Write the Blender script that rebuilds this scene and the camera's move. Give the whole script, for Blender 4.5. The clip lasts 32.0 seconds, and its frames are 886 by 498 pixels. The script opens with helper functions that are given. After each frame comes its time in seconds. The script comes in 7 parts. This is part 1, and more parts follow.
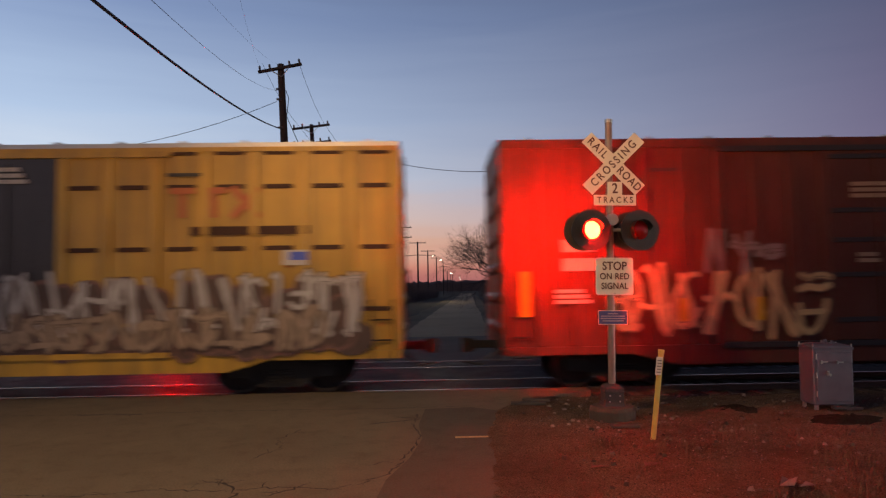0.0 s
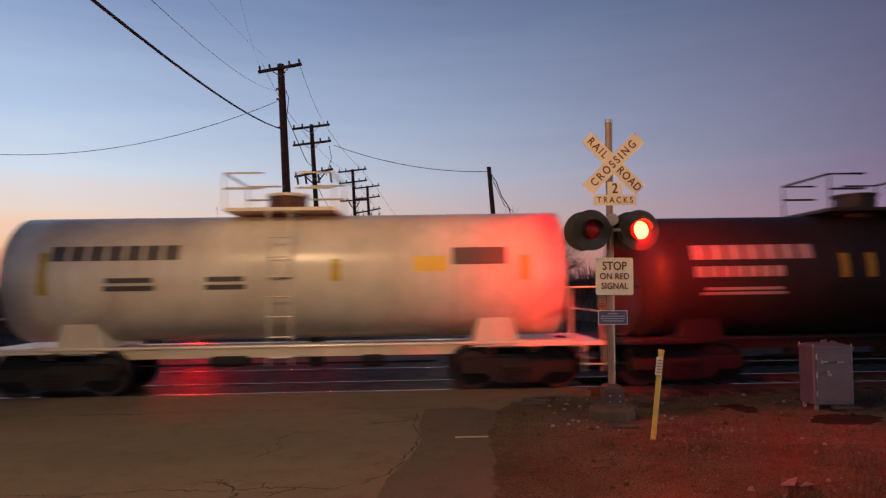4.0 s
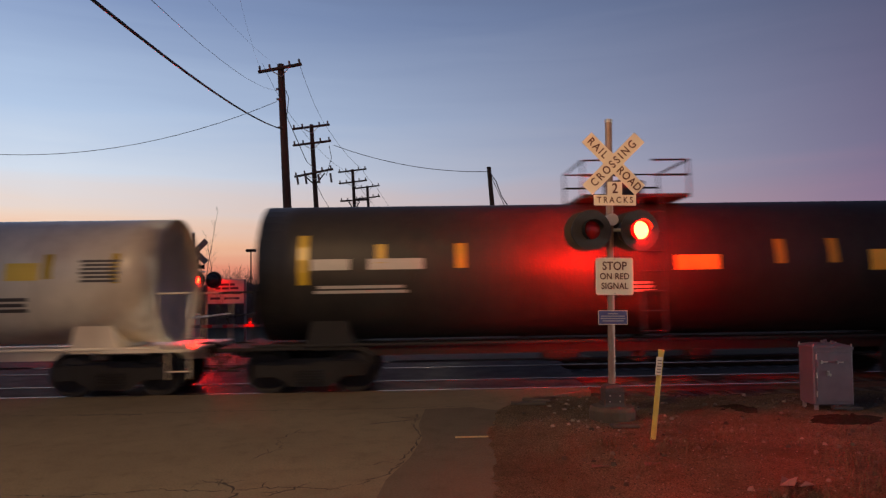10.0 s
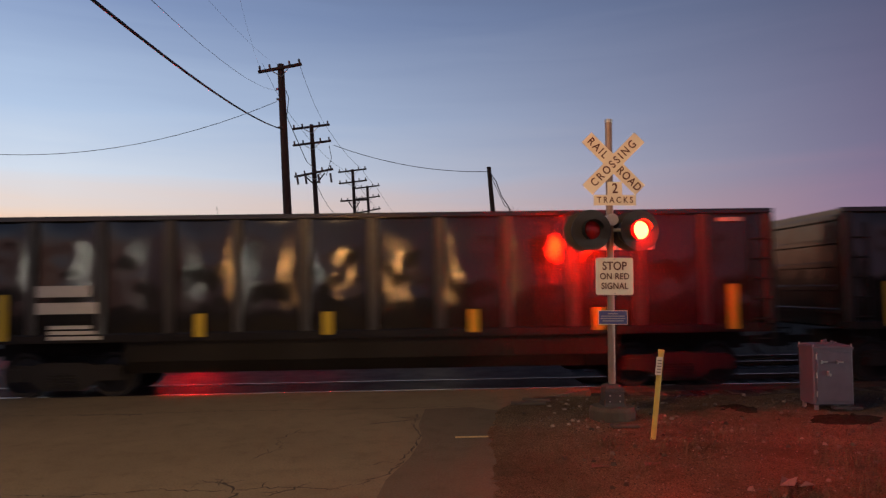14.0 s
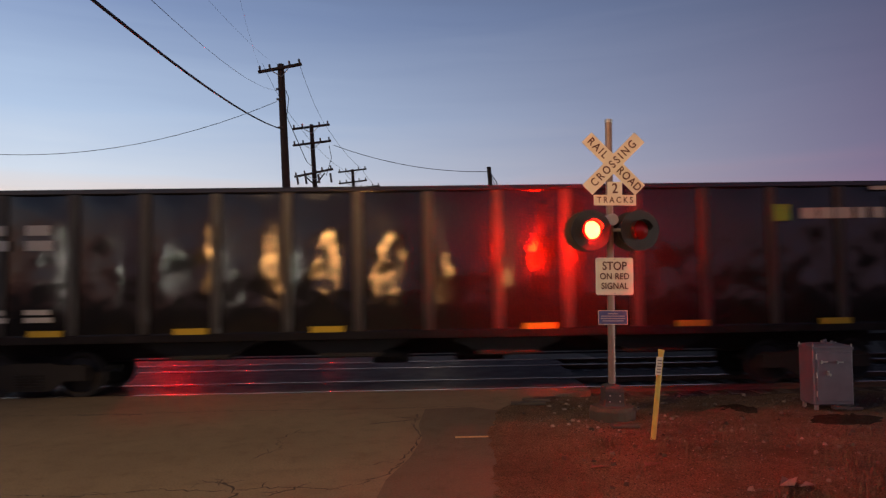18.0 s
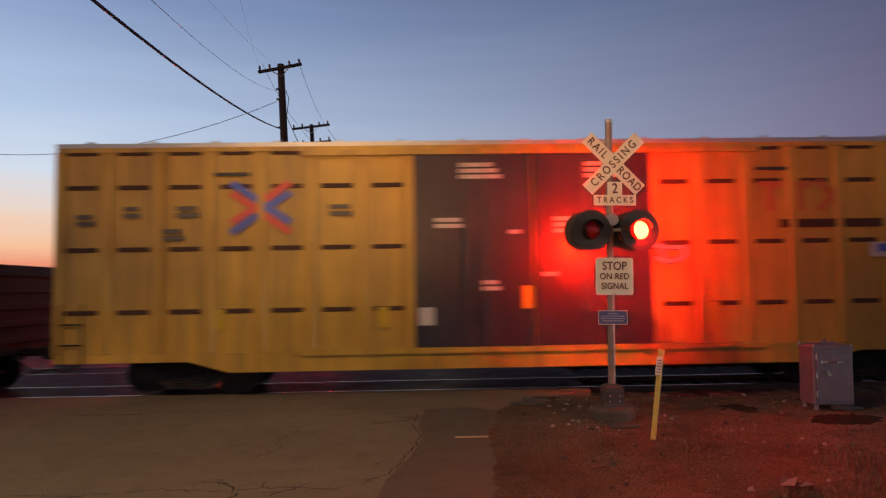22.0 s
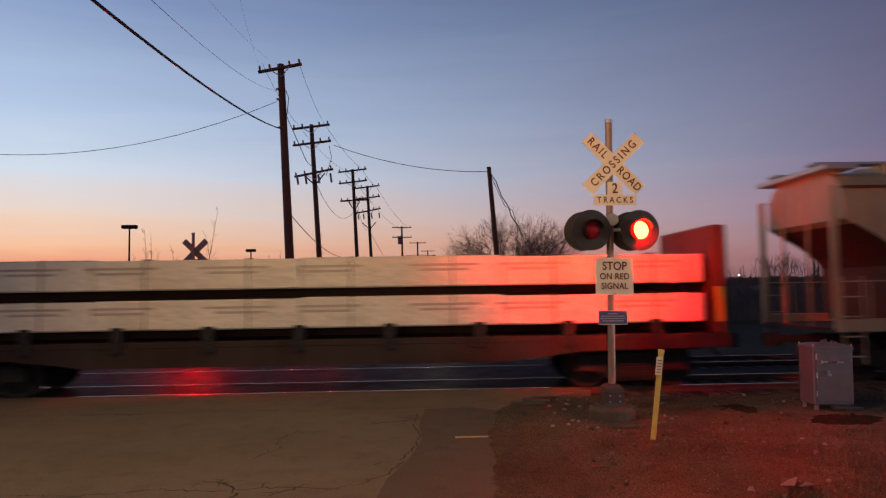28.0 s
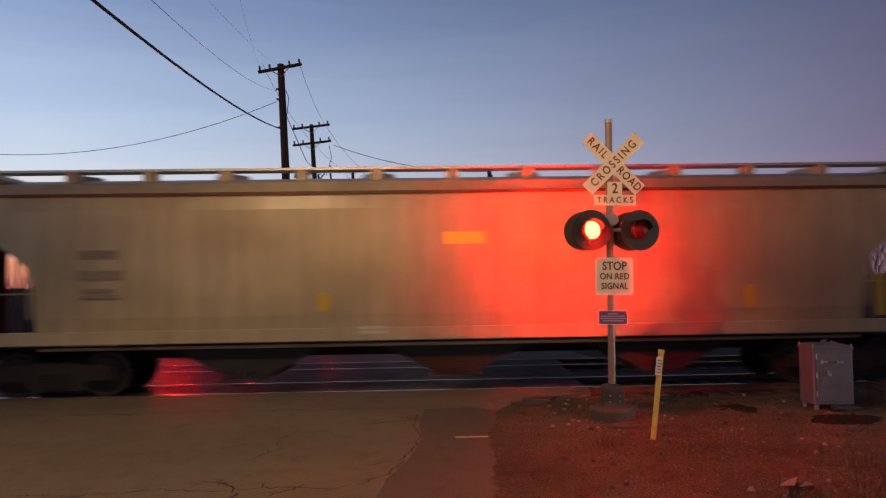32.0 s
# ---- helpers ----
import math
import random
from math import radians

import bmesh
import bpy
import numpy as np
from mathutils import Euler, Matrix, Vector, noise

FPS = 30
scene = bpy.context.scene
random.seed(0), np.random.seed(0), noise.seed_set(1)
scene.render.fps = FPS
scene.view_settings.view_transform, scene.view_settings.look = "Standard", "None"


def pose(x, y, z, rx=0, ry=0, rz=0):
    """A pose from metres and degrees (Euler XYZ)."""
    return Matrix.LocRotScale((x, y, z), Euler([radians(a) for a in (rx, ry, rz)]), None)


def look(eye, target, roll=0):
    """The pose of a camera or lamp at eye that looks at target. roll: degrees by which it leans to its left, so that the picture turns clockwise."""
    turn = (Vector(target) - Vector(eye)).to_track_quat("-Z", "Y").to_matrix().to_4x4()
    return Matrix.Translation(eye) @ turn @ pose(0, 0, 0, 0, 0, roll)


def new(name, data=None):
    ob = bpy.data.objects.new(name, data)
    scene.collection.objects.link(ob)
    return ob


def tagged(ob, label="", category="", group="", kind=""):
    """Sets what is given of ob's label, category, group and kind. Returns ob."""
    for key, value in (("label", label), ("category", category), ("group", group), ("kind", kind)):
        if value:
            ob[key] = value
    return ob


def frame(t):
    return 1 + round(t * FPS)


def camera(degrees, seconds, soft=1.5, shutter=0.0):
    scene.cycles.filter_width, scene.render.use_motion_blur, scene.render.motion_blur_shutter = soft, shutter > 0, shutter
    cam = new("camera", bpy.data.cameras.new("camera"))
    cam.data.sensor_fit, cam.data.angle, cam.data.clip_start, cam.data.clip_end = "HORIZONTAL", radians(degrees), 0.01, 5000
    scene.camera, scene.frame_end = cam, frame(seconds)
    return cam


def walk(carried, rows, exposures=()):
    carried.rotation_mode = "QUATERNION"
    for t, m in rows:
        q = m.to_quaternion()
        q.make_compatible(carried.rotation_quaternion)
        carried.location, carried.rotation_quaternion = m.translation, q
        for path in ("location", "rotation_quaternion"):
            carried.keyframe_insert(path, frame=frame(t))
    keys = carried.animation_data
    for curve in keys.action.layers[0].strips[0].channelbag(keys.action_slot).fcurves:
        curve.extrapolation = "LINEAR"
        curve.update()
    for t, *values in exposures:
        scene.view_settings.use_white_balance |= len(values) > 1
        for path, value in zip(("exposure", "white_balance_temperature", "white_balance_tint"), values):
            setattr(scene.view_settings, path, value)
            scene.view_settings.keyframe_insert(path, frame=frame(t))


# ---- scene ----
CAM_H = 2.08
TRACK_Y = 15.0          # centre of the near track
TRACK2_Y = 19.1
YAW, PITCH, ROLL = 1.6, 3.39, -0.9

cam = camera(66.3, 32.0, soft=1.3, shutter=0.4)
eye = Vector((0, 0, CAM_H))
aim = eye + Vector((math.sin(radians(YAW)), math.cos(radians(YAW)), math.tan(radians(PITCH))))
walk(cam, [(0.0, look(eye, aim, ROLL)), (32.0, look(eye, aim, ROLL))])

# ---- dusk sky ----


def srgb(r, g, b):
    return tuple(((c / 255.0 + 0.055) / 1.055) ** 2.4 if c > 10 else c / 255.0 / 12.92 for c in (r, g, b)) + (1.0,)


def ramp_node(nt, stops):
    n = nt.nodes.new("ShaderNodeValToRGB")
    e = n.color_ramp.elements
    e[0].position, e[0].color = stops[0]
    e[1].position, e[1].color = stops[-1]
    for p, c in stops[1:-1]:
        k = e.new(p)
        k.color = c
    return n


def math_node(nt, op, a, b=None, c=None, clamp=False):
    n = nt.nodes.new("ShaderNodeMath")
    n.operation, n.use_clamp = op, clamp
    for i, v in enumerate((a, b, c)):
        if v is None:
            continue
        if isinstance(v, (int, float)):
            n.inputs[i].default_value = v
        else:
            nt.links.new(v, n.inputs[i])
    return n.outputs[0]


def build_world():
    w = bpy.data.worlds.new("dusk")
    scene.world = w
    w.use_nodes = True
    nt = w.node_tree
    nt.nodes.clear()
    tc = nt.nodes.new("ShaderNodeTexCoord")
    sep = nt.nodes.new("ShaderNodeSeparateXYZ")
    nt.links.new(tc.outputs["Generated"], sep.inputs[0])
    # thin drawn-out bands of high cloud shift the colours a little up and down
    bands = nt.nodes.new("ShaderNodeMapping")
    bands.inputs["Scale"].default_value = (1.3, 1.3, 15.0)
    nt.links.new(tc.outputs["Generated"], bands.inputs[0])
    cloud = nt.nodes.new("ShaderNodeTexNoise")
    cloud.inputs["Scale"].default_value, cloud.inputs["Detail"].default_value, cloud.inputs["Distortion"].default_value = 2.2, 5.0, 0.6
    nt.links.new(bands.outputs[0], cloud.inputs["Vector"])
    drift = math_node(nt, "MULTIPLY_ADD", cloud.outputs["Fac"], 0.05, -0.025)
    z = math_node(nt, "MAXIMUM", math_node(nt, "ADD", sep.outputs["Z"], drift), 0.0, clamp=True)
    west = ramp_node(nt, [
        (0.00, srgb(192, 104, 98)), (0.035, srgb(230, 146, 114)), (0.065, srgb(240, 188, 152)), (0.10, srgb(230, 206, 190)), (0.16, srgb(204, 214, 228)),
        (0.24, srgb(174, 194, 222)), (0.38, srgb(130, 151, 190)), (0.55, srgb(68, 84, 121)), (1.0, srgb(30, 40, 70))])
    east = ramp_node(nt, [
        (0.00, srgb(112, 88, 96)), (0.04, srgb(138, 107, 119)), (0.10, srgb(136, 112, 138)), (0.18, srgb(112, 106, 134)),
        (0.38, srgb(78, 84, 112)), (0.55, srgb(48, 56, 84)), (1.0, srgb(28, 36, 64))])
    nt.links.new(z, west.inputs[0])
    nt.links.new(z, east.inputs[0])
    fx = math_node(nt, "MULTIPLY", sep.outputs["X"], -0.98)
    fy = math_node(nt, "MULTIPLY_ADD", sep.outputs["Y"], 0.36, fx)
    f = math_node(nt, "MULTIPLY_ADD", fy, 0.95, 0.26, clamp=True)
    mix = nt.nodes.new("ShaderNodeMix")
    mix.data_type = "RGBA"
    nt.links.new(f, mix.inputs["Factor"])
    nt.links.new(east.outputs[0], mix.inputs["A"])
    nt.links.new(west.outputs[0], mix.inputs["B"])
    bg = nt.nodes.new("ShaderNodeBackground")
    bg.inputs["Strength"].default_value = 1.08
    nt.links.new(mix.outputs["Result"], bg.inputs["Color"])
    out = nt.nodes.new("ShaderNodeOutputWorld")
    nt.links.new(bg.outputs[0], out.inputs[0])


build_world()


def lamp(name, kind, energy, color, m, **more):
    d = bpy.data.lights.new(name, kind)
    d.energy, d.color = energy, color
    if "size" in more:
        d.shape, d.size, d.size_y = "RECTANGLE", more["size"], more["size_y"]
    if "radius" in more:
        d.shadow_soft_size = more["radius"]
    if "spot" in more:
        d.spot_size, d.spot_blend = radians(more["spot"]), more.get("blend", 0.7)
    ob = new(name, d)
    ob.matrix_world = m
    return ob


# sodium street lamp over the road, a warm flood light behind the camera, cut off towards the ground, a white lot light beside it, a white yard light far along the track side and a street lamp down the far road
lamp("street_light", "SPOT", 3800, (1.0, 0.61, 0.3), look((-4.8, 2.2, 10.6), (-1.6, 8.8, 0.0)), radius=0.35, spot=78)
lamp("flood_light", "SPOT", 6000, (1.0, 0.48, 0.145), look((-3.2, -5.0, 3.0), (-3.2 + 0.38, -5.0 + 0.925, 3.0 + 2.565)), radius=0.36, spot=150, blend=0.3)
lamp("yard_light", "SPOT", 9500, (1.0, 0.94, 0.84), look((31.0, 1.95, 2.35), (-7.0, 13.9, 2.3)), radius=0.2, spot=15)
lamp("lot_light", "SPOT", 320, (1.0, 0.95, 0.8), look((-12.5, -5.0, 3.0), (-12.5 + 0.3, -5.0 + 0.95, 3.0 + 2.565)), radius=0.19, spot=150, blend=0.18)
lamp("far_street_light", "SPOT", 2600, (1.0, 0.8, 0.52), look((1.7, 117.0, 7.75), (1.5, 108.0, 0.0)), radius=0.25, spot=125, blend=0.6)

# ---- materials ----
MATS = {}


def material(name):
    m = bpy.data.materials.new(name)
    m.use_nodes = True
    MATS[name] = m
    nt = m.node_tree
    return m, nt, nt.nodes["Principled BSDF"]


def coords(nt, scale=(1, 1, 1), kind="Object"):
    tc = nt.nodes.new("ShaderNodeTexCoord")
    mp = nt.nodes.new("ShaderNodeMapping")
    mp.inputs["Scale"].default_value = scale
    nt.links.new(tc.outputs[kind], mp.inputs[0])
    return mp.outputs[0]


def noise_node(nt, vec, scale, detail=4.0, rough=0.55, distort=0.0):
    n = nt.nodes.new("ShaderNodeTexNoise")
    n.inputs["Scale"].default_value, n.inputs["Detail"].default_value = scale, detail
    n.inputs["Roughness"].default_value, n.inputs["Distortion"].default_value = rough, distort
    nt.links.new(vec, n.inputs["Vector"])
    return n.outputs["Fac"]


def mix_node(nt, fac, a, b):
    n = nt.nodes.new("ShaderNodeMix")
    n.data_type = "RGBA"
    for key, v in (("Factor", fac), ("A", a), ("B", b)):
        if isinstance(v, (int, float)):
            n.inputs[key].default_value = v
        elif isinstance(v, tuple):
            n.inputs[key].default_value = v if len(v) == 4 else (*v, 1)
        else:
            nt.links.new(v, n.inputs[key])
    return n.outputs["Result"]


def bump_node(nt, height, strength, dist=0.02):
    b = nt.nodes.new("ShaderNodeBump")
    b.inputs["Strength"].default_value, b.inputs["Distance"].default_value = strength, dist
    nt.links.new(height, b.inputs["Height"])
    return b.outputs[0]


def step(nt, v, lo, hi):
    n = nt.nodes.new("ShaderNodeMapRange")
    n.inputs["From Min"].default_value, n.inputs["From Max"].default_value = lo, hi
    nt.links.new(v, n.inputs["Value"])
    return n.outputs[0]


def paint(name, color, dirt=(0.05, 0.04, 0.03), amount=0.55, rough=0.45, metal=0.0, wave=0.25, streak=3.0, sheets=(1, 1, 1), gloss=0.5):
    """Weathered paint on steel: broad fading, vertical streaks of grime and faintly buckled sheets."""
    m, nt, p = material(name)
    broad = noise_node(nt, coords(nt), 0.55, 5)
    runs = noise_node(nt, coords(nt, (streak, streak, 0.18)), 1.6, 6, 0.65)
    fine = noise_node(nt, coords(nt), 14, 4)
    faded = mix_node(nt, step(nt, broad, 0.3, 0.75), tuple(c * 0.72 for c in color), tuple(min(1, c * 1.15 + 0.01) for c in color))
    grime = math_node(nt, "MULTIPLY", step(nt, runs, 0.42, 0.8), amount, clamp=True)
    c = mix_node(nt, grime, faded, dirt)
    nt.links.new(c, p.inputs["Base Color"])
    nt.links.new(math_node(nt, "MULTIPLY_ADD", fine, rough * 0.5, rough * 0.75), p.inputs["Roughness"])
    p.inputs["Specular IOR Level"].default_value = gloss
    p.inputs["Metallic"].default_value = metal
    sheet = noise_node(nt, coords(nt, sheets), 1.3, 2)
    nt.links.new(bump_node(nt, math_node(nt, "MULTIPLY_ADD", fine, 0.06, sheet), wave, 0.05), p.inputs["Normal"])
    return m


def plain(name, color, rough=0.6, metal=0.0, vary=0.25, scale=8.0):
    m, nt, p = material(name)
    n = noise_node(nt, coords(nt), scale, 5)
    c = mix_node(nt, n, tuple(v * (1 - vary) for v in color), tuple(min(1, v * (1 + vary)) for v in color))
    nt.links.new(c, p.inputs["Base Color"])
    p.inputs["Roughness"].default_value, p.inputs["Metallic"].default_value = rough, metal
    nt.links.new(bump_node(nt, noise_node(nt, coords(nt), scale * 6, 3), 0.15, 0.01), p.inputs["Normal"])
    return m


def glow(name, core, rim, radius, power):
    """A lamp's lens: hot in the middle where the bulb is, deep red to the rim."""
    m, nt, p = material(name)
    vec = coords(nt, (1, 0, 1))
    ln = nt.nodes.new("ShaderNodeVectorMath")
    ln.operation = "LENGTH"
    nt.links.new(vec, ln.inputs[0])
    r = math_node(nt, "DIVIDE", ln.outputs["Value"], radius, clamp=True)
    rp = ramp_node(nt, [(0.0, core), (0.86, core), (0.97, rim), (1.0, rim)])
    nt.links.new(r, rp.inputs[0])
    p.inputs["Base Color"].default_value = (0.3, 0.01, 0.01, 1)
    nt.links.new(rp.outputs[0], p.inputs["Emission Color"])
    p.inputs["Emission Strength"].default_value = power
    p.inputs["Roughness"].default_value = 0.3
    return m


glow("lens_lit", (1.0, 0.0009, 0.0002, 1), (0.85, 0.00011, 0.00003, 1), 0.155, 2700.0)
glow("lens_back_lit", (1.0, 0.004, 0.0004, 1), (0.9, 0.00006, 0.00003, 1), 0.155, 4900.0)
glow("lens_far_lit", (1.0, 0.0007, 0.0002, 1), (0.85, 0.0001, 0.00005, 1), 0.155, 2300.0)
glow("lens_far_back_lit", (1.0, 0.002, 0.0006, 1), (0.85, 0.0003, 0.0002, 1), 0.155, 45.0)
glow("lens_fading", (1.0, 0.02, 0.02, 1), (0.8, 0.005, 0.008, 1), 0.155, 1.6)
glow("gate_lamp_lit", (1.0, 0.004, 0.0015, 1), (0.85, 0.0008, 0.0004, 1), 0.075, 300.0)
glow("lamp_white_lit", (1.0, 0.85, 0.6, 1), (1.0, 0.85, 0.6, 1), 0.3, 14.0)
plain("lens_dark", (0.16, 0.008, 0.008), 0.12, 0, 0.3, 40)
plain("black_steel", (0.018, 0.017, 0.016), 0.55, 0, 0.35)
plain("grimy_steel", (0.01, 0.008, 0.007), 0.85, 0.0, 0.45, 5)
plain("wheel_steel", (0.014, 0.012, 0.011), 0.6, 0.2, 0.35)
plain("rail_head", (0.16, 0.145, 0.145), 0.26, 1.0, 0.15)
plain("rail_rust", (0.09, 0.05, 0.035), 0.75, 0.2, 0.4)
plain("tie_wood", (0.06, 0.048, 0.04), 0.9, 0, 0.4, 3)
plain("galvanised", (0.42, 0.42, 0.4), 0.42, 0.75, 0.2, 12)
plain("aluminium_mast", (0.23, 0.165, 0.135), 0.42, 0.4, 0.2, 9)
plain("concrete", (0.06, 0.048, 0.036), 0.9, 0, 0.3, 6)
plain("sign_white", (0.64, 0.585, 0.48), 0.5, 0, 0.08, 4)
plain("sign_black", (0.085, 0.028, 0.02), 0.6, 0, 0.2)
plain("sign_blue", (0.06, 0.075, 0.2), 0.5, 0, 0.2, 9)
plain("post_yellow", (0.52, 0.37, 0.075), 0.55, 0, 0.35, 7)
plain("sign_red", (0.45, 0.02, 0.02), 0.5, 0, 0.15)
plain("shed_grey", (0.55, 0.5, 0.4), 0.6, 0.0, 0.25, 5)
plain("cabinet_grey", (0.13, 0.122, 0.15), 0.42, 0.35, 0.3, 4)
plain("wood_pole", (0.055, 0.04, 0.032), 0.9, 0, 0.4, 4)
plain("porcelain", (0.12, 0.11, 0.1), 0.3, 0, 0.2)
plain("cable_black", (0.01, 0.01, 0.012), 0.6, 0, 0.2)
plain("bark", (0.06, 0.045, 0.04), 0.95, 0, 0.4, 3)
plain("brush", (0.105, 0.07, 0.055), 0.95, 0, 0.5, 0.6)
plain("reflector_yellow", (0.42, 0.275, 0.012), 0.35, 0, 0.1)
plain("marking_white", (0.4, 0.37, 0.33), 0.55, 0, 0.15)
plain("print_grey", (0.14, 0.1, 0.085), 0.6, 0, 0.5, 14)
plain("print_faint", (0.36, 0.3, 0.23), 0.6, 0, 0.5, 14)
plain("board_cream", (0.74, 0.62, 0.4), 0.32, 0, 0.3, 3)
plain("print_faded", (0.16, 0.125, 0.09), 0.6, 0, 0.5, 14)
plain("base_iron", (0.05, 0.044, 0.046), 0.6, 0.2, 0.3)
plain("marking_black", (0.075, 0.062, 0.05), 0.55, 0, 0.2)
plain("marking_blue", (0.05, 0.09, 0.42), 0.5, 0, 0.2)
plain("marking_red", (0.5, 0.06, 0.04), 0.5, 0, 0.2)
plain("marking_rust", (0.36, 0.1, 0.03), 0.6, 0, 0.2)
plain("marking_green", (0.16, 0.3, 0.03), 0.5, 0, 0.2)
plain("marking_yellow", (0.75, 0.5, 0.05), 0.5, 0, 0.1)
plain("spray_white", (0.37, 0.345, 0.32), 0.6, 0, 0.3, 3)
plain("spray_cream", (0.37, 0.29, 0.14), 0.6, 0, 0.5, 4)
plain("spray_fawn", (0.26, 0.19, 0.13), 0.6, 0, 0.45, 3)
plain("spray_blue", (0.07, 0.12, 0.2), 0.6, 0, 0.35, 3)
plain("spray_purple", (0.1, 0.07, 0.2), 0.6, 0, 0.35, 3)
plain("spray_haze", (0.145, 0.075, 0.056), 0.6, 0, 0.35, 2)
plain("sign_back", (0.2, 0.165, 0.15), 0.5, 0.2, 0.2)
plain("spray_black", (0.02, 0.018, 0.02), 0.6, 0, 0.3, 3)
plain("spray_umber", (0.07, 0.042, 0.032), 0.6, 0, 0.4, 3)
plain("spray_olive", (0.075, 0.06, 0.028), 0.6, 0, 0.3, 3)
plain("spray_grey", (0.15, 0.14, 0.135), 0.6, 0, 0.3, 3)
paint("paint_yellow", (0.46, 0.265, 0.023), (0.12, 0.08, 0.03), 0.85, 0.42)
paint("paint_red_brown", (0.092, 0.028, 0.016), (0.032, 0.021, 0.016), 0.8, 0.45, gloss=0.22)
paint("paint_oxide", (0.165, 0.045, 0.022), (0.04, 0.024, 0.017), 0.8, 0.42, gloss=0.22)
paint("paint_black_door", (0.022, 0.02, 0.024), (0.06, 0.05, 0.04), 0.4, 0.3)
paint("tank_black", (0.02, 0.018, 0.016), (0.045, 0.036, 0.027), 0.6, 0.5, 0, 0.12, gloss=0.3)
paint("tank_white", (0.7, 0.61, 0.46), (0.32, 0.24, 0.15), 0.3, 0.3, 0, 0.06)
paint("hopper_tan", (0.165, 0.122, 0.075), (0.09, 0.062, 0.036), 0.65, 0.45, 0, 0.1, gloss=0.3)
paint("hopper_cream", (0.34, 0.285, 0.18), (0.16, 0.125, 0.075), 0.65, 0.34, 0, 0.12, gloss=0.4)
paint("hopper_grey", (0.32, 0.28, 0.21), (0.14, 0.105, 0.07), 0.7, 0.34, 0, 0.12, gloss=0.4)
paint("gondola_black", (0.009, 0.008, 0.007), (0.03, 0.025, 0.018), 0.5, 0.15, 0.1, 0.5, 1.2, sheets=(1.7, 1.7, 0.5), gloss=0.65)
paint("gondola_steel", (0.007, 0.006, 0.006), (0.016, 0.013, 0.01), 0.5, 0.14, 0.1, 0.5, 1.0, sheets=(1.9, 1.9, 0.9), gloss=0.65)
paint("gondola_rust", (0.052, 0.028, 0.016), (0.04, 0.03, 0.025), 0.6, 0.6)
paint("flat_deck", (0.011, 0.007, 0.006), (0.016, 0.012, 0.01), 0.6, 0.8, gloss=0.1)
paint("gondola_post", (0.035, 0.032, 0.028), (0.02, 0.016, 0.012), 0.5, 0.4, 0.15, 0.2, gloss=0.4)
paint("bulkhead_rust", (0.06, 0.026, 0.016), (0.03, 0.022, 0.017), 0.6, 0.6, gloss=0.15)
paint("sill_dark", (0.03, 0.017, 0.013), (0.05, 0.038, 0.028), 0.6, 0.7, gloss=0.12)
paint("wrap_white", (0.66, 0.59, 0.46), (0.36, 0.31, 0.23), 0.35, 0.4, 0, 1.0, 1.1, sheets=(2.2, 2.2, 4.0))
# brown of doors and small fittings; on hopper ends it stands in for shade
paint("brown_and_end_shade", (0.08, 0.025, 0.014), (0.04, 0.025, 0.02), 0.5, 0.45, gloss=0.22)


def ground_material(name, lo, hi, patch, scale, rough=0.9, bump=0.5, gloss=None, shine=0.08):
    m, nt, p = material(name)
    vec = coords(nt)
    big = noise_node(nt, vec, scale * 0.04, 5, 0.6)
    mid = noise_node(nt, vec, scale * 0.4, 6, 0.65)
    fine = noise_node(nt, vec, scale * 6, 3, 0.7)
    a = mix_node(nt, step(nt, fine, 0.3, 0.7), lo, hi)
    c = mix_node(nt, math_node(nt, "MULTIPLY", step(nt, big, 0.42, 0.7), 0.7), a, patch)
    c = mix_node(nt, math_node(nt, "MULTIPLY", step(nt, mid, 0.5, 0.8), 0.5), c, tuple(v * 0.55 for v in lo))
    nt.links.new(c, p.inputs["Base Color"])
    p.inputs["Specular IOR Level"].default_value = shine
    if gloss is None:
        p.inputs["Roughness"].default_value = rough
    else:
        nt.links.new(math_node(nt, "MULTIPLY_ADD", step(nt, mid, 0.3, 0.7), rough - gloss, gloss), p.inputs["Roughness"])
    nt.links.new(bump_node(nt, math_node(nt, "ADD", fine, mid), bump, 0.02), p.inputs["Normal"])
    return m


ground_material("asphalt_old", (0.12, 0.098, 0.069), (0.205, 0.168, 0.118), (0.105, 0.086, 0.062), 7.0, 0.85, 0.5)
ground_material("asphalt_patch", (0.075, 0.064, 0.05), (0.125, 0.106, 0.082), (0.09, 0.077, 0.06), 6.0, 0.85, 0.3)
ground_material("crossing_panel", (0.034, 0.026, 0.03), (0.066, 0.05, 0.055), (0.042, 0.032, 0.037), 4.0, 0.62, 0.3, 0.42, 0.005)
ground_material("ballast_bed", (0.04, 0.032, 0.03), (0.1, 0.085, 0.075), (0.03, 0.025, 0.023), 5.0, 0.95, 1.0)
ground_material("gravel_dirt", (0.034, 0.024, 0.016), (0.27, 0.2, 0.132), (0.034, 0.025, 0.017), 9.0, 0.95, 2.2)
# near-black ground colour that stands in for shadow in hollows of the gravel
ground_material("shadow_soil", (0.012, 0.009, 0.007), (0.05, 0.037, 0.027), (0.01, 0.008, 0.006), 6.0, 0.95, 1.6)
ground_material("dry_field", (0.05, 0.043, 0.03), (0.085, 0.07, 0.048), (0.04, 0.035, 0.026), 0.4, 0.95, 0.5)
ground_material("road_far", (0.29, 0.2, 0.105), (0.39, 0.27, 0.15), (0.19, 0.13, 0.075), 2.0, 0.8, 0.2, None, 0.1)
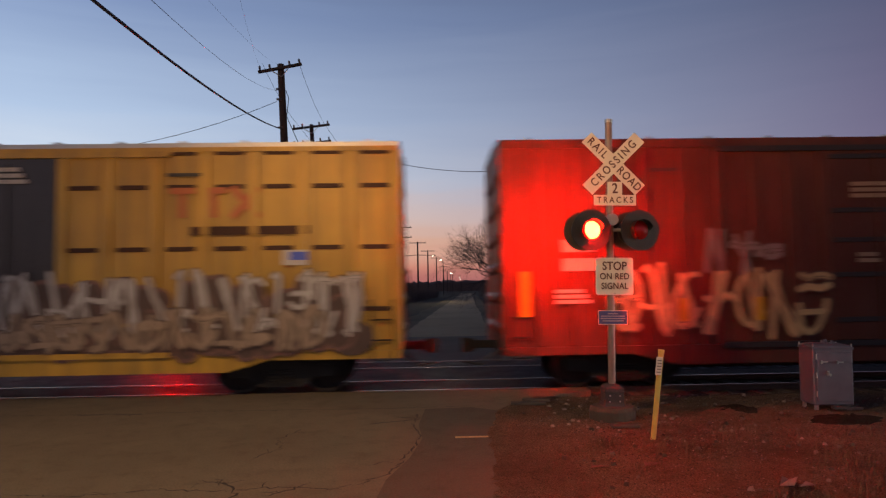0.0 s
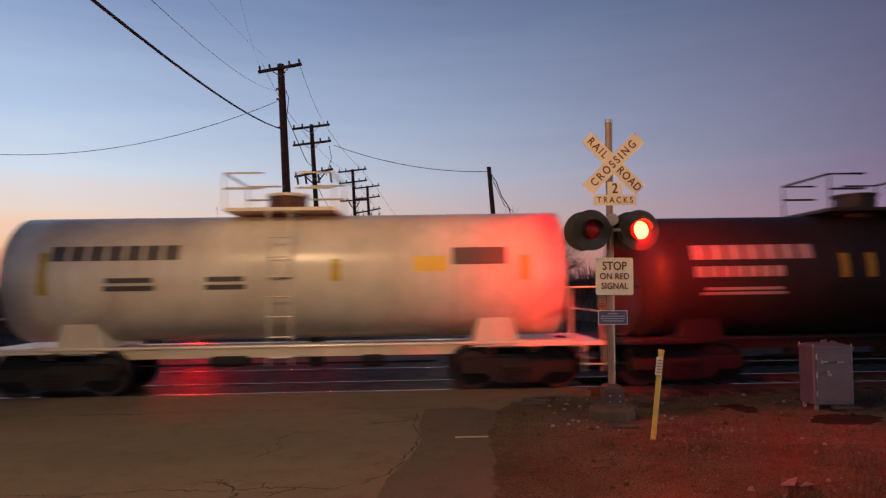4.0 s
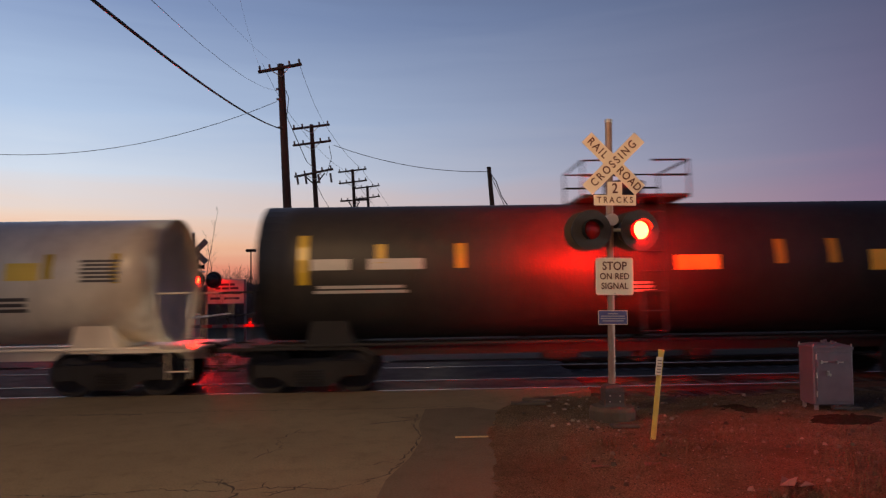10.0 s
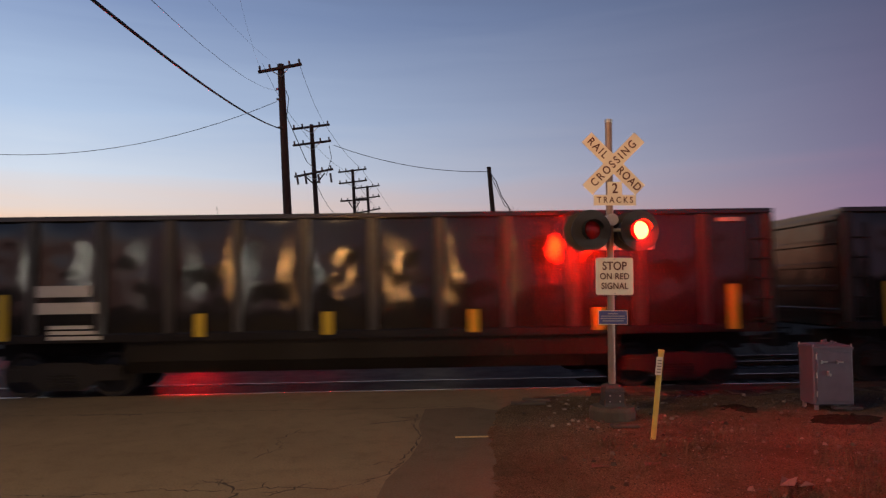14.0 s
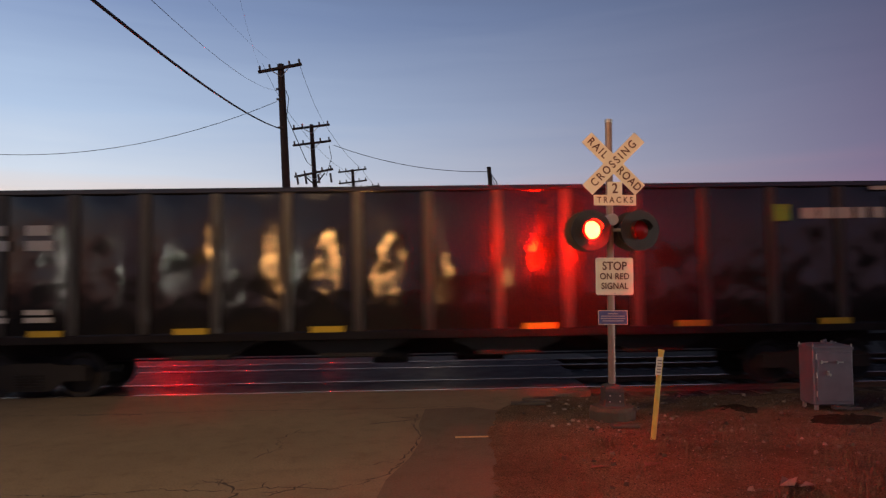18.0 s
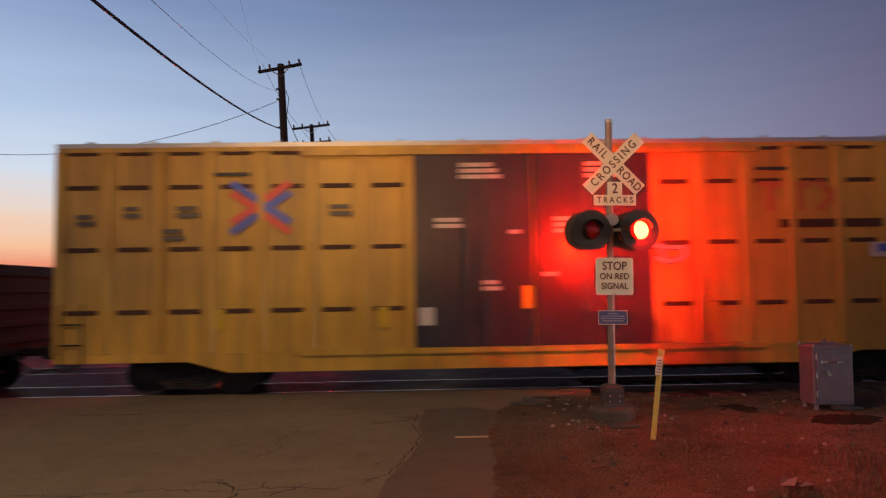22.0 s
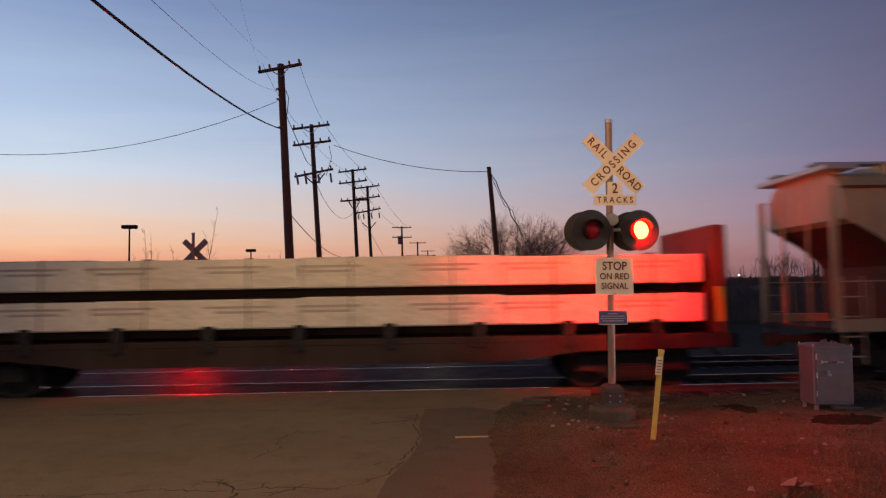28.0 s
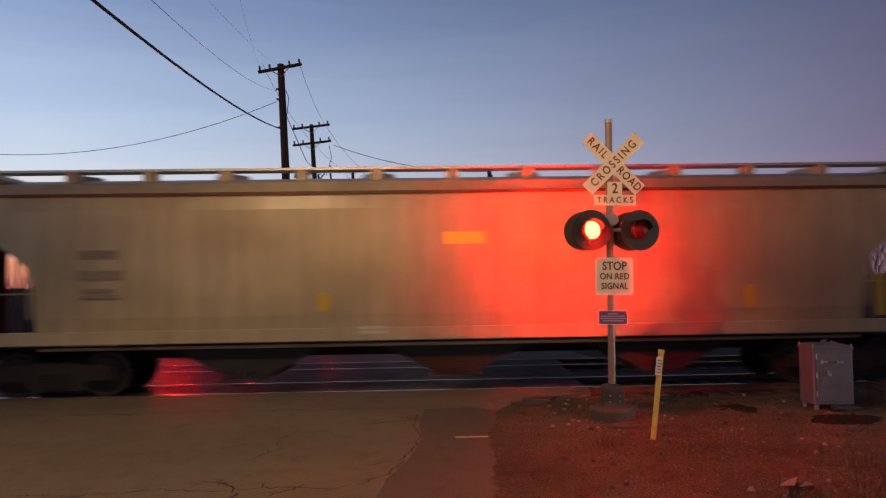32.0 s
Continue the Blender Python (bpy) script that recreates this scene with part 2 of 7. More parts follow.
ground_material("road_shoulder", (0.1, 0.075, 0.048), (0.2, 0.15, 0.09), (0.07, 0.055, 0.036), 2.5, 0.95, 0.5)
plain("crack_dark", (0.022, 0.019, 0.016), 0.95, 0, 0.3)


def stone_material():
    m, nt, p = material("stone")
    g = nt.nodes.new("ShaderNodeNewGeometry")
    rp = ramp_node(nt, [(0.0, (0.025, 0.019, 0.014, 1)), (0.55, (0.09, 0.072, 0.055, 1)), (0.9, (0.16, 0.13, 0.1, 1)), (1.0, (0.25, 0.21, 0.165, 1))])
    nt.links.new(g.outputs["Random Per Island"], rp.inputs[0])
    nt.links.new(rp.outputs[0], p.inputs["Base Color"])
    p.inputs["Roughness"].default_value = 0.95


stone_material()
plain("dry_grass", (0.095, 0.066, 0.038), 0.9, 0, 0.6, 5)
plain("litter_white", (0.17, 0.13, 0.11), 0.7, 0, 0.2)
plain("litter_orange", (0.13, 0.06, 0.042), 0.7, 0, 0.2)
plain("line_paint", (0.42, 0.32, 0.14), 0.8, 0, 0.4, 12)

# ---- mesh helpers ----


def finish(name, bm, mat, smooth=False):
    bmesh.ops.recalc_face_normals(bm, faces=bm.faces)
    me = bpy.data.meshes.new(name)
    bm.to_mesh(me)
    bm.free()
    me.materials.append(MATS[mat])
    if smooth:
        for f in me.polygons:
            f.use_smooth = True
    return me


def part(name, bm, mat, parent=None, label="", m=None, smooth=False):
    """Links a bmesh, or a mesh already made, as one object under a thing or a part."""
    me = bm if isinstance(bm, bpy.types.Mesh) else finish(name, bm, mat, smooth)
    ob = new(name, me)
    if parent is not None:
        ob.parent = parent
    if m is not None:
        ob.matrix_basis = m
    if label:
        ob["label"] = label
    return ob


def thing(name, label, category, group="", m=None, kind=""):
    ob = new(name)
    ob.empty_display_size = 0.2
    if m is not None:
        ob.matrix_basis = m
    return tagged(ob, label, category, group, kind)


def solid(name, bm, mat, label, category, group="", kind="", m=None, smooth=False):
    return tagged(part(name, bm, mat, None, "", m, smooth), label, category, group, kind)


def bx(bm, x0, x1, y0, y1, z0, z1, m=None):
    c = [(x, y, z) for x in (x0, x1) for y in (y0, y1) for z in (z0, z1)]
    v = [bm.verts.new(m @ Vector(p) if m else p) for p in c]
    for f in ((0, 1, 3, 2), (4, 6, 7, 5), (0, 4, 5, 1), (2, 3, 7, 6), (0, 2, 6, 4), (1, 5, 7, 3)):
        bm.faces.new([v[i] for i in f])
    return bm


def boxes(*spans, bevel=0.0):
    bm = bmesh.new()
    for s in spans:
        bx(bm, *s)
    if bevel:
        bmesh.ops.bevel(bm, geom=list(bm.edges), offset=bevel, segments=1, affect="EDGES")
    return bm


def tube(bm, p0, p1, r0, r1=None, n=8, caps=True):
    p0, p1 = Vector(p0), Vector(p1)
    r1 = r0 if r1 is None else r1
    d = (p1 - p0).normalized()
    a = d.orthogonal().normalized()
    b = d.cross(a)
    rings = []
    for p, r in ((p0, r0), (p1, r1)):
        rings.append([bm.verts.new(p + (a * math.cos(t) + b * math.sin(t)) * r) for t in [2 * math.pi * i / n for i in range(n)]])
    for i in range(n):
        bm.faces.new((rings[0][i], rings[0][(i + 1) % n], rings[1][(i + 1) % n], rings[1][i]))
    if caps:
        bm.faces.new(rings[0][::-1])
        bm.faces.new(rings[1])
    return bm


def tubes(*runs, r=0.02, n=8):
    bm = bmesh.new()
    for pts in runs:
        for a, b in zip(pts, pts[1:]):
            tube(bm, a, b, r, n=n)
    return bm


def hose(pts, r, n=8):
    """One unbroken round run along points."""
    pts = [Vector(p) for p in pts]
    bm = bmesh.new()
    rings = []
    up = None
    for i, p in enumerate(pts):
        d = (pts[min(i + 1, len(pts) - 1)] - pts[max(i - 1, 0)]).normalized()
        a = d.orthogonal().normalized() if up is None else (up - d * up.dot(d)).normalized()
        up = a
        b = d.cross(a)
        rings.append([p + (a * math.cos(t) + b * math.sin(t)) * r for t in [2 * math.pi * k / n for k in range(n)]])
    return loft(bm, rings)


def prism(bm, pts, y0, y1):
    """A profile in x and z, carried from y0 to y1."""
    a = [bm.verts.new((x, y0, z)) for x, z in pts]
    b = [bm.verts.new((x, y1, z)) for x, z in pts]
    n = len(pts)
    bm.faces.new(a)
    bm.faces.new(b[::-1])
    for i in range(n):
        bm.faces.new((a[i], b[i], b[(i + 1) % n], a[(i + 1) % n]))
    return bm


def loft(bm, sections, close=True):
    """Skin over rings of points of equal number."""
    rings = [[bm.verts.new(p) for p in s] for s in sections]
    n = len(rings[0])
    for a, b in zip(rings, rings[1:]):
        for i in range(n):
            bm.faces.new((a[i], a[(i + 1) % n], b[(i + 1) % n], b[i]))
    if close:
        bm.faces.new(rings[0][::-1])
        bm.faces.new(rings[-1])
    return bm


def disc(bm, r, y, n=24, hole=0.0, thick=0.01, cx=0.0, cz=0.0):
    """A round plate facing along y, with or without a hole."""
    ring = lambda q, yy: [bm.verts.new((cx + q * math.cos(2 * math.pi * i / n), yy, cz + q * math.sin(2 * math.pi * i / n))) for i in range(n)]
    a, b = ring(r, y), ring(r, y + thick)
    if hole:
        c, d = ring(hole, y), ring(hole, y + thick)
        for i in range(n):
            j = (i + 1) % n
            for q in ((a, c), (b, d), (a, b), (c, d)):
                bm.faces.new((q[0][i], q[0][j], q[1][j], q[1][i]))
    else:
        bm.faces.new(a)
        bm.faces.new(b)
        for i in range(n):
            bm.faces.new((a[i], a[(i + 1) % n], b[(i + 1) % n], b[i]))
    return bm


def letters(text, size, mat, spacing=1.0):
    cu = bpy.data.curves.new("writing", "FONT")
    cu.body, cu.size, cu.align_x, cu.align_y, cu.extrude, cu.space_character, cu.offset = text, size, "CENTER", "CENTER", 0.002, spacing, size * 0.016
    ob = new("writing", cu)
    me = bpy.data.meshes.new_from_object(ob.evaluated_get(bpy.context.evaluated_depsgraph_get()))
    bpy.data.objects.remove(ob)
    for v in me.vertices:
        v.co.x, v.co.y = v.co.x * 0.95, v.co.y * 1.1
    me.materials.clear()
    me.materials.append(MATS[mat])
    return me


CACHE = {}


def separate(me):
    """The pieces of a mesh that hang together, each as a mesh of its own."""
    bm = bmesh.new()
    bm.from_mesh(me)
    left, out = set(bm.verts), []
    while left:
        group, todo = set(), [next(v for v in bm.verts if v in left)]
        while todo:
            v = todo.pop()
            if v in group:
                continue
            group.add(v)
            todo += [e.other_vert(v) for e in v.link_edges]
        left -= group
        one = bmesh.new()
        twin = {v: one.verts.new(v.co) for v in bm.verts if v in group}
        for f in bm.faces:
            if f.verts[0] in group:
                one.faces.new([twin[v] for v in f.verts])
        piece = bpy.data.meshes.new(me.name)
        one.to_mesh(piece)
        one.free()
        for m in me.materials:
            piece.materials.append(m)
        out.append(piece)
    bm.free()
    return out


def cached(key, make):
    if key not in CACHE:
        CACHE[key] = make()
    return CACHE[key]

# ---- ground, road and tracks ----


def sheet(pts, z0, z1):
    bm = bmesh.new()
    a = [bm.verts.new((x, y, z1)) for x, y in pts]
    b = [bm.verts.new((x, y, z0)) for x, y in pts]
    bm.faces.new(a)
    for i in range(len(pts)):
        j = (i + 1) % len(pts)
        bm.faces.new((a[i], b[i], b[j], a[j]))
    return bm


def build_ground():
    bm = bmesh.new()
    s = 4500.0
    bm.faces.new([bm.verts.new(p) for p in ((-s, -s, -0.3), (s, -s, -0.3), (s, s, -0.3), (-s, s, -0.3))])
    solid("ground", bm, "dry_field", "dark dry winter field under dusk light", "ground", kind="structure")
    # old asphalt apron on the camera's side, with a ragged edge towards the gravel
    edge = [(0.35, -30), (0.55, 0), (0.72, 4.5), (0.80, 6.8), (0.95, 8.6), (1.02, 9.6), (1.18, 10.8), (1.45, 11.9), (1.9, 12.7), (2.75, 13.45), (3.3, 13.75), (3.4, 14.2)]
    def edge_x(pts, y):
        for (x0, y0), (x1, y1) in zip(pts, pts[1:]):
            if y <= y1:
                return x0 + (x1 - x0) * (y - y0) / (y1 - y0)
        return pts[-1][0]

    rng = random.Random(3)
    rag = []
    for (x0, y0), (x1, y1) in zip(edge, edge[1:]):
        n = max(1, int((y1 - y0) / 0.15)) if y0 > 0 else 1
        for i in range(n):
            k = i / n
            rag.append((x0 + (x1 - x0) * k + (rng.uniform(-0.05, 0.05) if y0 > 0 else 0), y0 + (y1 - y0) * k))
    pts = rag + [(3.4, 14.2), (-70, 14.2), (-70, -30)]
    solid("road", sheet(pts, -0.3, 0.0), "asphalt_old", "worn olive-grey asphalt road with cracks before the rails", "road", kind="structure")
    solid("road_patch", sheet([(-0.75, 4.0), (0.6, 4.0), (0.74, 6.8), (0.9, 8.6), (0.96, 9.6), (1.1, 10.7), (1.28, 11.6), (0.8, 12.05), (-0.02, 11.95), (-0.12, 10.6), (-0.06, 9.6), (-0.22, 8.5), (-0.45, 7.6), (-0.6, 6.0)], -0.01, 0.004),
          "asphalt_patch", "darker asphalt repair patch at the road edge", "road", kind="structure")
    # crossing surface between and beyond the rails
    for i, (y0, y1, nm) in enumerate(((TRACK_Y - 0.66, TRACK_Y + 0.66, "between"), (TRACK_Y + 0.80, TRACK2_Y - 0.80, "gap"), (TRACK2_Y - 0.66, TRACK2_Y + 0.66, "second"))):
        solid("crossing_panel", boxes((-60, 3.4 + i * 0.2, y0, y1, -0.3, -0.012)), "crossing_panel", "smooth dark crossing surface between the rails", "crossing", "crossing panels", kind="structure")
    solid("road_far_apron", sheet([(-60, TRACK2_Y + 0.8), (5.0, TRACK2_Y + 0.8), (4.4, 25), (3.9, 30), (-2.0, 30), (-4.5, 25.5), (-60, 25.5)], -0.3, 0.0),
          "asphalt_old", "asphalt apron on the far side of the tracks", "road", kind="structure")
    def strip(lo, hi, jag, seed):
        # a strip along the far road, its edges worn unevenly
        r = random.Random(seed)
        ys = [30 + 290 * (i / 60) ** 1.8 for i in range(61)]
        mid = [(0.85 + 18.75 * (y - 30) / 290, y) for y in ys]
        return [(x + lo - r.uniform(0, jag), y) for x, y in mid] + [(x + hi + r.uniform(0, jag), y) for x, y in reversed(mid)]
    solid("road_shoulder", sheet(strip(-3.2, 3.1, 0.6, 5), -0.3, -0.03), "road_shoulder", "dull worn gravel shoulder of the far road", "road", kind="structure")
    solid("road_far", sheet(strip(-1.9, 1.9, 0.35, 6), -0.3, -0.01), "road_far", "pale narrow road running away between poles and trees", "road", kind="structure")
    solid("lane_mark", boxes((0.4, 1.03, 9.6, 9.68, -0.01, 0.009)), "line_paint", "faint worn yellow paint line on asphalt", "road marking", kind="structure")
    # ballast right of the crossing and left far away
    for x0, x1 in ((3.42, 700), (-700, -60.02)):
        solid("ballast", boxes((x0, x1, TRACK_Y - 1.75, TRACK2_Y + 2.6, -0.3, -0.13)), "ballast_bed", "dark stone ballast under the tracks", "ballast", kind="structure")
    # uneven gravel lot
    bm = bmesh.new()
    nx, ny = 150, 120
    grid = {}
    for i in range(nx + 1):
        for j in range(ny + 1):
            x, y = 0.5 + 14.0 * i / nx, 2.5 + 11.0 * j / ny
            z = 0.05 * noise.noise((x * 0.7, y * 0.7, 0)) + 0.03 * noise.noise((x * 2.3, y * 2.3, 4)) + 0.014 * noise.noise((x * 8, y * 8, 9)) - 0.02
            z += 0.12 * math.exp(-((x - 4.9) ** 2 / 0.35 + (y - 11.2) ** 2 / 0.12)) + 0.05 * math.exp(-((x - 7.2) ** 2 / 0.6 + (y - 10.6) ** 2 / 0.2))
            u = x - edge_x(edge, y) + 0.08 * noise.noise((x * 3, y * 3, 2))
            k = min(1, max(0, (u + 0.32) / 0.2))
            far_k = min(1, max(0, u / 1.2))
            z = (0.014 * noise.noise((x * 8, y * 8, 9)) + 0.012) * (1 - far_k) + z * far_k
            z = z * k - 0.06 * (1 - k)
            if y > 13.0:
                z -= (y - 13.0) * 0.25
            grid[i, j] = bm.verts.new((x, y, z))
    for i in range(nx):
        for j in range(ny):
            bm.faces.new((grid[i, j], grid[i + 1, j], grid[i + 1, j + 1], grid[i, j + 1]))
    solid("gravel_lot", bm, "gravel_dirt", "rough brown gravel and dirt beside the road", "gravel", kind="structure", smooth=True)
    solid("ground_shoulder", boxes((14.45, 700, -60, 13.2, -0.3, -0.05), (0.36, 14.45, -60, 2.55, -0.3, -0.06)), "gravel_dirt", "bare dirt shoulder along the tracks", "ground", kind="structure")


build_ground()


def rail_profile():
    return [(-0.07, -0.17), (0.07, -0.17), (0.07, -0.155), (0.012, -0.13), (0.012, -0.045), (0.036, -0.035), (0.036, 0.0), (-0.036, 0.0), (-0.036, -0.035), (-0.012, -0.045), (-0.012, -0.13), (-0.07, -0.155)]


def build_track(cy):
    t = thing("railway_track", "steel railway track with dark wooden ties", "railway track", "tracks", kind="structure")
    for sy in (-0.7525, 0.7525):
        bm = bmesh.new()
        a = [bm.verts.new((-700, cy + sy + x, z - 0.004)) for x, z in rail_profile()]
        b = [bm.verts.new((700, cy + sy + x, z - 0.004)) for x, z in rail_profile()]
        n = len(a)
        for i in range(n):
            bm.faces.new((a[i], a[(i + 1) % n], b[(i + 1) % n], b[i]))
        web = part("rail", bm, "rail_rust", t, "rusty steel rail")
        part("rail_head", boxes((-700, 700, cy + sy - 0.03, cy + sy + 0.03, -0.003, 0.001)), "rail_head", web, "polished running surface")
    tie = finish("tie", boxes((-0.11, 0.11, -1.3, 1.3, -0.3, -0.115)), "tie_wood")
    for i in range(120):
        part("tie", tie, "tie_wood", t, m=pose(3.75 + i * 0.52, cy, 0, 0, 0, random.uniform(-1, 1)))


build_track(TRACK_Y)
build_track(TRACK2_Y)


# ---- cracks in the asphalt ----
def crack(path, width, seed):
    rng = random.Random(seed)
    pts = []
    for (x0, y0), (x1, y1) in zip(path, path[1:]):
        n = max(2, int(math.hypot(x1 - x0, y1 - y0) / 0.06))
        for i in range(n):
            k = i / n
            pts.append(Vector((x0 + (x1 - x0) * k + rng.gauss(0, 0.022), y0 + (y1 - y0) * k + rng.gauss(0, 0.022), 0.003)))
    pts.append(Vector((*path[-1], 0.003)))
    bm = bmesh.new()
    prev = None
    for i, p in enumerate(pts):
        d = (pts[min(i + 1, len(pts) - 1)] - pts[max(i - 1, 0)]).normalized()
        n = Vector((-d.y, d.x, 0)) * width * rng.uniform(0.25, 1.2) * (0.35 if i in (0, len(pts) - 1) else 1)
        cur = (bm.verts.new(p + n), bm.verts.new(p - n))
        if prev:
            bm.faces.new((prev[0], prev[1], cur[1], cur[0]))
        prev = cur
    return solid("crack", bm, "crack_dark", "dark jagged crack in the worn asphalt", "crack", "cracks in the road", kind="structure")


CRACKS = [
    ([(-4.4, 7.35), (-3.6, 7.25), (-2.9, 7.42), (-2.1, 7.3), (-1.6, 7.42), (-0.9, 7.28)], 0.012),
    ([(-2.35, 7.75), (-2.1, 7.5), (-2.0, 7.2), (-2.05, 6.9), (-1.9, 6.6)], 0.02),
    ([(-2.55, 7.75), (-2.2, 7.6), (-2.0, 7.7)], 0.012),
    ([(-1.3, 7.55), (-1.45, 7.25), (-1.7, 7.1)], 0.016),
    ([(-0.15, 11.5), (-0.2, 10.6), (-0.1, 9.9), (-0.15, 9.2), (-0.3, 8.4), (-0.45, 7.8), (-0.8, 7.4)], 0.013),
    ([(-0.9, 10.7), (-0.4, 10.95), (-0.05, 11.05)], 0.018),
    ([(-0.5, 11.3), (-0.2, 11.1), (0.02, 11.25)], 0.022),
    ([(-9.5, 12.15), (-6.0, 12.1), (-3.0, 12.15), (-0.4, 12.1), (0.8, 12.2)], 0.014),
    ([(-6.0, 12.0), (-5.4, 12.05), (-4.9, 11.98)], 0.03),
    ([(-9.0, 11.5), (-8.4, 11.3), (-7.9, 11.35)], 0.03),
    ([(-4.9, 7.3), (-4.6, 7.0), (-4.7, 6.6)], 0.02),
    ([(-1.9, 10.4), (-2.1, 9.8), (-1.95, 9.2), (-2.2, 8.7)], 0.008),
    ([(-0.5, 7.6), (-0.1, 7.4), (0.3, 7.3)], 0.01),
]
for i, (path, wid) in enumerate(CRACKS):
    crack(path, wid, 40 + i)
    # short side cracks that leave the main one
    rng = random.Random(90 + i)
    for (x0, y0), (x1, y1) in zip(path, path[1:]):
        if rng.random() < 0.75 and abs(x1 - x0) < 1.5:
            k, a, ln = rng.uniform(0.2, 0.8), rng.uniform(0, 6.28), rng.uniform(0.12, 0.42)
            bx0, by0 = x0 + (x1 - x0) * k, y0 + (y1 - y0) * k
            crack([(bx0, by0), (bx0 + math.cos(a) * ln * 0.5, by0 + math.sin(a) * ln * 0.5), (bx0 + math.cos(a + 0.6) * ln, by0 + math.sin(a + 0.6) * ln)], wid * 0.6, 300 + i)


# ---- stones, grass, litter ----
def build_scatter():
    rng = random.Random(11)
    bm = bmesh.new()
    for i in range(36000):
        x, y = rng.uniform(1.1, 11.0), rng.uniform(3.8, 13.2)
        if x < 1.3 + max(0, (y - 10.8) * 0.55):
            continue
        thin = 0.5 + 0.9 * noise.noise((x * 1.6, y * 1.6, 12))
        if rng.random() < (0.55 if y < 9 else 0.25) * thin * 1.6:
            continue
        big = rng.random() < 0.03
        r = rng.uniform(0.005, 0.015) * (rng.uniform(1.8, 3.4) if big else 1)
        c = Vector((x, y, 0.05 * noise.noise((x * 0.7, y * 0.7, 0)) + 0.03 * noise.noise((x * 2.3, y * 2.3, 4)) - 0.02 + r * 0.3))
        if big:
            turn = rng.uniform(0, 6.28)
            low = [bm.verts.new(c + Vector((math.cos(turn + a * 1.05), math.sin(turn + a * 1.05), -0.4)) * r * rng.uniform(0.75, 1.25)) for a in range(6)]
            top = [bm.verts.new(c + Vector((0.62 * math.cos(turn + a * 1.05), 0.62 * math.sin(turn + a * 1.05), 0.55)) * r * rng.uniform(0.75, 1.2)) for a in range(6)]
            for a in range(6):
                bm.faces.new((low[a], low[(a + 1) % 6], top[(a + 1) % 6], top[a]))
            bm.faces.new(top)
            continue
        v = [bm.verts.new(c + Vector((dx, dy, dz * 0.7)) * r * rng.uniform(0.7, 1.3)) for dx, dy, dz in ((1, 0, 0), (0, 1, 0), (-1, 0, 0), (0, -1, 0), (0, 0, 1))]
        for a, b in ((0, 1), (1, 2), (2, 3), (3, 0)):
            bm.faces.new((v[a], v[b], v[4]))
    solid("gravel_stones", bm, "stone", "loose grey-brown gravel stones", "gravel", kind="stuff")
    bm = bmesh.new()
    for i in range(3200):
        x, y = rng.uniform(1.3, 12.0), rng.uniform(3.8, 9.6)
        if noise.noise((x * 1.1, y * 1.1, 20)) + 0.5 * noise.noise((x * 3.3, y * 3.3, 6)) < 0.02 + (y - 7) * 0.06:
            continue
        for k in range(7):
            h, a = rng.uniform(0.015, 0.11) * (1.5 if rng.random() < 0.12 else 1), rng.uniform(0, 6.28)
            px, py = x + rng.gauss(0, 0.07), y + rng.gauss(0, 0.07)
            z = 0.05 * noise.noise((px * 0.7, py * 0.7, 0)) - 0.03
            lean = rng.uniform(0.3, 2.2) * h
            w = Vector((-math.sin(a), math.cos(a), 0)) * 0.0055
            b = Vector((px, py, z))
            m = b + Vector((math.cos(a) * lean * 0.4, math.sin(a) * lean * 0.4, h * 0.65))
            t = b + Vector((math.cos(a) * lean, math.sin(a) * lean, h))
            p = [bm.verts.new(q) for q in (b - w, b + w, m + w * 0.7, m - w * 0.7, t)]
            bm.faces.new(p[:4])
            bm.faces.new((p[3], p[2], p[4]))
    solid("dry_grass", bm, "dry_grass", "sparse dead brown grass on the gravel", "grass", kind="stuff")


build_scatter()


def shadow_mound(x, y, w, d, h, seed):
    """A low ragged mound, coloured dark to stand in for shadow on the gravel."""
    rng = random.Random(seed)
    bm = bmesh.new()
    n, rings = 28, []
    edge = [1 + 0.3 * noise.noise((math.cos(6.283 * i / n) * 1.7, math.sin(6.283 * i / n) * 1.7, seed)) + rng.uniform(-0.09, 0.09) for i in range(n)]
    for k in range(6):
        f = 1 - k / 6
        rings.append([(x + w * f * edge[i] * math.cos(6.283 * i / n), y + d * f * edge[i] * math.sin(6.283 * i / n), h * (1 - f * f) * (1 + 0.5 * rng.uniform(-1, 1)) - (0.05 if k == 0 else 0)) for i in range(n)])
    loft(bm, rings)
    solid("shadow_mound", bm, "shadow_soil", "low ragged dark mound standing in for shadow on the gravel", "soil", kind="structure", smooth=True)


# added dark mounds: shadowed hollows right of the mast and at the cabinet foot
shadow_mound(5.07, 11.17, 0.5, 0.3, 0.08, 1)
shadow_mound(6.38, 10.25, 0.6, 0.35, 0.07, 2)


def scrap(name, pts, z, mat, label, category, fold=0.03):
    bm = bmesh.new()
    top = [bm.verts.new((x, y, z + fold * (i % 2))) for i, (x, y) in enumerate(pts)]
    low = [bm.verts.new((x, y, z - 0.008 + fold * (i % 2))) for i, (x, y) in enumerate(pts)]
    n = len(pts)
    for i in range(1, n - 1):
        bm.faces.new((top[0], top[i], top[i + 1]))
        bm.faces.new((low[0], low[i + 1], low[i]))
    for i in range(n):
        bm.faces.new((top[i], low[i], low[(i + 1) % n], top[(i + 1) % n]))
    return solid(name, bm, mat, label, category)


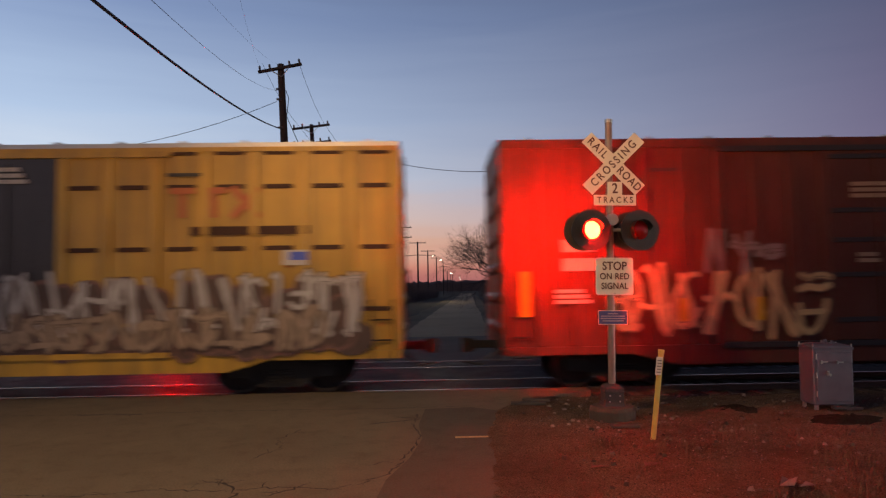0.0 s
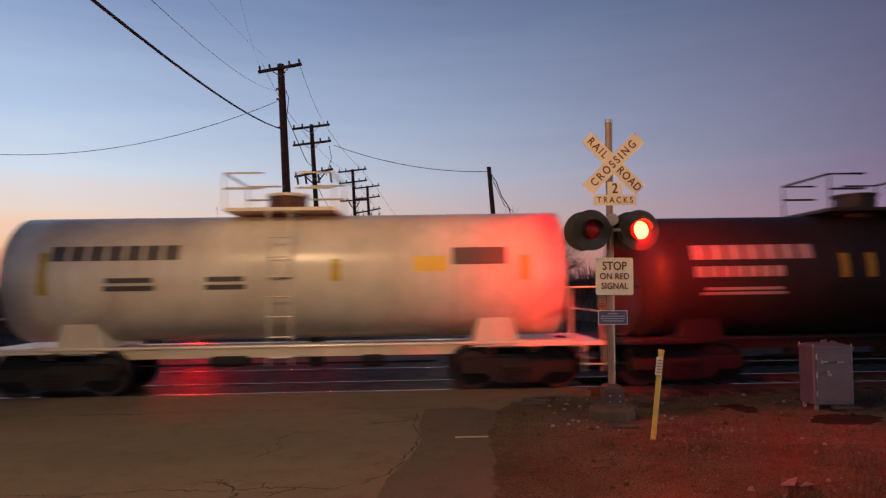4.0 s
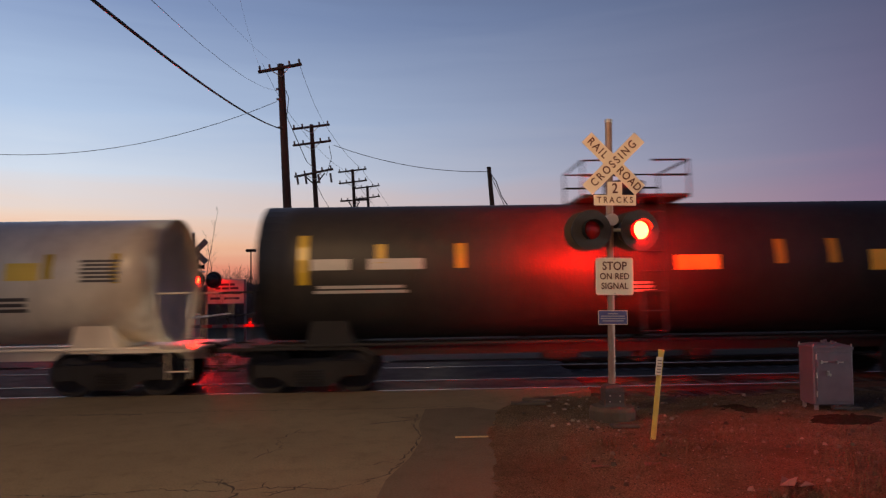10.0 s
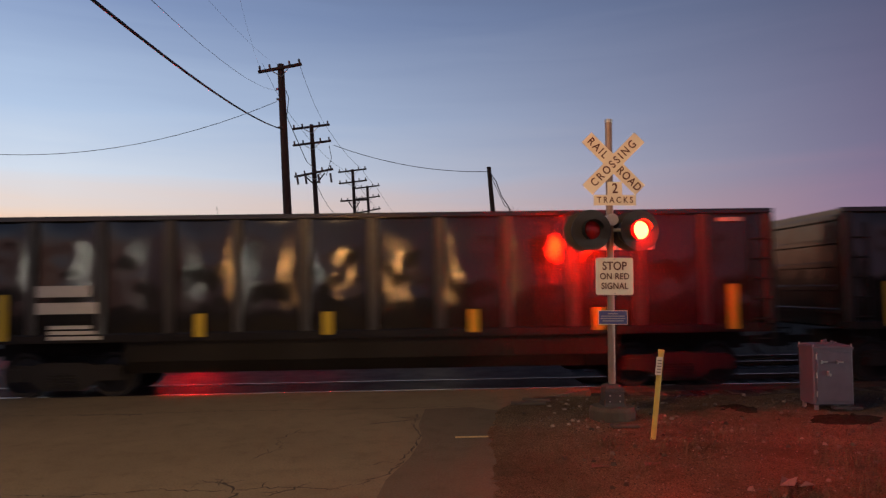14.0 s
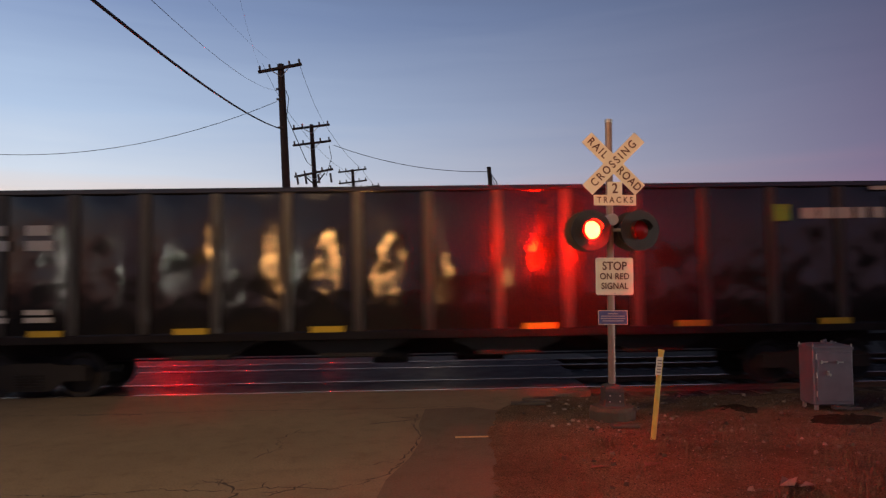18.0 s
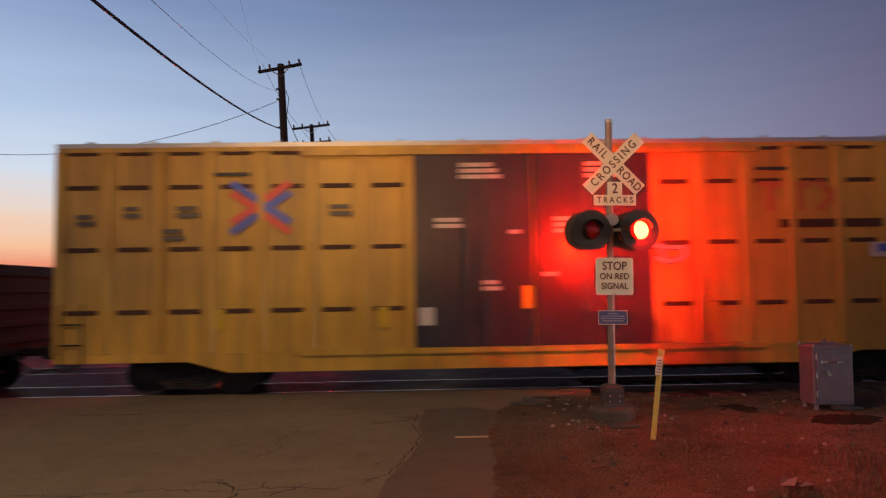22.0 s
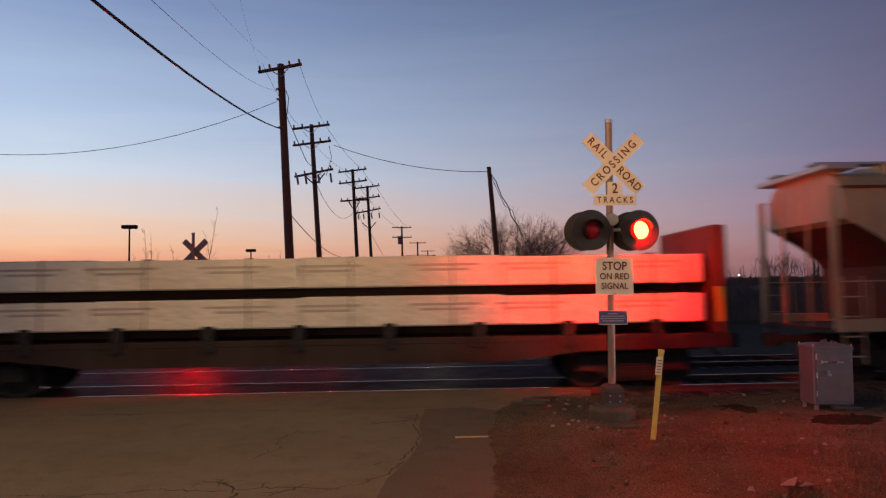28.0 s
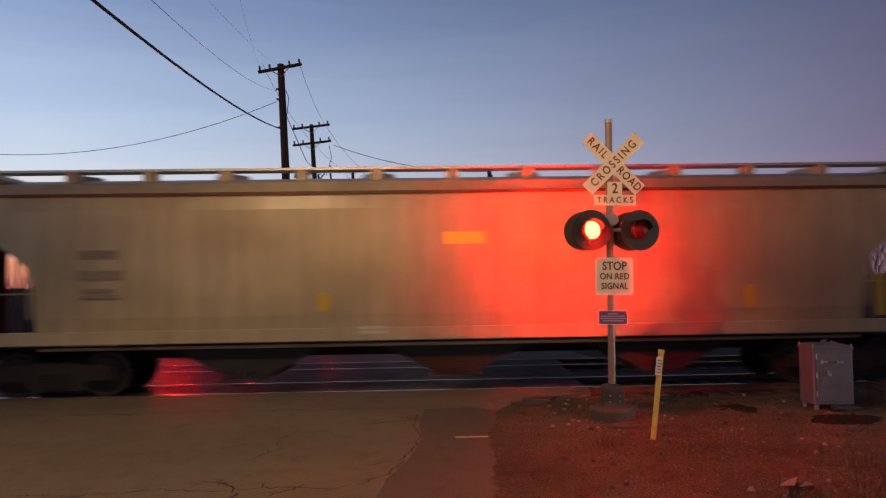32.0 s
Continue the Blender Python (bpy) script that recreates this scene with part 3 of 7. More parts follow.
scrap("paper_scrap", [(3.62, 7.0), (3.72, 7.15), (3.82, 7.2), (3.86, 7.1), (3.76, 6.98)], 0.02, "litter_white", "crumpled pale paper scrap lying on gravel", "litter", 0.05)
scrap("paper_scrap", [(3.8, 6.95), (3.9, 7.02), (3.98, 6.98), (3.9, 6.9)], 0.02, "litter_white", "torn pale paper scrap lying on gravel", "litter", 0.03)
scrap("plastic_strip", [(1.88, 7.86), (1.9, 7.92), (2.1, 7.9), (2.08, 7.85)], 0.02, "litter_orange", "thin orange plastic strip on gravel", "litter", 0.015)
scrap("plastic_strip", [(2.5, 7.84), (2.52, 7.95), (2.72, 7.98), (2.7, 7.9)], 0.02, "litter_orange", "thin bent orange plastic strip on gravel", "litter", 0.02)
for m, ln, lb in ((pose(2.93, 10.1, 0.02, 0, 2, 4), 0.42, "dark weathered wood plank lying on gravel"), (pose(1.82, 12.2, 0.03, 1, 0, -6), 0.62, "dark broken board lying at the asphalt edge"), (pose(2.0, 12.45, 0.045, 0, 2, -12), 0.5, "thin dark board lying at the asphalt edge")):
    solid("plank", boxes((-ln / 2, ln / 2, -0.07, 0.07, -0.02, 0.02), bevel=0.006), "tie_wood", lb, "plank", "loose planks", m=m)


# ---- crossing signals ----
def lamp_head(parent, x, z, face, lit):
    """One signal head: background plate, hood, housing and a lens that turns its lit side out. face: -1 towards the camera, 1 away."""
    turn = pose(x, 0.0, z, 0, 0, (8 if lit == "lens_lit" else 0) if face < 0 else 176)
    if lit == "lens_back_lit":
        turn = turn @ pose(0, 0, 0, -5, 0, 0)
    plate = part("background_plate", disc(bmesh.new(), 0.325, -0.24, 32, 0.15, 0.012), "black_steel", parent, "round black background plate", m=turn)
    bm = bmesh.new()
    n = 20
    rings = [[(r * math.cos(2 * math.pi * i / n), y, r * math.sin(2 * math.pi * i / n)) for i in range(n)] for r, y in ((0.215, -0.228), (0.22, -0.08), (0.2, 0.03), (0.1, 0.1))]
    loft(bm, rings + [[(0.02 * x, 0.101, 0.02 * z) for x, y, z in rings[-1]]], close=False)
    part("housing", bm, "black_steel", plate, smooth=True)
    bm = bmesh.new()
    rings = []
    mid = 125 if lit == "lens_lit" else 90
    for y, a0 in ((-0.24, 360), (-0.37, 360)) if lit == "lens_back_lit" else ((-0.24, 250), (-0.37, 220)):
        rings.append([bm.verts.new((0.165 * math.cos(radians(mid + a0 * (i / 16 - 0.5))), y, 0.165 * math.sin(radians(mid + a0 * (i / 16 - 0.5))))) for i in range(17)])
    for i in range(16):
        bm.faces.new((rings[0][i], rings[0][i + 1], rings[1][i + 1], rings[1][i]))
    bmesh.ops.solidify(bm, geom=list(bm.faces), thickness=0.004)
    part("hood", bm, "black_steel", plate, "short black visor over the lens")
    # lens: a ball behind the round opening, with a bright, a fading and a dark side
    bm = bmesh.new()
    bmesh.ops.create_uvsphere(bm, u_segments=32, v_segments=24, radius=0.2, matrix=pose(0, 0, 0, 90, 0, 0))
    for f in bm.faces:
        a = math.degrees(f.calc_center_median().angle(Vector((0, -1, 0))))
        f.material_index = 0 if a < 46 else 1 if a < 128 else 2
    me = finish("lens", bm, lit, True)
    me.materials.append(MATS["lens_fading"])
    me.materials.append(MATS["lens_dark"])
    ob = part("lens", me, lit, plate, "red glass lens")
    ob.matrix_basis = pose(0, -0.102, 0)
    return ob


LENSES = {"left": [], "right": []}


def crossing_mast(m, label, front, writing, low=0.0):
    """A mast with crossed boards, track plate and lamps. front: 1 when its written side is towards the camera."""
    t = thing("crossing_signal", label, "crossing signal", "crossing signals", m)
    mast = part("mast", tubes([(0, 0, 0.45), (0, 0, 4.77 - low)], r=0.058, n=16), "aluminium_mast", t, "dull aluminium pole", smooth=False)
    part("cap", tubes([(0, 0, 4.76 - low), (0, 0, 4.81 - low)], r=0.066, n=16), "galvanised", mast)
    part("base_casting", loft(bmesh.new(), [[(s * sx, s * sy, z) for sx, sy in ((1, 1), (-1, 1), (-1, -1), (1, -1))] for s, z in ((0.175, 0.18), (0.165, 0.24), (0.15, 0.26), (0.145, 0.47), (0.11, 0.51), (0.075, 0.53))]), "base_iron", t, "dull metal junction base")
    part("casting_flange", boxes((-0.16, 0.16, -0.16, 0.16, 0.4, 0.43), bevel=0.006), "base_iron", t)
    part("casting_cover", boxes((-0.1, 0.1, -0.165, -0.148, 0.25, 0.38), bevel=0.006), "base_iron", t, "bolted cover plate")
    for dx in (-0.08, 0.08):
        for z in (0.27, 0.36):
            part("cover_bolt", tubes([(dx, -0.163, z), (dx, -0.178, z)], r=0.011, n=6), "galvanised", t)
    bm = bmesh.new()
    n = 20
    loft(bm, [[(r * math.cos(2 * math.pi * i / n), r * math.sin(2 * math.pi * i / n), z) for i in range(n)] for r, z in ((0.36, -0.1), (0.36, 0.12), (0.33, 0.18), (0.2, 0.19))])
    part("footing", bm, "concrete", t, "round weathered concrete footing", smooth=False)
    for dx in (-0.16, 0.16):
        for dy in (-0.16, 0.16):
            part("bolt", tubes([(dx, dy, 0.17), (dx, dy, 0.3)], r=0.014, n=6), "rail_rust", t)
    f = -front
    for ang, y in ((45, 0.075), (-45, 0.085)):
        bm = boxes((-0.61, 0.61, -0.003, 0.003, -0.114, 0.114))
        part("crossbuck_blade", bm, "sign_white" if writing else "sign_back", t, "white crossbuck board" if writing else "dark back of a crossbuck board", m=pose(0.05, f * y, 4.07 - low) @ pose(0, 0, 0, 0, ang, 0))
    if writing:
        def write(text, size, x, z, ang, y, spacing=1.0, dx=0.0):
            for me in separate(letters(text, size, "sign_black", spacing)):
                part("letter", me, "sign_black", t, "black letter", m=pose(x, f * y, z) @ pose(0, 0, 0, 0, ang, 0) @ pose(dx, -0.004, 0, 90, 0, 0))
        write("RAIL", 0.165, 0.05, 4.07, 45, 0.081, 1.32, -0.36)
        write("ROAD", 0.165, 0.05, 4.07, 45, 0.081, 1.15, 0.355)
        write("CROSSING", 0.165, 0.05, 4.07, -45, 0.091, 1.42)
        write("2", 0.21, 0.07, 3.66, 0, 0.075)
        write("TRACKS", 0.125, 0.07, 3.475, 0, 0.075, 1.5)
        write("STOP", 0.172, 0.045, 2.405, 0, 0.075, 1.02)
        write("ON RED", 0.13, 0.045, 2.24, 0, 0.075, 1.06)
        write("SIGNAL", 0.13, 0.045, 2.085, 0, 0.075, 1.06)
    part("tracks_plate", boxes((-0.345, 0.345, -0.003, 0.003, -0.085, 0.085), (-0.12, 0.12, -0.003, 0.003, 0.085, 0.3)), "sign_white" if writing else "grimy_steel", t, "white track-count plate" if writing else "dark back of a plate", m=pose(0.07, f * 0.07, 3.475 - low))
    if writing:
        bm = prism(bmesh.new(), [(sx * 0.265 + 0.04 * math.cos(radians(a + k * 22.5)), sz * 0.26 + 0.04 * math.sin(radians(a + k * 22.5))) for sx, sz, a in ((1, 1, 0), (-1, 1, 90), (-1, -1, 180), (1, -1, 270)) for k in range(5)], -0.003, 0.003)
        part("stop_plate", bm, "sign_white", t, "white rounded stop plate", m=pose(0.045, f * 0.07, 2.245))
        part("plate_bolt", tubes([(0.045, f * 0.07, 2.52), (0.045, f * 0.085, 2.52)], r=0.012, n=8), "galvanised", t)
        part("plate_bolt", tubes([(0.045, f * 0.07, 1.97), (0.045, f * 0.085, 1.97)], r=0.012, n=8), "galvanised", t)
        pl = part("notice_plate", boxes((-0.235, 0.235, -0.003, 0.003, -0.112, 0.112), bevel=0.002), "sign_blue", t, "small blue notice plate", m=pose(0.01, f * 0.07, 1.585))
        part("plate_edge", boxes((-0.235, 0.235, -0.005, -0.003, 0.104, 0.112), (-0.235, 0.235, -0.005, -0.003, -0.112, -0.104), (-0.235, -0.227, -0.005, -0.003, -0.104, 0.104), (0.227, 0.235, -0.005, -0.003, -0.104, 0.104)), "sign_white", pl)
        for i, w in enumerate((0.08, 0.19, 0.2, 0.17)):
            part("text_bar", boxes((-w, w, -0.005, -0.003, 0.06 - i * 0.038 - 0.008, 0.06 - i * 0.038 + 0.008)), "galvanised", pl, "pale line of small writing")
        for z in (3.475, 4.1, 2.245, 1.585):
            part("clamp", boxes((-0.07, 0.07, f * 0.066 if f < 0 else 0.0, 0.07 if f > 0 else 0.066, z - 0.02, z + 0.02)), "galvanised", t)
    part("cross_arm", tubes([(-0.4, 0, 2.995), (0.46, 0, 2.995)], r=0.03, n=10), "galvanised", t)
    part("junction_box", tubes([(0.02, -0.09, 3.16), (0.02, 0.09, 3.16)], r=0.1, n=16), "galvanised", t, "round junction box")
    return t


def build_signals():
    near = crossing_mast(pose(2.97, 10.9, 0, 0, 0.95, 0), "railroad crossing signal mast with crossbuck and twin red lamps beside gravel", 1, True)
    for x, side in ((-0.39, "left"), (0.385, "right")):
        for face in (-1, 1):
            LENSES[side].append((lamp_head(near, x, 2.975, face, "lens_lit" if face < 0 else "lens_back_lit"), 0 if face < 0 else 1))
    far = crossing_mast(pose(-8.95, 26.6, -0.1, 0, -0.4, 0), "railroad crossing signal mast across the tracks seen from behind", -1, False, 0.28)
    for x, side, face in ((-0.62, "left", -1), (0.2, "right", -1), (-0.1, "left", 1), (0.7, "right", 1)):
        LENSES[side].append((lamp_head(far, x, 2.68, face, "lens_far_lit" if face < 0 else "lens_far_back_lit"), 0))
    # lowered gate arm beside the far mast
    g = thing("crossing_gate", "lowered crossing gate arm with red lamps beside the tracks", "crossing gate", m=pose(-8.9, 26.2, 0))
    part("gate_machine", boxes((-0.25, 0.25, -0.3, 0.3, 0.0, 1.3), bevel=0.03), "galvanised", g, "galvanised gate mechanism box")
    part("counterweight", boxes((-0.95, -0.2, -0.34, -0.3, 0.8, 1.0), (-1.0, -0.6, -0.44, -0.34, 0.65, 1.1)), "galvanised", g)
    arm = part("arm", loft(bmesh.new(), [[(x, -0.32 + dy, 0.82 + s * dz) for dy, dz in ((-0.02, -1), (0.02, -1), (0.02, 1), (-0.02, 1))] for x, s in ((0.1, 0.06), (5.9, 0.04))]), "sign_back", g, "dull white arm with red stripes")
    for i in range(7):
        x = 0.5 + i * 0.78
        s = 0.061 - i * 0.0028
        part("stripe", boxes((x, x + 0.39, -0.345, -0.295, 0.82 - s, 0.82 + s)), "sign_red", arm, "red stripe")
    for x, side in ((2.3, "left"), (3.95, "right"), (5.34, "")):
        hd = part("arm_lamp", boxes((x - 0.06, x + 0.06, -0.34, -0.26, 0.86, 1.12), bevel=0.01), "black_steel", arm, "small red gate lamp")
        bm = disc(bmesh.new(), 0.075, -0.004, 16, 0, 0.004)
        for f in bm.faces:
            f.material_index = 0
        me = finish("lens", bm, "gate_lamp_lit")
        me.materials.append(MATS["lens_dark"])
        for p in me.polygons:
            if p.center.y > -0.001:
                p.material_index = 1
        ob = part("lens", me, "", hd, "small red lens", m=pose(x, -0.4, 1.045))
        if side:
            LENSES[side].append((ob, 0))
    return near


build_signals()


def build_utility_cabinet():
    W, D, H = 0.64, 0.5, 1.05
    t = thing("signal_cabinet", "grey metal equipment cabinet on legs beside the tracks", "cabinet", m=pose(6.3, 10.98, 0.0, 0, 0.9, -4))
    part("body", boxes((0, W, 0, D, 0.1, H), bevel=0.022), "cabinet_grey", t, "grey metal body")
    bm = bmesh.new()
    loft(bm, [[(x, y, z) for x, y in ((-a, -a), (W + a, -a), (W + a, D + a), (-a, D + a))] for a, z in ((0.006, H - 0.045), (0.008, H - 0.012), (-0.015, H + 0.018), (-0.13, H + 0.045))])
    part("lid", bm, "cabinet_grey", t, "low rounded metal lid")
    d = part("door", boxes((0.05, W - 0.03, -0.016, -0.002, 0.17, 0.96), bevel=0.008), "cabinet_grey", t, "flush metal door")
    part("handle", boxes((0.2, 0.235, -0.05, -0.016, 0.58, 0.66), (0.25, 0.27, -0.03, -0.016, 0.57, 0.62), bevel=0.006), "galvanised", d)
    part("door_rib", boxes((0.1, W - 0.08, -0.024, -0.016, 0.8, 0.825), bevel=0.004), "cabinet_grey", d)
    for x in (0.11, 0.36):
        part("latch", boxes((x, x + 0.11, -0.034, -0.016, 0.79, 0.815), (x, x + 0.025, -0.048, -0.016, 0.775, 0.83), bevel=0.004), "galvanised", d)
    for z in (0.24, 0.54, 0.84):
        part("hinge", tubes([(0.045, -0.014, z), (0.045, -0.014, z + 0.09)], r=0.011, n=8), "galvanised", d)
    for x in (0.03, W - 0.08):
        for y in (0.03, D - 0.08):
            part("leg", boxes((x, x + 0.05, y, y + 0.05, -0.12, 0.1)), "galvanised", t)
    for x, y in ((0.01, 0.0), (W - 0.02, 0.0), (W - 0.02, D - 0.03), (0.01, D - 0.03)):
        part("lug", tubes([(x, y + 0.012, H - 0.02), (x, y + 0.012, H + 0.045)], r=0.013, n=6), "galvanised", t)
    # lifting eyes and a loose bracket on the lid
    for x, y, h in ((0.26, 0.2, 0.07), (0.33, 0.26, 0.085), (0.42, 0.22, 0.06), (0.37, 0.14, 0.05)):
        part("lid_fitting", boxes((x - 0.03, x + 0.03, y - 0.015, y + 0.015, H + 0.02, H + 0.02 + h), bevel=0.01), "cabinet_grey", t)
    part("foot_plate", boxes((0.26, W + 0.06, -0.12, 0.0, 0.06, 0.1)), "base_iron", t)


build_utility_cabinet()


def build_marker_post():
    t = thing("marker_post", "leaning yellow pipeline marker post standing in gravel", "marker post", m=pose(3.1, 9.36, -0.05, 2, 6.6, 0))
    part("post", tubes([(0, 0, 0), (0, 0, 1.235)], r=0.037, n=14), "post_yellow", t, "yellow plastic tube")
    part("cap", tubes([(0, 0, 1.205), (0, 0, 1.26)], r=0.044, n=14), "post_yellow", t)
    p = part("warning_plate", boxes((-0.072, 0.012, -0.05, -0.04, 0.915, 1.165), bevel=0.003), "sign_white", t, "small white warning sticker")
    for i in range(5):
        part("text_bar", boxes((-0.058 + 0.006 * (i % 2), 0.0, -0.054, -0.05, 0.95 + i * 0.04, 0.962 + i * 0.04)), "print_grey", p)


build_marker_post()


# ---- poles and wires ----
def wire(a, b, sag, r, name="wire", label="thin dark overhead wire", n=18):
    a, b = Vector(a), Vector(b)
    pts = [a.lerp(b, i / n) + Vector((0, 0, -4 * sag * (i / n) * (1 - i / n))) for i in range(n + 1)]
    return solid(name, hose(pts, r, 6), "cable_black", label, "cable", "overhead wires")


def crossarm(t, x, z, half, tilt, brace=True, pins=(-0.9, -0.45, 0.45, 0.9)):
    arm = part("crossarm", boxes((-half, half, -0.26, -0.14, -0.07, 0.07), bevel=0.012), "wood_pole", t, "weathered wooden crossarm", m=pose(x, 0, z, 0, tilt, 0))
    for p in pins:
        part("insulator", tubes([(p * half, -0.2, 0.07), (p * half, -0.2, 0.13), (p * half, -0.2, 0.27)], r=0.055, n=8), "porcelain", arm, "small pin insulator")
    if brace:
        for s in (-1, 1):
            part("brace", tubes([(s * half * 0.42, -0.27, -0.05), (0, -0.22, -0.45)], r=0.022, n=6), "galvanised", arm)
    return arm


def utility_pole(base, top, r, arms, label="tall dark wooden utility pole with crossarms"):
    base, top = Vector(base), Vector(top)
    d = top - base
    h = d.length
    lean_y = math.degrees(math.atan2(d.x, d.z))
    t = thing("utility_pole", label, "utility pole", "row of utility poles", m=pose(*base, 0, lean_y, 0))
    part("pole", tube(bmesh.new(), (0, 0, -0.5), (0, 0, h), r, r * 0.68, 12), "wood_pole", t, "tapered wooden pole", smooth=False)
    for drop, half, tilt in arms:
        crossarm(t, 0, h - drop, half, tilt)
    return t


def build_poles():
    p1 = utility_pole((-6.35, 33, 0), (-6.93, 33, 13.25), 0.24, [(0.25, 1.08, -8)], "tall dark leaning utility pole with one crossarm")
    for z in (11.95, 11.45, 10.05):
        part("bracket", tubes([(0, -0.2, z), (-0.22, -0.3, z)], r=0.06, n=8), "porcelain", p1, "spool insulator")
    p2 = utility_pole((-6.7, 45, 0), (-7.42, 45, 13.2), 0.2, [(0.2, 1.25, -3.5), (1.3, 1.28, -3.5), (3.3, 1.3, -8)], "dark utility pole with three crossarms and hanging cutouts")
    p3 = utility_pole((-5.9, 62, 0), (-6.47, 62, 13.2), 0.2, [(0.15, 1.3, -4), (1.2, 1.3, -4), (2.9, 1.25, 0)], "dark utility pole with three crossarms")
    p4 = utility_pole((-5.37, 72, 0), (-5.96, 72, 13.2), 0.2, [(0.15, 1.35, -4), (1.3, 1.3, -4), (2.7, 1.3, -8)], "dark utility pole with three crossarms")
    for p, z, hs in ((p2, 9.4, 0.7), (p3, 9.7, 0.5), (p4, 8.8, 0.7)):
        part("bracket_arm", tubes([(-hs, 0, z + 0.5), (-hs * 0.5, 0, z + 0.1), (0, 0, z - 0.25)], [(hs, 0, z + 0.5), (hs * 0.5, 0, z + 0.1), (0, 0, z - 0.25)], r=0.05, n=6), "cable_black", p, "curved cable bracket")
    for p, z in ((p2, 9.75), (p2, 9.8), (p4, 10.2)):
        for x in (-1.1, -0.55, 0.3, 1.1):
            part("cutout", tubes([(x, -0.3, z), (x + 0.05, -0.3, z - 0.55)], r=0.07, n=8), "porcelain", p, "hanging fuse cutout")
    part("transformer", tubes([(-0.4, -0.1, 10.0), (-0.4, -0.1, 11.4)], r=0.35, n=12), "cabinet_grey", utility_pole((-3.7, 118, 0), (-3.84, 118, 13.1), 0.22, [(0.2, 1.7, 1), (1.9, 1.7, 1)]), "grey can transformer")
    sl = thing("street_lamp", "lit street lamp on a long arm over the far road", "street lamp", "distant street lamps", m=pose(-3.75, 117.6, 0))
    part("arm", tubes([(0, 0, 7.9), (2.6, -0.3, 8.05), (5.2, -0.6, 7.95)], r=0.05, n=6), "grimy_steel", sl, "long steel arm")
    part("lamp_head", boxes((5.1, 5.75, -0.85, -0.45, 7.86, 8.02), bevel=0.04), "grimy_steel", sl)
    part("lamp", boxes((5.2, 5.65, -0.78, -0.5, 7.83, 7.86)), "lamp_white_lit", sl, "glowing lamp")
    for (bx_, tx, y, h) in ((-1.45, -1.48, 156, 13.1), (1.0, 1.02, 190, 13.1), (4.3, 4.3, 240, 13.4), (9.0, 9.0, 320, 13), (13.5, 13.5, 400, 13), (18.5, 18.5, 480, 13), (23, 23, 560, 13)):
        utility_pole((bx_, y, 0), (tx, y, h), 0.24, [(0.3, 1.9, 0)], "distant dark utility pole with a crossarm")
    # lone pole on the other side of the road
    rp = utility_pole((4.92, 43, 0), (4.22, 43, 9.85), 0.2, [], "leaning brown utility pole with road plate and drooping cable")
    s = part("road_plate", boxes((-0.22, 0.22, -0.24, -0.225, 1.65, 2.25), bevel=0.004), "sign_white", rp, "white road plate", m=pose(0.05, 0, 0))
    for i in range(4):
        part("text_bar", boxes((-0.15, 0.15, -0.25, -0.24, 1.75 + i * 0.12, 1.8 + i * 0.12)), "sign_black", s)
    part("hanging_cable", hose([(0.0, -0.2, 9.5), (0.35, -0.2, 8.9), (0.62, -0.2, 7.9), (1.0, -0.25, 7.2), (1.1, -0.25, 6.6), (1.5, -0.3, 5.9), (1.75, -0.3, 5.1)], 0.032, 6), "cable_black", rp, "tangled drooping cable")
    part("hanging_cable", hose([(0.05, -0.2, 9.3), (0.5, -0.2, 8.0), (0.75, -0.2, 7.3), (1.25, -0.25, 6.9), (1.45, -0.3, 5.6)], 0.022, 6), "cable_black", rp, "tangled drooping cable")
    # wires
    wire((-6.95, 33, 10.05), (-4.88, 9.0, 6.43), 0.3, 0.029, "service_cable", "thick black overhead service cable")
    wire((-7.12, 33, 11.95), (-3.98, 9.0, 6.37), 0.35, 0.005)
    wire((-7.12, 33, 11.4), (-24.0, 33, 9.3), 1.25, 0.014)
    wire((-5.95, 45, 11.8), (4.21, 43, 9.55), 0.5, 0.02)
    wire((-6.9, 33, 13.2), (-3.0, 9.0, 6.18), 0.2, 0.0018)
    wire((-7.9, 33, 13.1), (-2.47, 9.0, 6.17), 0.2, 0.0018)
    wire((-6.75, 33, 6.2), (-6.55, 62, 5.2), 0.9, 0.022)
    wire((-6.2, 62, 5.2), (-3.9, 118, 6.2), 0.8, 0.028)
    wire((-7.1, 45, 9.2), (-6.3, 62, 9.4), 1.4, 0.017)
    wire((-6.1, 62, 10.2), (-5.8, 72, 8.6), 1.0, 0.017)
    wire((-5.8, 72, 8.6), (-3.9, 118, 7.0), 1.8, 0.022)
    for dx in (-0.9, 0.9):
        wire((-6.93 + dx, 33, 13.3), (-7.42 + dx, 45, 13.2), 0.25, 0.01)
        wire((-7.42 + dx, 45, 13.2), (-6.47 + dx, 62, 13.2), 0.3, 0.012)
        wire((-6.47 + dx, 62, 13.2), (-5.96 + dx, 72, 13.2), 0.2, 0.014)
        wire((-5.96 + dx, 72, 13.2), (-3.84 + dx, 118, 13.1), 0.5, 0.016)
    for pts in ([(-6.65, 32.8, 11.9), (-6.5, 32.8, 11.5), (-6.6, 32.8, 10.6), (-6.2, 36, 9.0), (-6.6, 44, 9.6)], [(-6.2, 44.7, 11.7), (-6.05, 44.7, 10.9), (-6.4, 44.7, 9.7)]):
        solid("drop_wire", hose(pts, 0.02, 5), "cable_black", "thin drop wire hanging from a pole", "cable", "overhead wires")


build_poles()


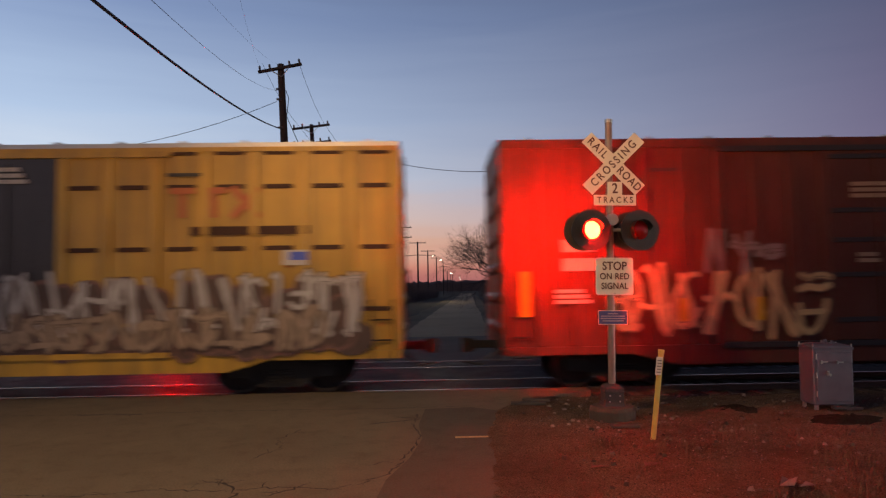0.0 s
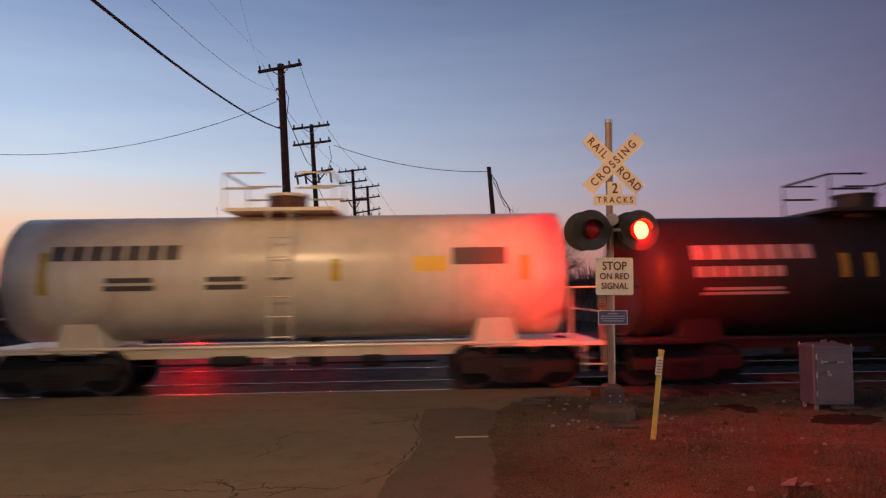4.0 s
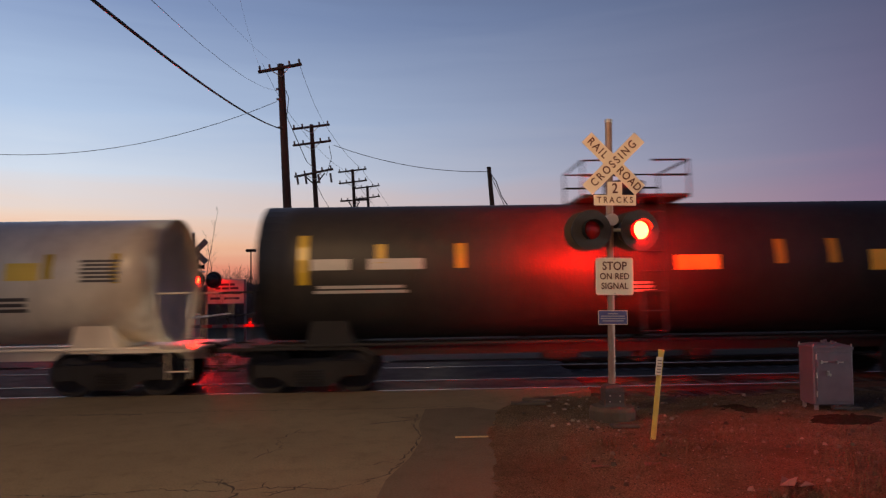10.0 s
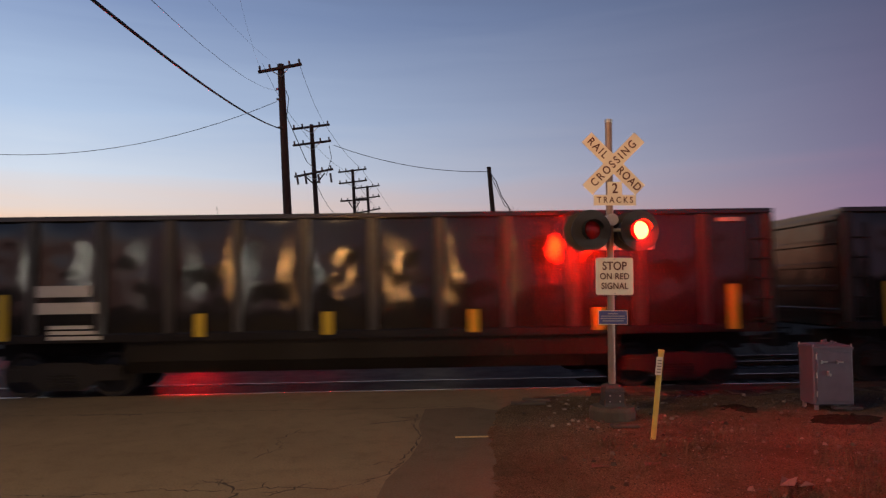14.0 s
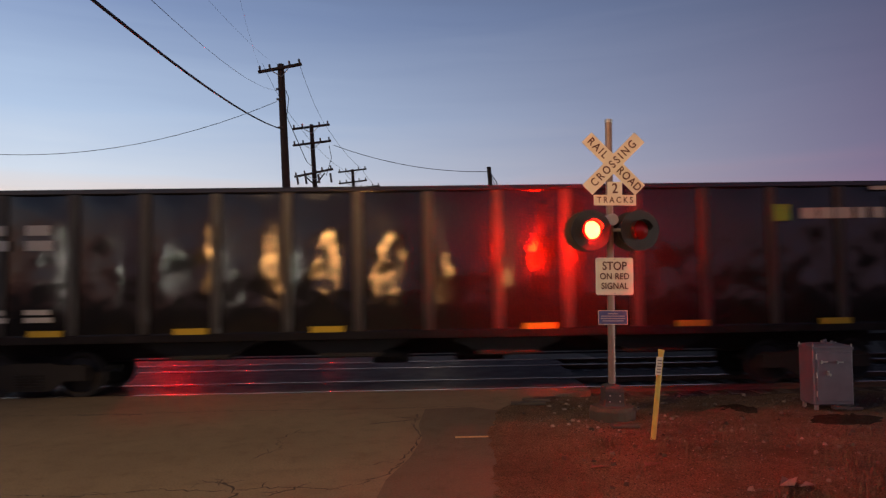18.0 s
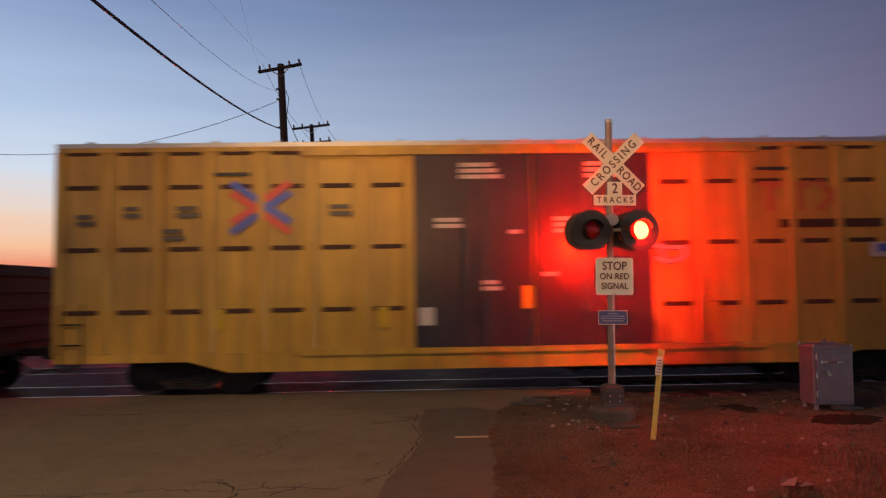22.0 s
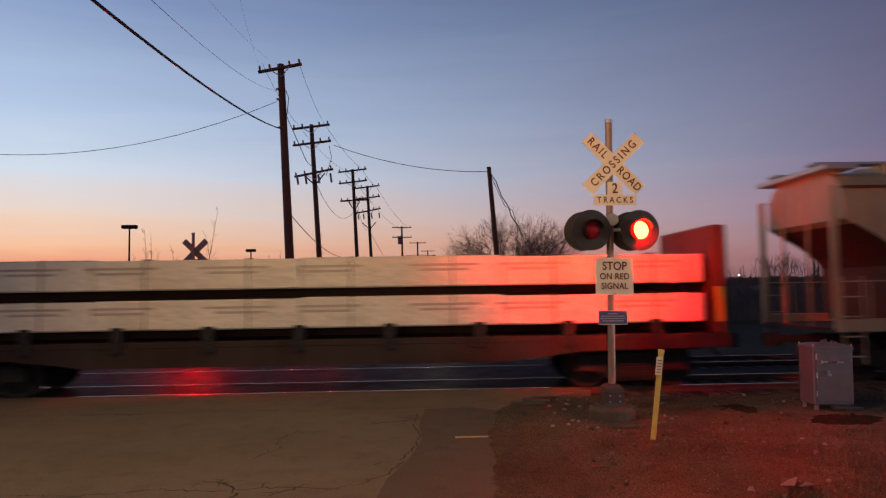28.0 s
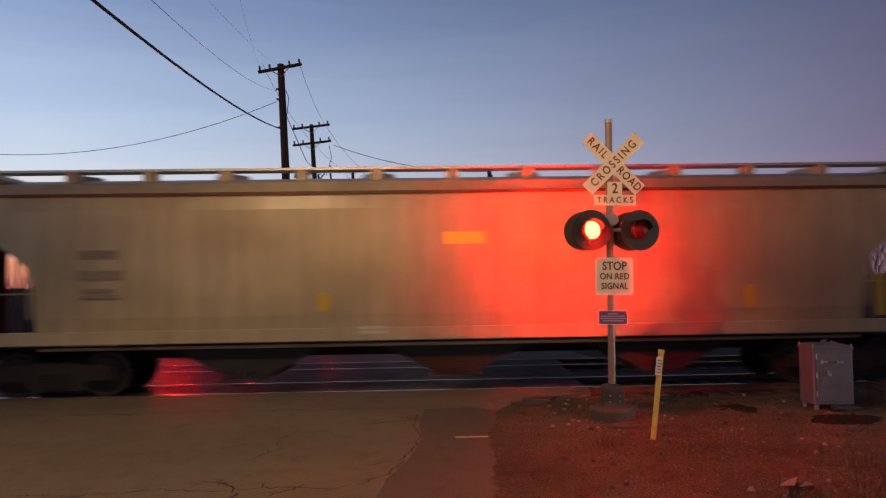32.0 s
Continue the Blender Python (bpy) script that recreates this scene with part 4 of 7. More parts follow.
# ---- far side furniture ----
def parking_light(x, y, h, w=0.75):
    t = thing("parking_light", "tall parking lot light pole, unlit", "light pole", "parking lot lights", m=pose(x, y, 0))
    part("pole", tube(bmesh.new(), (0, 0, 0), (0, 0, h), 0.1, 0.07, 10), "grimy_steel", t)
    part("lamp_head", boxes((-w, w, -0.3, 0.3, h, h + 0.32), bevel=0.05), "grimy_steel", t, "flat box lamp head")


parking_light(-25.8, 60, 7.8, 0.62)
parking_light(-20.3, 80, 6.8, 0.55)
parking_light(-19.1, 110, 6.9, 0.5)


def build_far_things():
    t = thing("notice_board", "white wooden notice board on posts across the tracks", "notice board", m=pose(-7.9, 27.4, 0))
    part("panel", boxes((-0.78, 0.7, -0.03, 0.03, 1.66, 2.6), bevel=0.01), "board_cream", t, "cream panel")
    part("panel_frame", boxes((-0.8, 0.72, -0.045, -0.03, 2.56, 2.6), (-0.8, 0.72, -0.045, -0.03, 1.64, 1.68), (0.68, 0.72, -0.045, -0.03, 1.68, 2.56), (-0.8, -0.76, -0.045, -0.03, 1.68, 2.56)), "sign_white", t)
    for z, words in ((2.4, ((-0.1, 0.18), (0.22, 0.1))), (2.25, ((-0.35, 0.1), (-0.05, 0.14), (0.3, 0.16))), (2.06, ((-0.5, 0.08), (-0.15, 0.22), (0.38, 0.2))), (1.85, ((-0.45, 0.2), (0.2, 0.3)))):
        for x, w in words:
            part("text_bar", boxes((x - w, x + w, -0.04, -0.03, z - 0.045, z + 0.045)), "marking_black", t, "dark word of unreadable writing")
    for x in (-0.8, 0.72):
        part("post", boxes((x - 0.04, x + 0.04, -0.06, 0.06, 0, 2.6)), "sign_back", t)
    t = thing("equipment_shed", "pale metal equipment shed across the tracks", "shed", m=pose(-13.5, 27.5, 0))
    part("wall", boxes((-1.12, 0.48, 0, 1.8, -0.3, 1.72), bevel=0.02), "shed_grey", t, "pale corrugated walls")
    part("roof", boxes((-1.16, 0.52, -0.05, 1.85, 1.72, 1.77), bevel=0.01), "shed_grey", t)
    part("door", boxes((-0.35, 0.4, -0.03, 0.0, 0.3, 1.6), bevel=0.01), "shed_grey", t, "shed door")
    part("lamp", boxes((-1.05, -0.8, -0.06, 0.0, 1.46, 1.52), bevel=0.01), "lamp_white_lit", t, "small lit wall lamp")
    for i in range(6):
        part("rib", boxes((-1.08 + i * 0.29, -1.04 + i * 0.29, -0.015, 0.0, 0.25, 1.72)), "shed_grey", t)
    for x, w, h in ((-10.05, 0.5, 0.7), (-9.52, 0.42, 0.9), (-11.2, 0.4, 0.4)):
        c = thing("relay_box", "small pale metal relay box beside the far signal", "relay box", "relay boxes", m=pose(x, 27.0, 0))
        part("body", boxes((-w / 2, w / 2, 0, 0.4, 0.15, 0.35 + h), bevel=0.015), "shed_grey", c)
        part("door", boxes((-w / 2 + 0.04, w / 2 - 0.04, -0.015, 0, 0.2, 0.3 + h), bevel=0.004), "shed_grey", c)
        part("leg", boxes((-0.04, 0.04, 0.1, 0.2, 0, 0.15)), "grimy_steel", c)
    t = thing("road_sign", "small red and white road sign on a thin post", "road sign", "road signs", m=pose(-4.6, 60, 0))
    part("post", tubes([(0, 0, 0), (0, 0, 2.4)], r=0.05, n=8), "galvanised", t)
    part("plate", boxes((-0.22, 0.22, -0.07, -0.05, 1.6, 2.4), bevel=0.003), "sign_red", t, "red plate")
    part("plate_edge", boxes((-0.16, 0.16, -0.08, -0.07, 1.95, 2.1)), "sign_white", t, "white band")
    t = thing("road_sign", "small white road sign on a post beside the far road", "road sign", "road signs", m=pose(4.3, 40, 0))
    part("post", tubes([(0, 0, 0), (0, 0, 1.7)], r=0.03, n=8), "galvanised", t)
    part("plate", boxes((-0.14, 0.14, -0.05, -0.03, 0.85, 1.7), bevel=0.003), "sign_white", t, "white plate")
    for dx, h, lean in ((-5.55, 1.9, 4), (-5.35, 1.1, 0), (-5.95, 2.2, 0)):
        c = thing("bollard", "thin pale post beside the tracks", "post", "thin posts", m=pose(dx, 31, 0, 0, -lean, 0))
        part("post", tubes([(0, 0, 0), (0, 0, h)], r=0.04, n=8), "galvanised", c)
    t = thing("concrete_block", "low pale concrete block beside the road", "block", m=pose(4.9, 41, 0))
    part("block", boxes((-0.6, 0.6, -0.4, 0.4, 0, 0.45), bevel=0.05), "concrete", t)
    t = thing("utility_box", "grey utility box beside the poles", "utility box", m=pose(-5.1, 64, 0))
    part("box", boxes((-0.8, 0.8, -0.5, 0.5, 0, 1.9), bevel=0.04), "cabinet_grey", t)
    part("lid", boxes((-0.85, 0.85, -0.55, 0.55, 1.9, 1.98), bevel=0.02), "cabinet_grey", t)
    # lit street lamps far down the road
    for x, y, h, lit in ((5.6, 225, 11.5, 1), (13.0, 330, 9.5, 1), (21.8, 420, 9.0, 1), (25.5, 480, 8.5, 1), (29.0, 430, 5.0, 1), (30.5, 300, 6.0, 1), (26.0, 140, 4.0, 1), (58.0, 150, 4.3, 1), (75.0, 160, 4.0, 1)):
        c = thing("street_lamp", "distant lit street lamp on a pole", "street lamp", "distant street lamps", m=pose(x, y, 0))
        part("pole", tubes([(0.6, 0, 0), (0.6, 0, h), (0, 0, h + 0.3)], r=0.08, n=6), "grimy_steel", c)
        part("lamp", tubes([(0, 0, h + 0.2), (0, 0, h + 0.35)], r=0.3 if y > 200 else 0.14, n=8), "lamp_white_lit", c, "glowing lamp")
    c = thing("bollard", "thin pale post beside the tracks", "post", "thin posts", m=pose(8.5, 45, 0))
    part("post", tubes([(0, 0, 0), (0, 0, 1.75)], r=0.035, n=8), "galvanised", c)
    t = thing("light_post", "thin post with a tiny lit lamp beyond the trees", "light post", m=pose(9.3, 70, 0))
    part("post", tubes([(0, 0, 0), (0, 0, 1.7)], r=0.03, n=8), "galvanised", t)
    part("lamp", tubes([(0, 0, 1.7), (0, 0, 1.8)], r=0.07, n=8), "lamp_white_lit", t, "glowing lamp")


build_far_things()


# ---- trees and brush ----
def grow(bm, p, d, length, r, depth, rng, spread=0.55, up=0.12, sides=5):
    segs = 3 if depth > 1 else 2
    for i in range(segs):
        q = p + d * (length / segs)
        r2 = r * 0.86
        tube(bm, p, q, r, r2, sides if depth > 1 else 3, caps=False)
        d = (d + Vector((rng.gauss(0, 0.14), rng.gauss(0, 0.14), rng.gauss(0, 0.1) + up * 0.4))).normalized()
        p, r = q, r2
        if depth > 0 and i > 0:
            a = rng.uniform(0, 6.28)
            side = (d.orthogonal().normalized() * math.cos(a) + d.cross(d.orthogonal()).normalized() * math.sin(a))
            grow(bm, p, (d + side * spread * rng.uniform(0.8, 1.5) + Vector((0, 0, up))).normalized(), length * rng.uniform(0.6, 0.85), r * 0.66, depth - 1, rng, spread, up, sides)
    if depth > 0:
        for k in range(2):
            a = rng.uniform(0, 6.28)
            side = (d.orthogonal().normalized() * math.cos(a) + d.cross(d.orthogonal()).normalized() * math.sin(a))
            grow(bm, p, (d + side * spread * rng.uniform(0.5, 1.1)).normalized(), length * rng.uniform(0.6, 0.85), r * 0.8, depth - 1, rng, spread, up, sides)


def bare_tree(x, y, h, seed, stems, depth=5, spread=0.6, label="broad bare winter tree beside the road"):
    rng = random.Random(seed)
    t = thing("bare_tree", label, "tree", "bare trees", m=pose(x, y, -0.2))
    trunk = bmesh.new()
    slim = 0.45 if spread < 0.3 else 1.0
    tube(trunk, (0, 0, 0), (0.05, 0, h * 0.27), h * 0.032 * slim, h * 0.024 * slim, 10)
    part("trunk", trunk, "bark", t, "thick dark trunk")
    bm = bmesh.new()
    for k in range(stems):
        a = 6.28 * k / stems + rng.uniform(-0.3, 0.3)
        d = Vector((math.cos(a) * spread * 1.2, math.sin(a) * spread * 0.9, 0.95)).normalized()
        grow(bm, Vector((0.05, 0, h * 0.25)), d, h * (0.42 if spread < 0.3 else 0.27), h * 0.014 * slim, depth, rng, spread, 0.06)
    part("crown", bm, "bark", t, "spreading bare branches and twigs")
    return t


bare_tree(6.2, 48, 7.6, 5, 7, 5, 0.75)
bare_tree(9.3, 52, 6.6, 8, 5, 5, 0.7)


def sapling(x, y, h, seed, stems=1, lean=0.0):
    """A slender young tree: a thin stem with many fine rising twigs."""
    rng = random.Random(seed)
    t = thing("sapling", "slender bare sapling behind the tracks", "tree", "bare saplings", m=pose(x, y, -0.3))
    trunk, twigs = bmesh.new(), bmesh.new()
    for k in range(stems):
        p = Vector((rng.gauss(0, 0.25) if k else 0, rng.gauss(0, 0.25) if k else 0, 0))
        d = Vector((lean + rng.gauss(0, 0.05), rng.gauss(0, 0.05), 1)).normalized()
        n, hk = 9, h * (1 if k == 0 else rng.uniform(0.6, 0.9))
        for i in range(n):
            q = p + d * (hk / n)
            r = 0.034 * (1 - i / n) + 0.006
            tube(trunk, p, q, r, 0.034 * (1 - (i + 1) / n) + 0.006, 5, caps=False)
            if i > 2:
                for j in range(3):
                    ang = rng.uniform(0, 6.28)
                    e = (d * 1.0 + Vector((math.cos(ang), math.sin(ang), 0)) * rng.uniform(0.35, 0.7)).normalized()
                    ln = hk * rng.uniform(0.09, 0.2) * (1.25 - i / n)
                    c = p.lerp(q, rng.random())
                    tube(twigs, c, c + e * ln, r * 0.45, 0.004, 3, caps=False)
                    f = (e + Vector((rng.gauss(0, 0.3), rng.gauss(0, 0.3), 0.3))).normalized()
                    tube(twigs, c + e * ln * 0.5, c + e * ln * 0.5 + f * ln * 0.6, 0.008, 0.003, 3, caps=False)
            p = q
            d = (d + Vector((rng.gauss(0, 0.035), rng.gauss(0, 0.035), 0.04))).normalized()
    part("trunk", trunk, "bark", t, "thin bare stem")
    part("twigs", twigs, "bark", t, "fine bare twigs")


for i, (px, y, h, n) in enumerate(((-30.4, 48, 4.6, 2), (-23.6, 50, 4.9, 2), (-20.9, 50, 5.2, 1), (-19.6, 48, 7.0, 2), (-18.9, 48, 6.3, 2), (-17.6, 49, 5.8, 1), (-16.7, 48, 5.6, 2), (-15.3, 47, 8.0, 2), (-14.4, 47, 6.4, 1),
                                   (-11.5, 50, 5.0, 3), (-10.9, 51, 5.3, 3), (-10.0, 50, 4.7, 2), (-7.9, 50, 6.6, 1), (-5.4, 70, 5.0, 2))):
    sapling(px, y, h, 60 + i, n)
bare_tree(50.0, 95, 6.8, 28, 5, 4, 0.55, "bare winter tree far beyond the tracks")
bare_tree(65.0, 95, 8.6, 29, 5, 4, 0.6, "bare winter tree far beyond the tracks")
bare_tree(30.0, 110, 6.0, 31, 5, 4, 0.6, "bare winter tree far beyond the tracks")


def conifer(x, y, h):
    rng = random.Random(int(x * 10))
    t = thing("conifer", "small dark conifer far beyond the tracks", "tree", "conifers", m=pose(x, y, 0))
    part("trunk", tube(bmesh.new(), (0, 0, 0), (0, 0, h), 0.12, 0.02, 6), "bark", t)
    bm = bmesh.new()
    for i in range(420):
        z = rng.uniform(0.08, 1.0) ** 0.8 * h
        r = (h - z) * 0.26 * rng.uniform(0.5, 1.1) + 0.05
        a = rng.uniform(0, 6.28)
        d = Vector((math.cos(a), math.sin(a), -0.25))
        b = Vector((0, 0, z))
        s = Vector((-d.y, d.x, 0)) * 0.12
        bm.faces.new([bm.verts.new(q) for q in (b, b + d * r * 0.6 + s, b + d * r, b + d * r * 0.6 - s)])
    part("crown", bm, "brush", t, "dense dark needles")


conifer(52.5, 90, 6.0)
conifer(56.0, 95, 5.2)


BELTS = [[(-160, 47), (-60, 44), (-24, 43), (-13, 46), (-9.5, 56), (-7.2, 80), (-4.2, 118), (3, 210)], [(170, 47), (60, 44), (24, 44), (11.5, 45), (9.8, 54), (10.8, 80), (14, 130), (20, 230)]]


def along(belt, step_m):
    for (x0, y0), (x1, y1) in zip(belt, belt[1:]):
        n = max(1, int(math.hypot(x1 - x0, y1 - y0) / step_m))
        for i in range(n):
            yield Vector((x0 + (x1 - x0) * i / n, y0 + (y1 - y0) * i / n, 0)), Vector((x1 - x0, y1 - y0, 0)).normalized()


def build_woods():
    rng = random.Random(77)
    bm = bmesh.new()
    # tangled bare stems standing in and behind each belt
    for b, belt in enumerate(BELTS):
        side = -1 if b else 1
        for p, d in along(belt, 0.045):
            if abs(p.x) > 75 and rng.random() < 0.6:
                continue
            back = rng.uniform(-1.2, 7.0)
            n = Vector((-d.y, d.x, 0)) * side
            q = p + n * back + Vector((rng.uniform(-1, 1), 0, 0))
            q.z = -0.3
            h = (3.4 if b == 0 else 3.3) + 0.8 * noise.noise((q.x * 0.12, q.y * 0.12, 3)) + 0.5 * noise.noise((q.x * 0.7, q.y * 0.7, 9)) + rng.uniform(-1.3, 0.55) + back * 0.06
            e = Vector((rng.gauss(0, 0.16), rng.gauss(0, 0.16), 1)).normalized()
            tube(bm, q, q + e * h, 0.024, 0.006, 3, caps=False)
            for k in range(5):
                z = rng.uniform(0.3, 0.92)
                w = (e + Vector((rng.gauss(0, 0.6), rng.gauss(0, 0.6), 0.1))).normalized()
                tube(bm, q + e * h * z, q + e * h * z + w * h * rng.uniform(0.1, 0.28), 0.013, 0.004, 3, caps=False)
    solid("far_woods", bm, "brush", "dark belt of bare winter brush beyond the tracks", "woods", kind="stuff")
    bm = bmesh.new()
    for b, belt in enumerate(BELTS):
        side = -1 if b else 1
        prev = None
        for p, d in along(belt, 0.22):
            n = Vector((-d.y, d.x, 0)) * side
            h = (1.75 if b == 0 else 1.7) + 0.5 * noise.noise((p.x * 0.3, p.y * 0.3, 0)) + 0.45 * noise.noise((p.x * 1.3, p.y * 1.3, 8)) + 0.3 * noise.noise((p.x * 4.1, p.y * 4.1, 5))
            cur = [bm.verts.new(v) for v in (p + Vector((0, 0, -0.3)), p + n * 0.8 + Vector((0, 0, h * 0.55)), p + n * 2.2 + Vector((0, 0, h)), p + n * 6 + Vector((0, 0, h * 0.9)), p + n * 8 + Vector((0, 0, -0.3)))]
            if prev:
                for a in range(4):
                    bm.faces.new((prev[a], prev[a + 1], cur[a + 1], cur[a]))
            prev = cur
    solid("undergrowth", bm, "brush", "dense dark undergrowth along the far field", "woods", kind="stuff", smooth=True)
    bm = bmesh.new()
    prev = None
    for i in range(1300):
        x = -1300 + i * 2
        h = 11 + 3 * noise.noise((x * 0.012, 1, 0)) + 2.5 * noise.noise((x * 0.06, 2, 0)) + 2.4 * noise.noise((x * 0.27, 3, 0))
        cur = [bm.verts.new((x, 800, -0.3)), bm.verts.new((x, 803, h * 0.8)), bm.verts.new((x, 812, h)), bm.verts.new((x, 830, -0.3))]
        if prev:
            for a in range(3):
                bm.faces.new((prev[a], prev[a + 1], cur[a + 1], cur[a]))
        prev = cur
    solid("distant_treeline", bm, "brush", "distant dark line of trees on the horizon", "woods", kind="stuff")


build_woods()

# ---- the freight train ----
SPEED = 14.015
# seconds and metres by which the train lags behind an even run
LAG = [(0.0, 0.21), (0.5, -0.21), (1.0, 0.03), (1.5, 0.48), (2.0, 0.37), (2.5, -0.12), (3.0, -0.41), (3.5, -0.35), (5.5, -0.35), (6.0, -0.11), (6.5, 0.45),
       (7.0, -0.13), (7.5, -0.11), (8.0, 0.24), (8.5, 0.01), (9.0, 0.65), (9.5, -0.05), (10.0, -0.6), (10.5, 0.05), (11.0, 0.38), (11.5, 0.39), (12.0, -0.38),
       (12.5, -0.43), (13.0, -0.16), (13.5, 0.16), (14.0, 0.34), (14.5, -0.34), (17.0, 0.04), (17.5, -0.04), (18.5, 0.03), (19.0, -0.03), (20.0, -0.2),
       (20.5, 0.2), (21.0, 0.43), (21.5, -0.17), (22.0, -0.26), (22.5, -0.13), (23.0, 0.15), (23.5, -0.02), (24.0, -0.11), (24.5, -0.05), (25.5, 0.0),
       (27.5, 0.0), (28.0, 0.36), (28.5, -0.3), (29.0, -0.33), (29.5, -0.09), (30.0, 0.73), (30.5, 0.66), (31.0, -0.16), (31.5, 0.16), (32.0, 0.0)]
CARS = []       # (root, centre at 0 s, axles)
WHEEL_R = 0.457


def wheelset_mesh():
    bm = bmesh.new()
    tube(bm, (0, -0.95, 0), (0, 0.95, 0), 0.085, n=10)
    for s in (-1, 1):
        prof = ((0.12, 0.66), (0.13, 0.74), (0.34, 0.735), (0.40, 0.69), (WHEEL_R + 0.025, 0.685), (WHEEL_R + 0.02, 0.715), (WHEEL_R, 0.725), (WHEEL_R - 0.005, 0.82), (0.39, 0.82), (0.34, 0.775), (0.15, 0.80), (0.12, 0.82))
        n = 28
        loft(bm, [[(r * math.cos(2 * math.pi * i / n), s * y, r * math.sin(2 * math.pi * i / n)) for i in range(n)] for r, y in prof], close=False)
        for k in range(3):
            a = 2 * math.pi * k / 3
            tube(bm, (0.09 * math.cos(a), s * 0.95, 0.09 * math.sin(a)), (0.09 * math.cos(a), s * 1.02, 0.09 * math.sin(a)), 0.025, n=6)
        tube(bm, (0, s * 0.95, 0), (0, s * 1.0, 0), 0.12, n=12)
    return finish("wheelset", bm, "wheel_steel")


def side_frame_mesh():
    bm = bmesh.new()
    pts = [(-1.16, 0.36), (-1.16, 0.62), (-0.98, 0.68), (-0.66, 0.66), (-0.42, 0.72), (0.42, 0.72), (0.66, 0.66), (0.98, 0.68), (1.16, 0.62), (1.16, 0.36), (1.02, 0.34), (0.98, 0.46), (0.78, 0.46),
           (0.7, 0.36), (0.4, 0.16), (-0.4, 0.16), (-0.7, 0.36), (-0.78, 0.46), (-0.98, 0.46), (-1.02, 0.34)]
    prism(bm, pts, -0.07, 0.07)
    for x in (-0.2, 0.0, 0.2):
        for z in range(5):
            tube(bm, (x, -0.1, 0.24 + z * 0.055), (x, -0.1, 0.275 + z * 0.055), 0.07, n=8)
    bx(bm, -1.1, -0.72, -0.1, 0.1, 0.36, 0.6)
    bx(bm, 0.72, 1.1, -0.1, 0.1, 0.36, 0.6)
    return finish("side_frame", bm, "grimy_steel")


def add_truck(car, x):
    bol = cached("bolster", lambda: finish("truck", boxes((-0.2, 0.2, -1.05, 1.05, 0.42, 0.66), (-0.35, 0.35, -0.4, 0.4, 0.62, 0.78), (-0.8, 0.8, -0.06, 0.06, 0.3, 0.4)), "grimy_steel"))
    t = part("truck", bol, "grimy_steel", car, "grimy cast steel truck", m=pose(x, 0, 0))
    fr = cached("side_frame", side_frame_mesh)
    for s in (-1, 1):
        part("side_frame", fr, "", t, m=pose(0, s * 1.0, 0))
    axles = []
    for dx in (-0.89, 0.89):
        w = part("wheelset", cached("wheelset", wheelset_mesh), "", t, "steel wheels on an axle", m=pose(dx, 0, WHEEL_R))
        axles.append((w, dx, x + dx))
    return axles


def add_coupler(car, x, s):
    bm = bmesh.new()
    bx(bm, min(x, x + s * 0.75), max(x, x + s * 0.75), -0.07, 0.07, 0.78, 0.95)
    loft(bm, [[(x + s * a, y * k, 0.86 + z * k) for y, z in ((-0.16, -0.16), (0.16, -0.16), (0.16, 0.16), (-0.16, 0.16))] for a, k in ((0.55, 0.7), (0.68, 1.0), (0.85, 0.9))])
    part("coupler", bm, "grimy_steel", car, "grimy knuckle coupler")
    part("brake_hose", tubes([(x + s * 0.1, -0.35, 0.8), (x + s * 0.45, -0.3, 0.45), (x + s * 0.8, -0.2, 0.5)], r=0.03, n=6), "black_steel", car)


def ladder(car, x, y, z0, z1, w=0.42, mat="grimy_steel", along="x"):
    runs = []
    for s in (-w / 2, w / 2):
        p = (x + s, y) if along == "x" else (x, y + s)
        runs.append([(*p, z0), (*p, z1)])
    n = int((z1 - z0) / 0.4)
    for i in range(n):
        z = z0 + 0.15 + i * 0.4
        a = (x - w / 2, y, z) if along == "x" else (x, y - w / 2, z)
        b = (x + w / 2, y, z) if along == "x" else (x, y + w / 2, z)
        runs.append([a, b])
    part("ladder", tubes(*runs, r=0.018, n=5), mat, car, "steel ladder")


def plate(car, x, z, w, h, y, mat="reflector_yellow", name="reflector", label=""):
    """A flat sticker or painted bar on the side of a car. y: the face it lies on; negative towards the road."""
    s = -1 if y < 0 else 1
    if name == "reflector" and w < h * 1.6:
        w *= 0.75
    part(name, boxes((x - w / 2, x + w / 2, min(y, y + s * 0.006), max(y, y + s * 0.006), z - h / 2, z + h / 2)), mat, car, label)


def bars(car, x, z, w, h, y, rows, mat="marking_white", gap=0.5, name="marking"):
    """Stencilled lettering too small to read, as bars."""
    for i in range(rows):
        k = (0.8 + 0.2 * ((i * 37) % 5) / 4)
        plate(car, x - w * (1 - k) / 2, z - i * h * (1 + gap), w * k, h, y, mat, name, "stencilled lettering")


def under_gear(car, L, z=0.75):
    part("centre_sill", boxes((-L / 2 + 0.1, L / 2 - 0.1, -0.18, 0.18, z - 0.12, z + 0.25)), "grimy_steel", car, "steel underframe beam")
    part("brake_cylinder", tubes([(-1.2, -0.5, z - 0.12), (-0.4, -0.5, z - 0.12)], r=0.14, n=10), "grimy_steel", car)
    part("air_reservoir", tubes([(0.6, 0.4, z - 0.15), (1.7, 0.4, z - 0.15)], r=0.18, n=10), "grimy_steel", car)
    part("brake_rod", tubes([(-L / 2 + 2, -0.3, z - 0.15), (L / 2 - 2, -0.3, z - 0.15)], r=0.02, n=5), "grimy_steel", car)


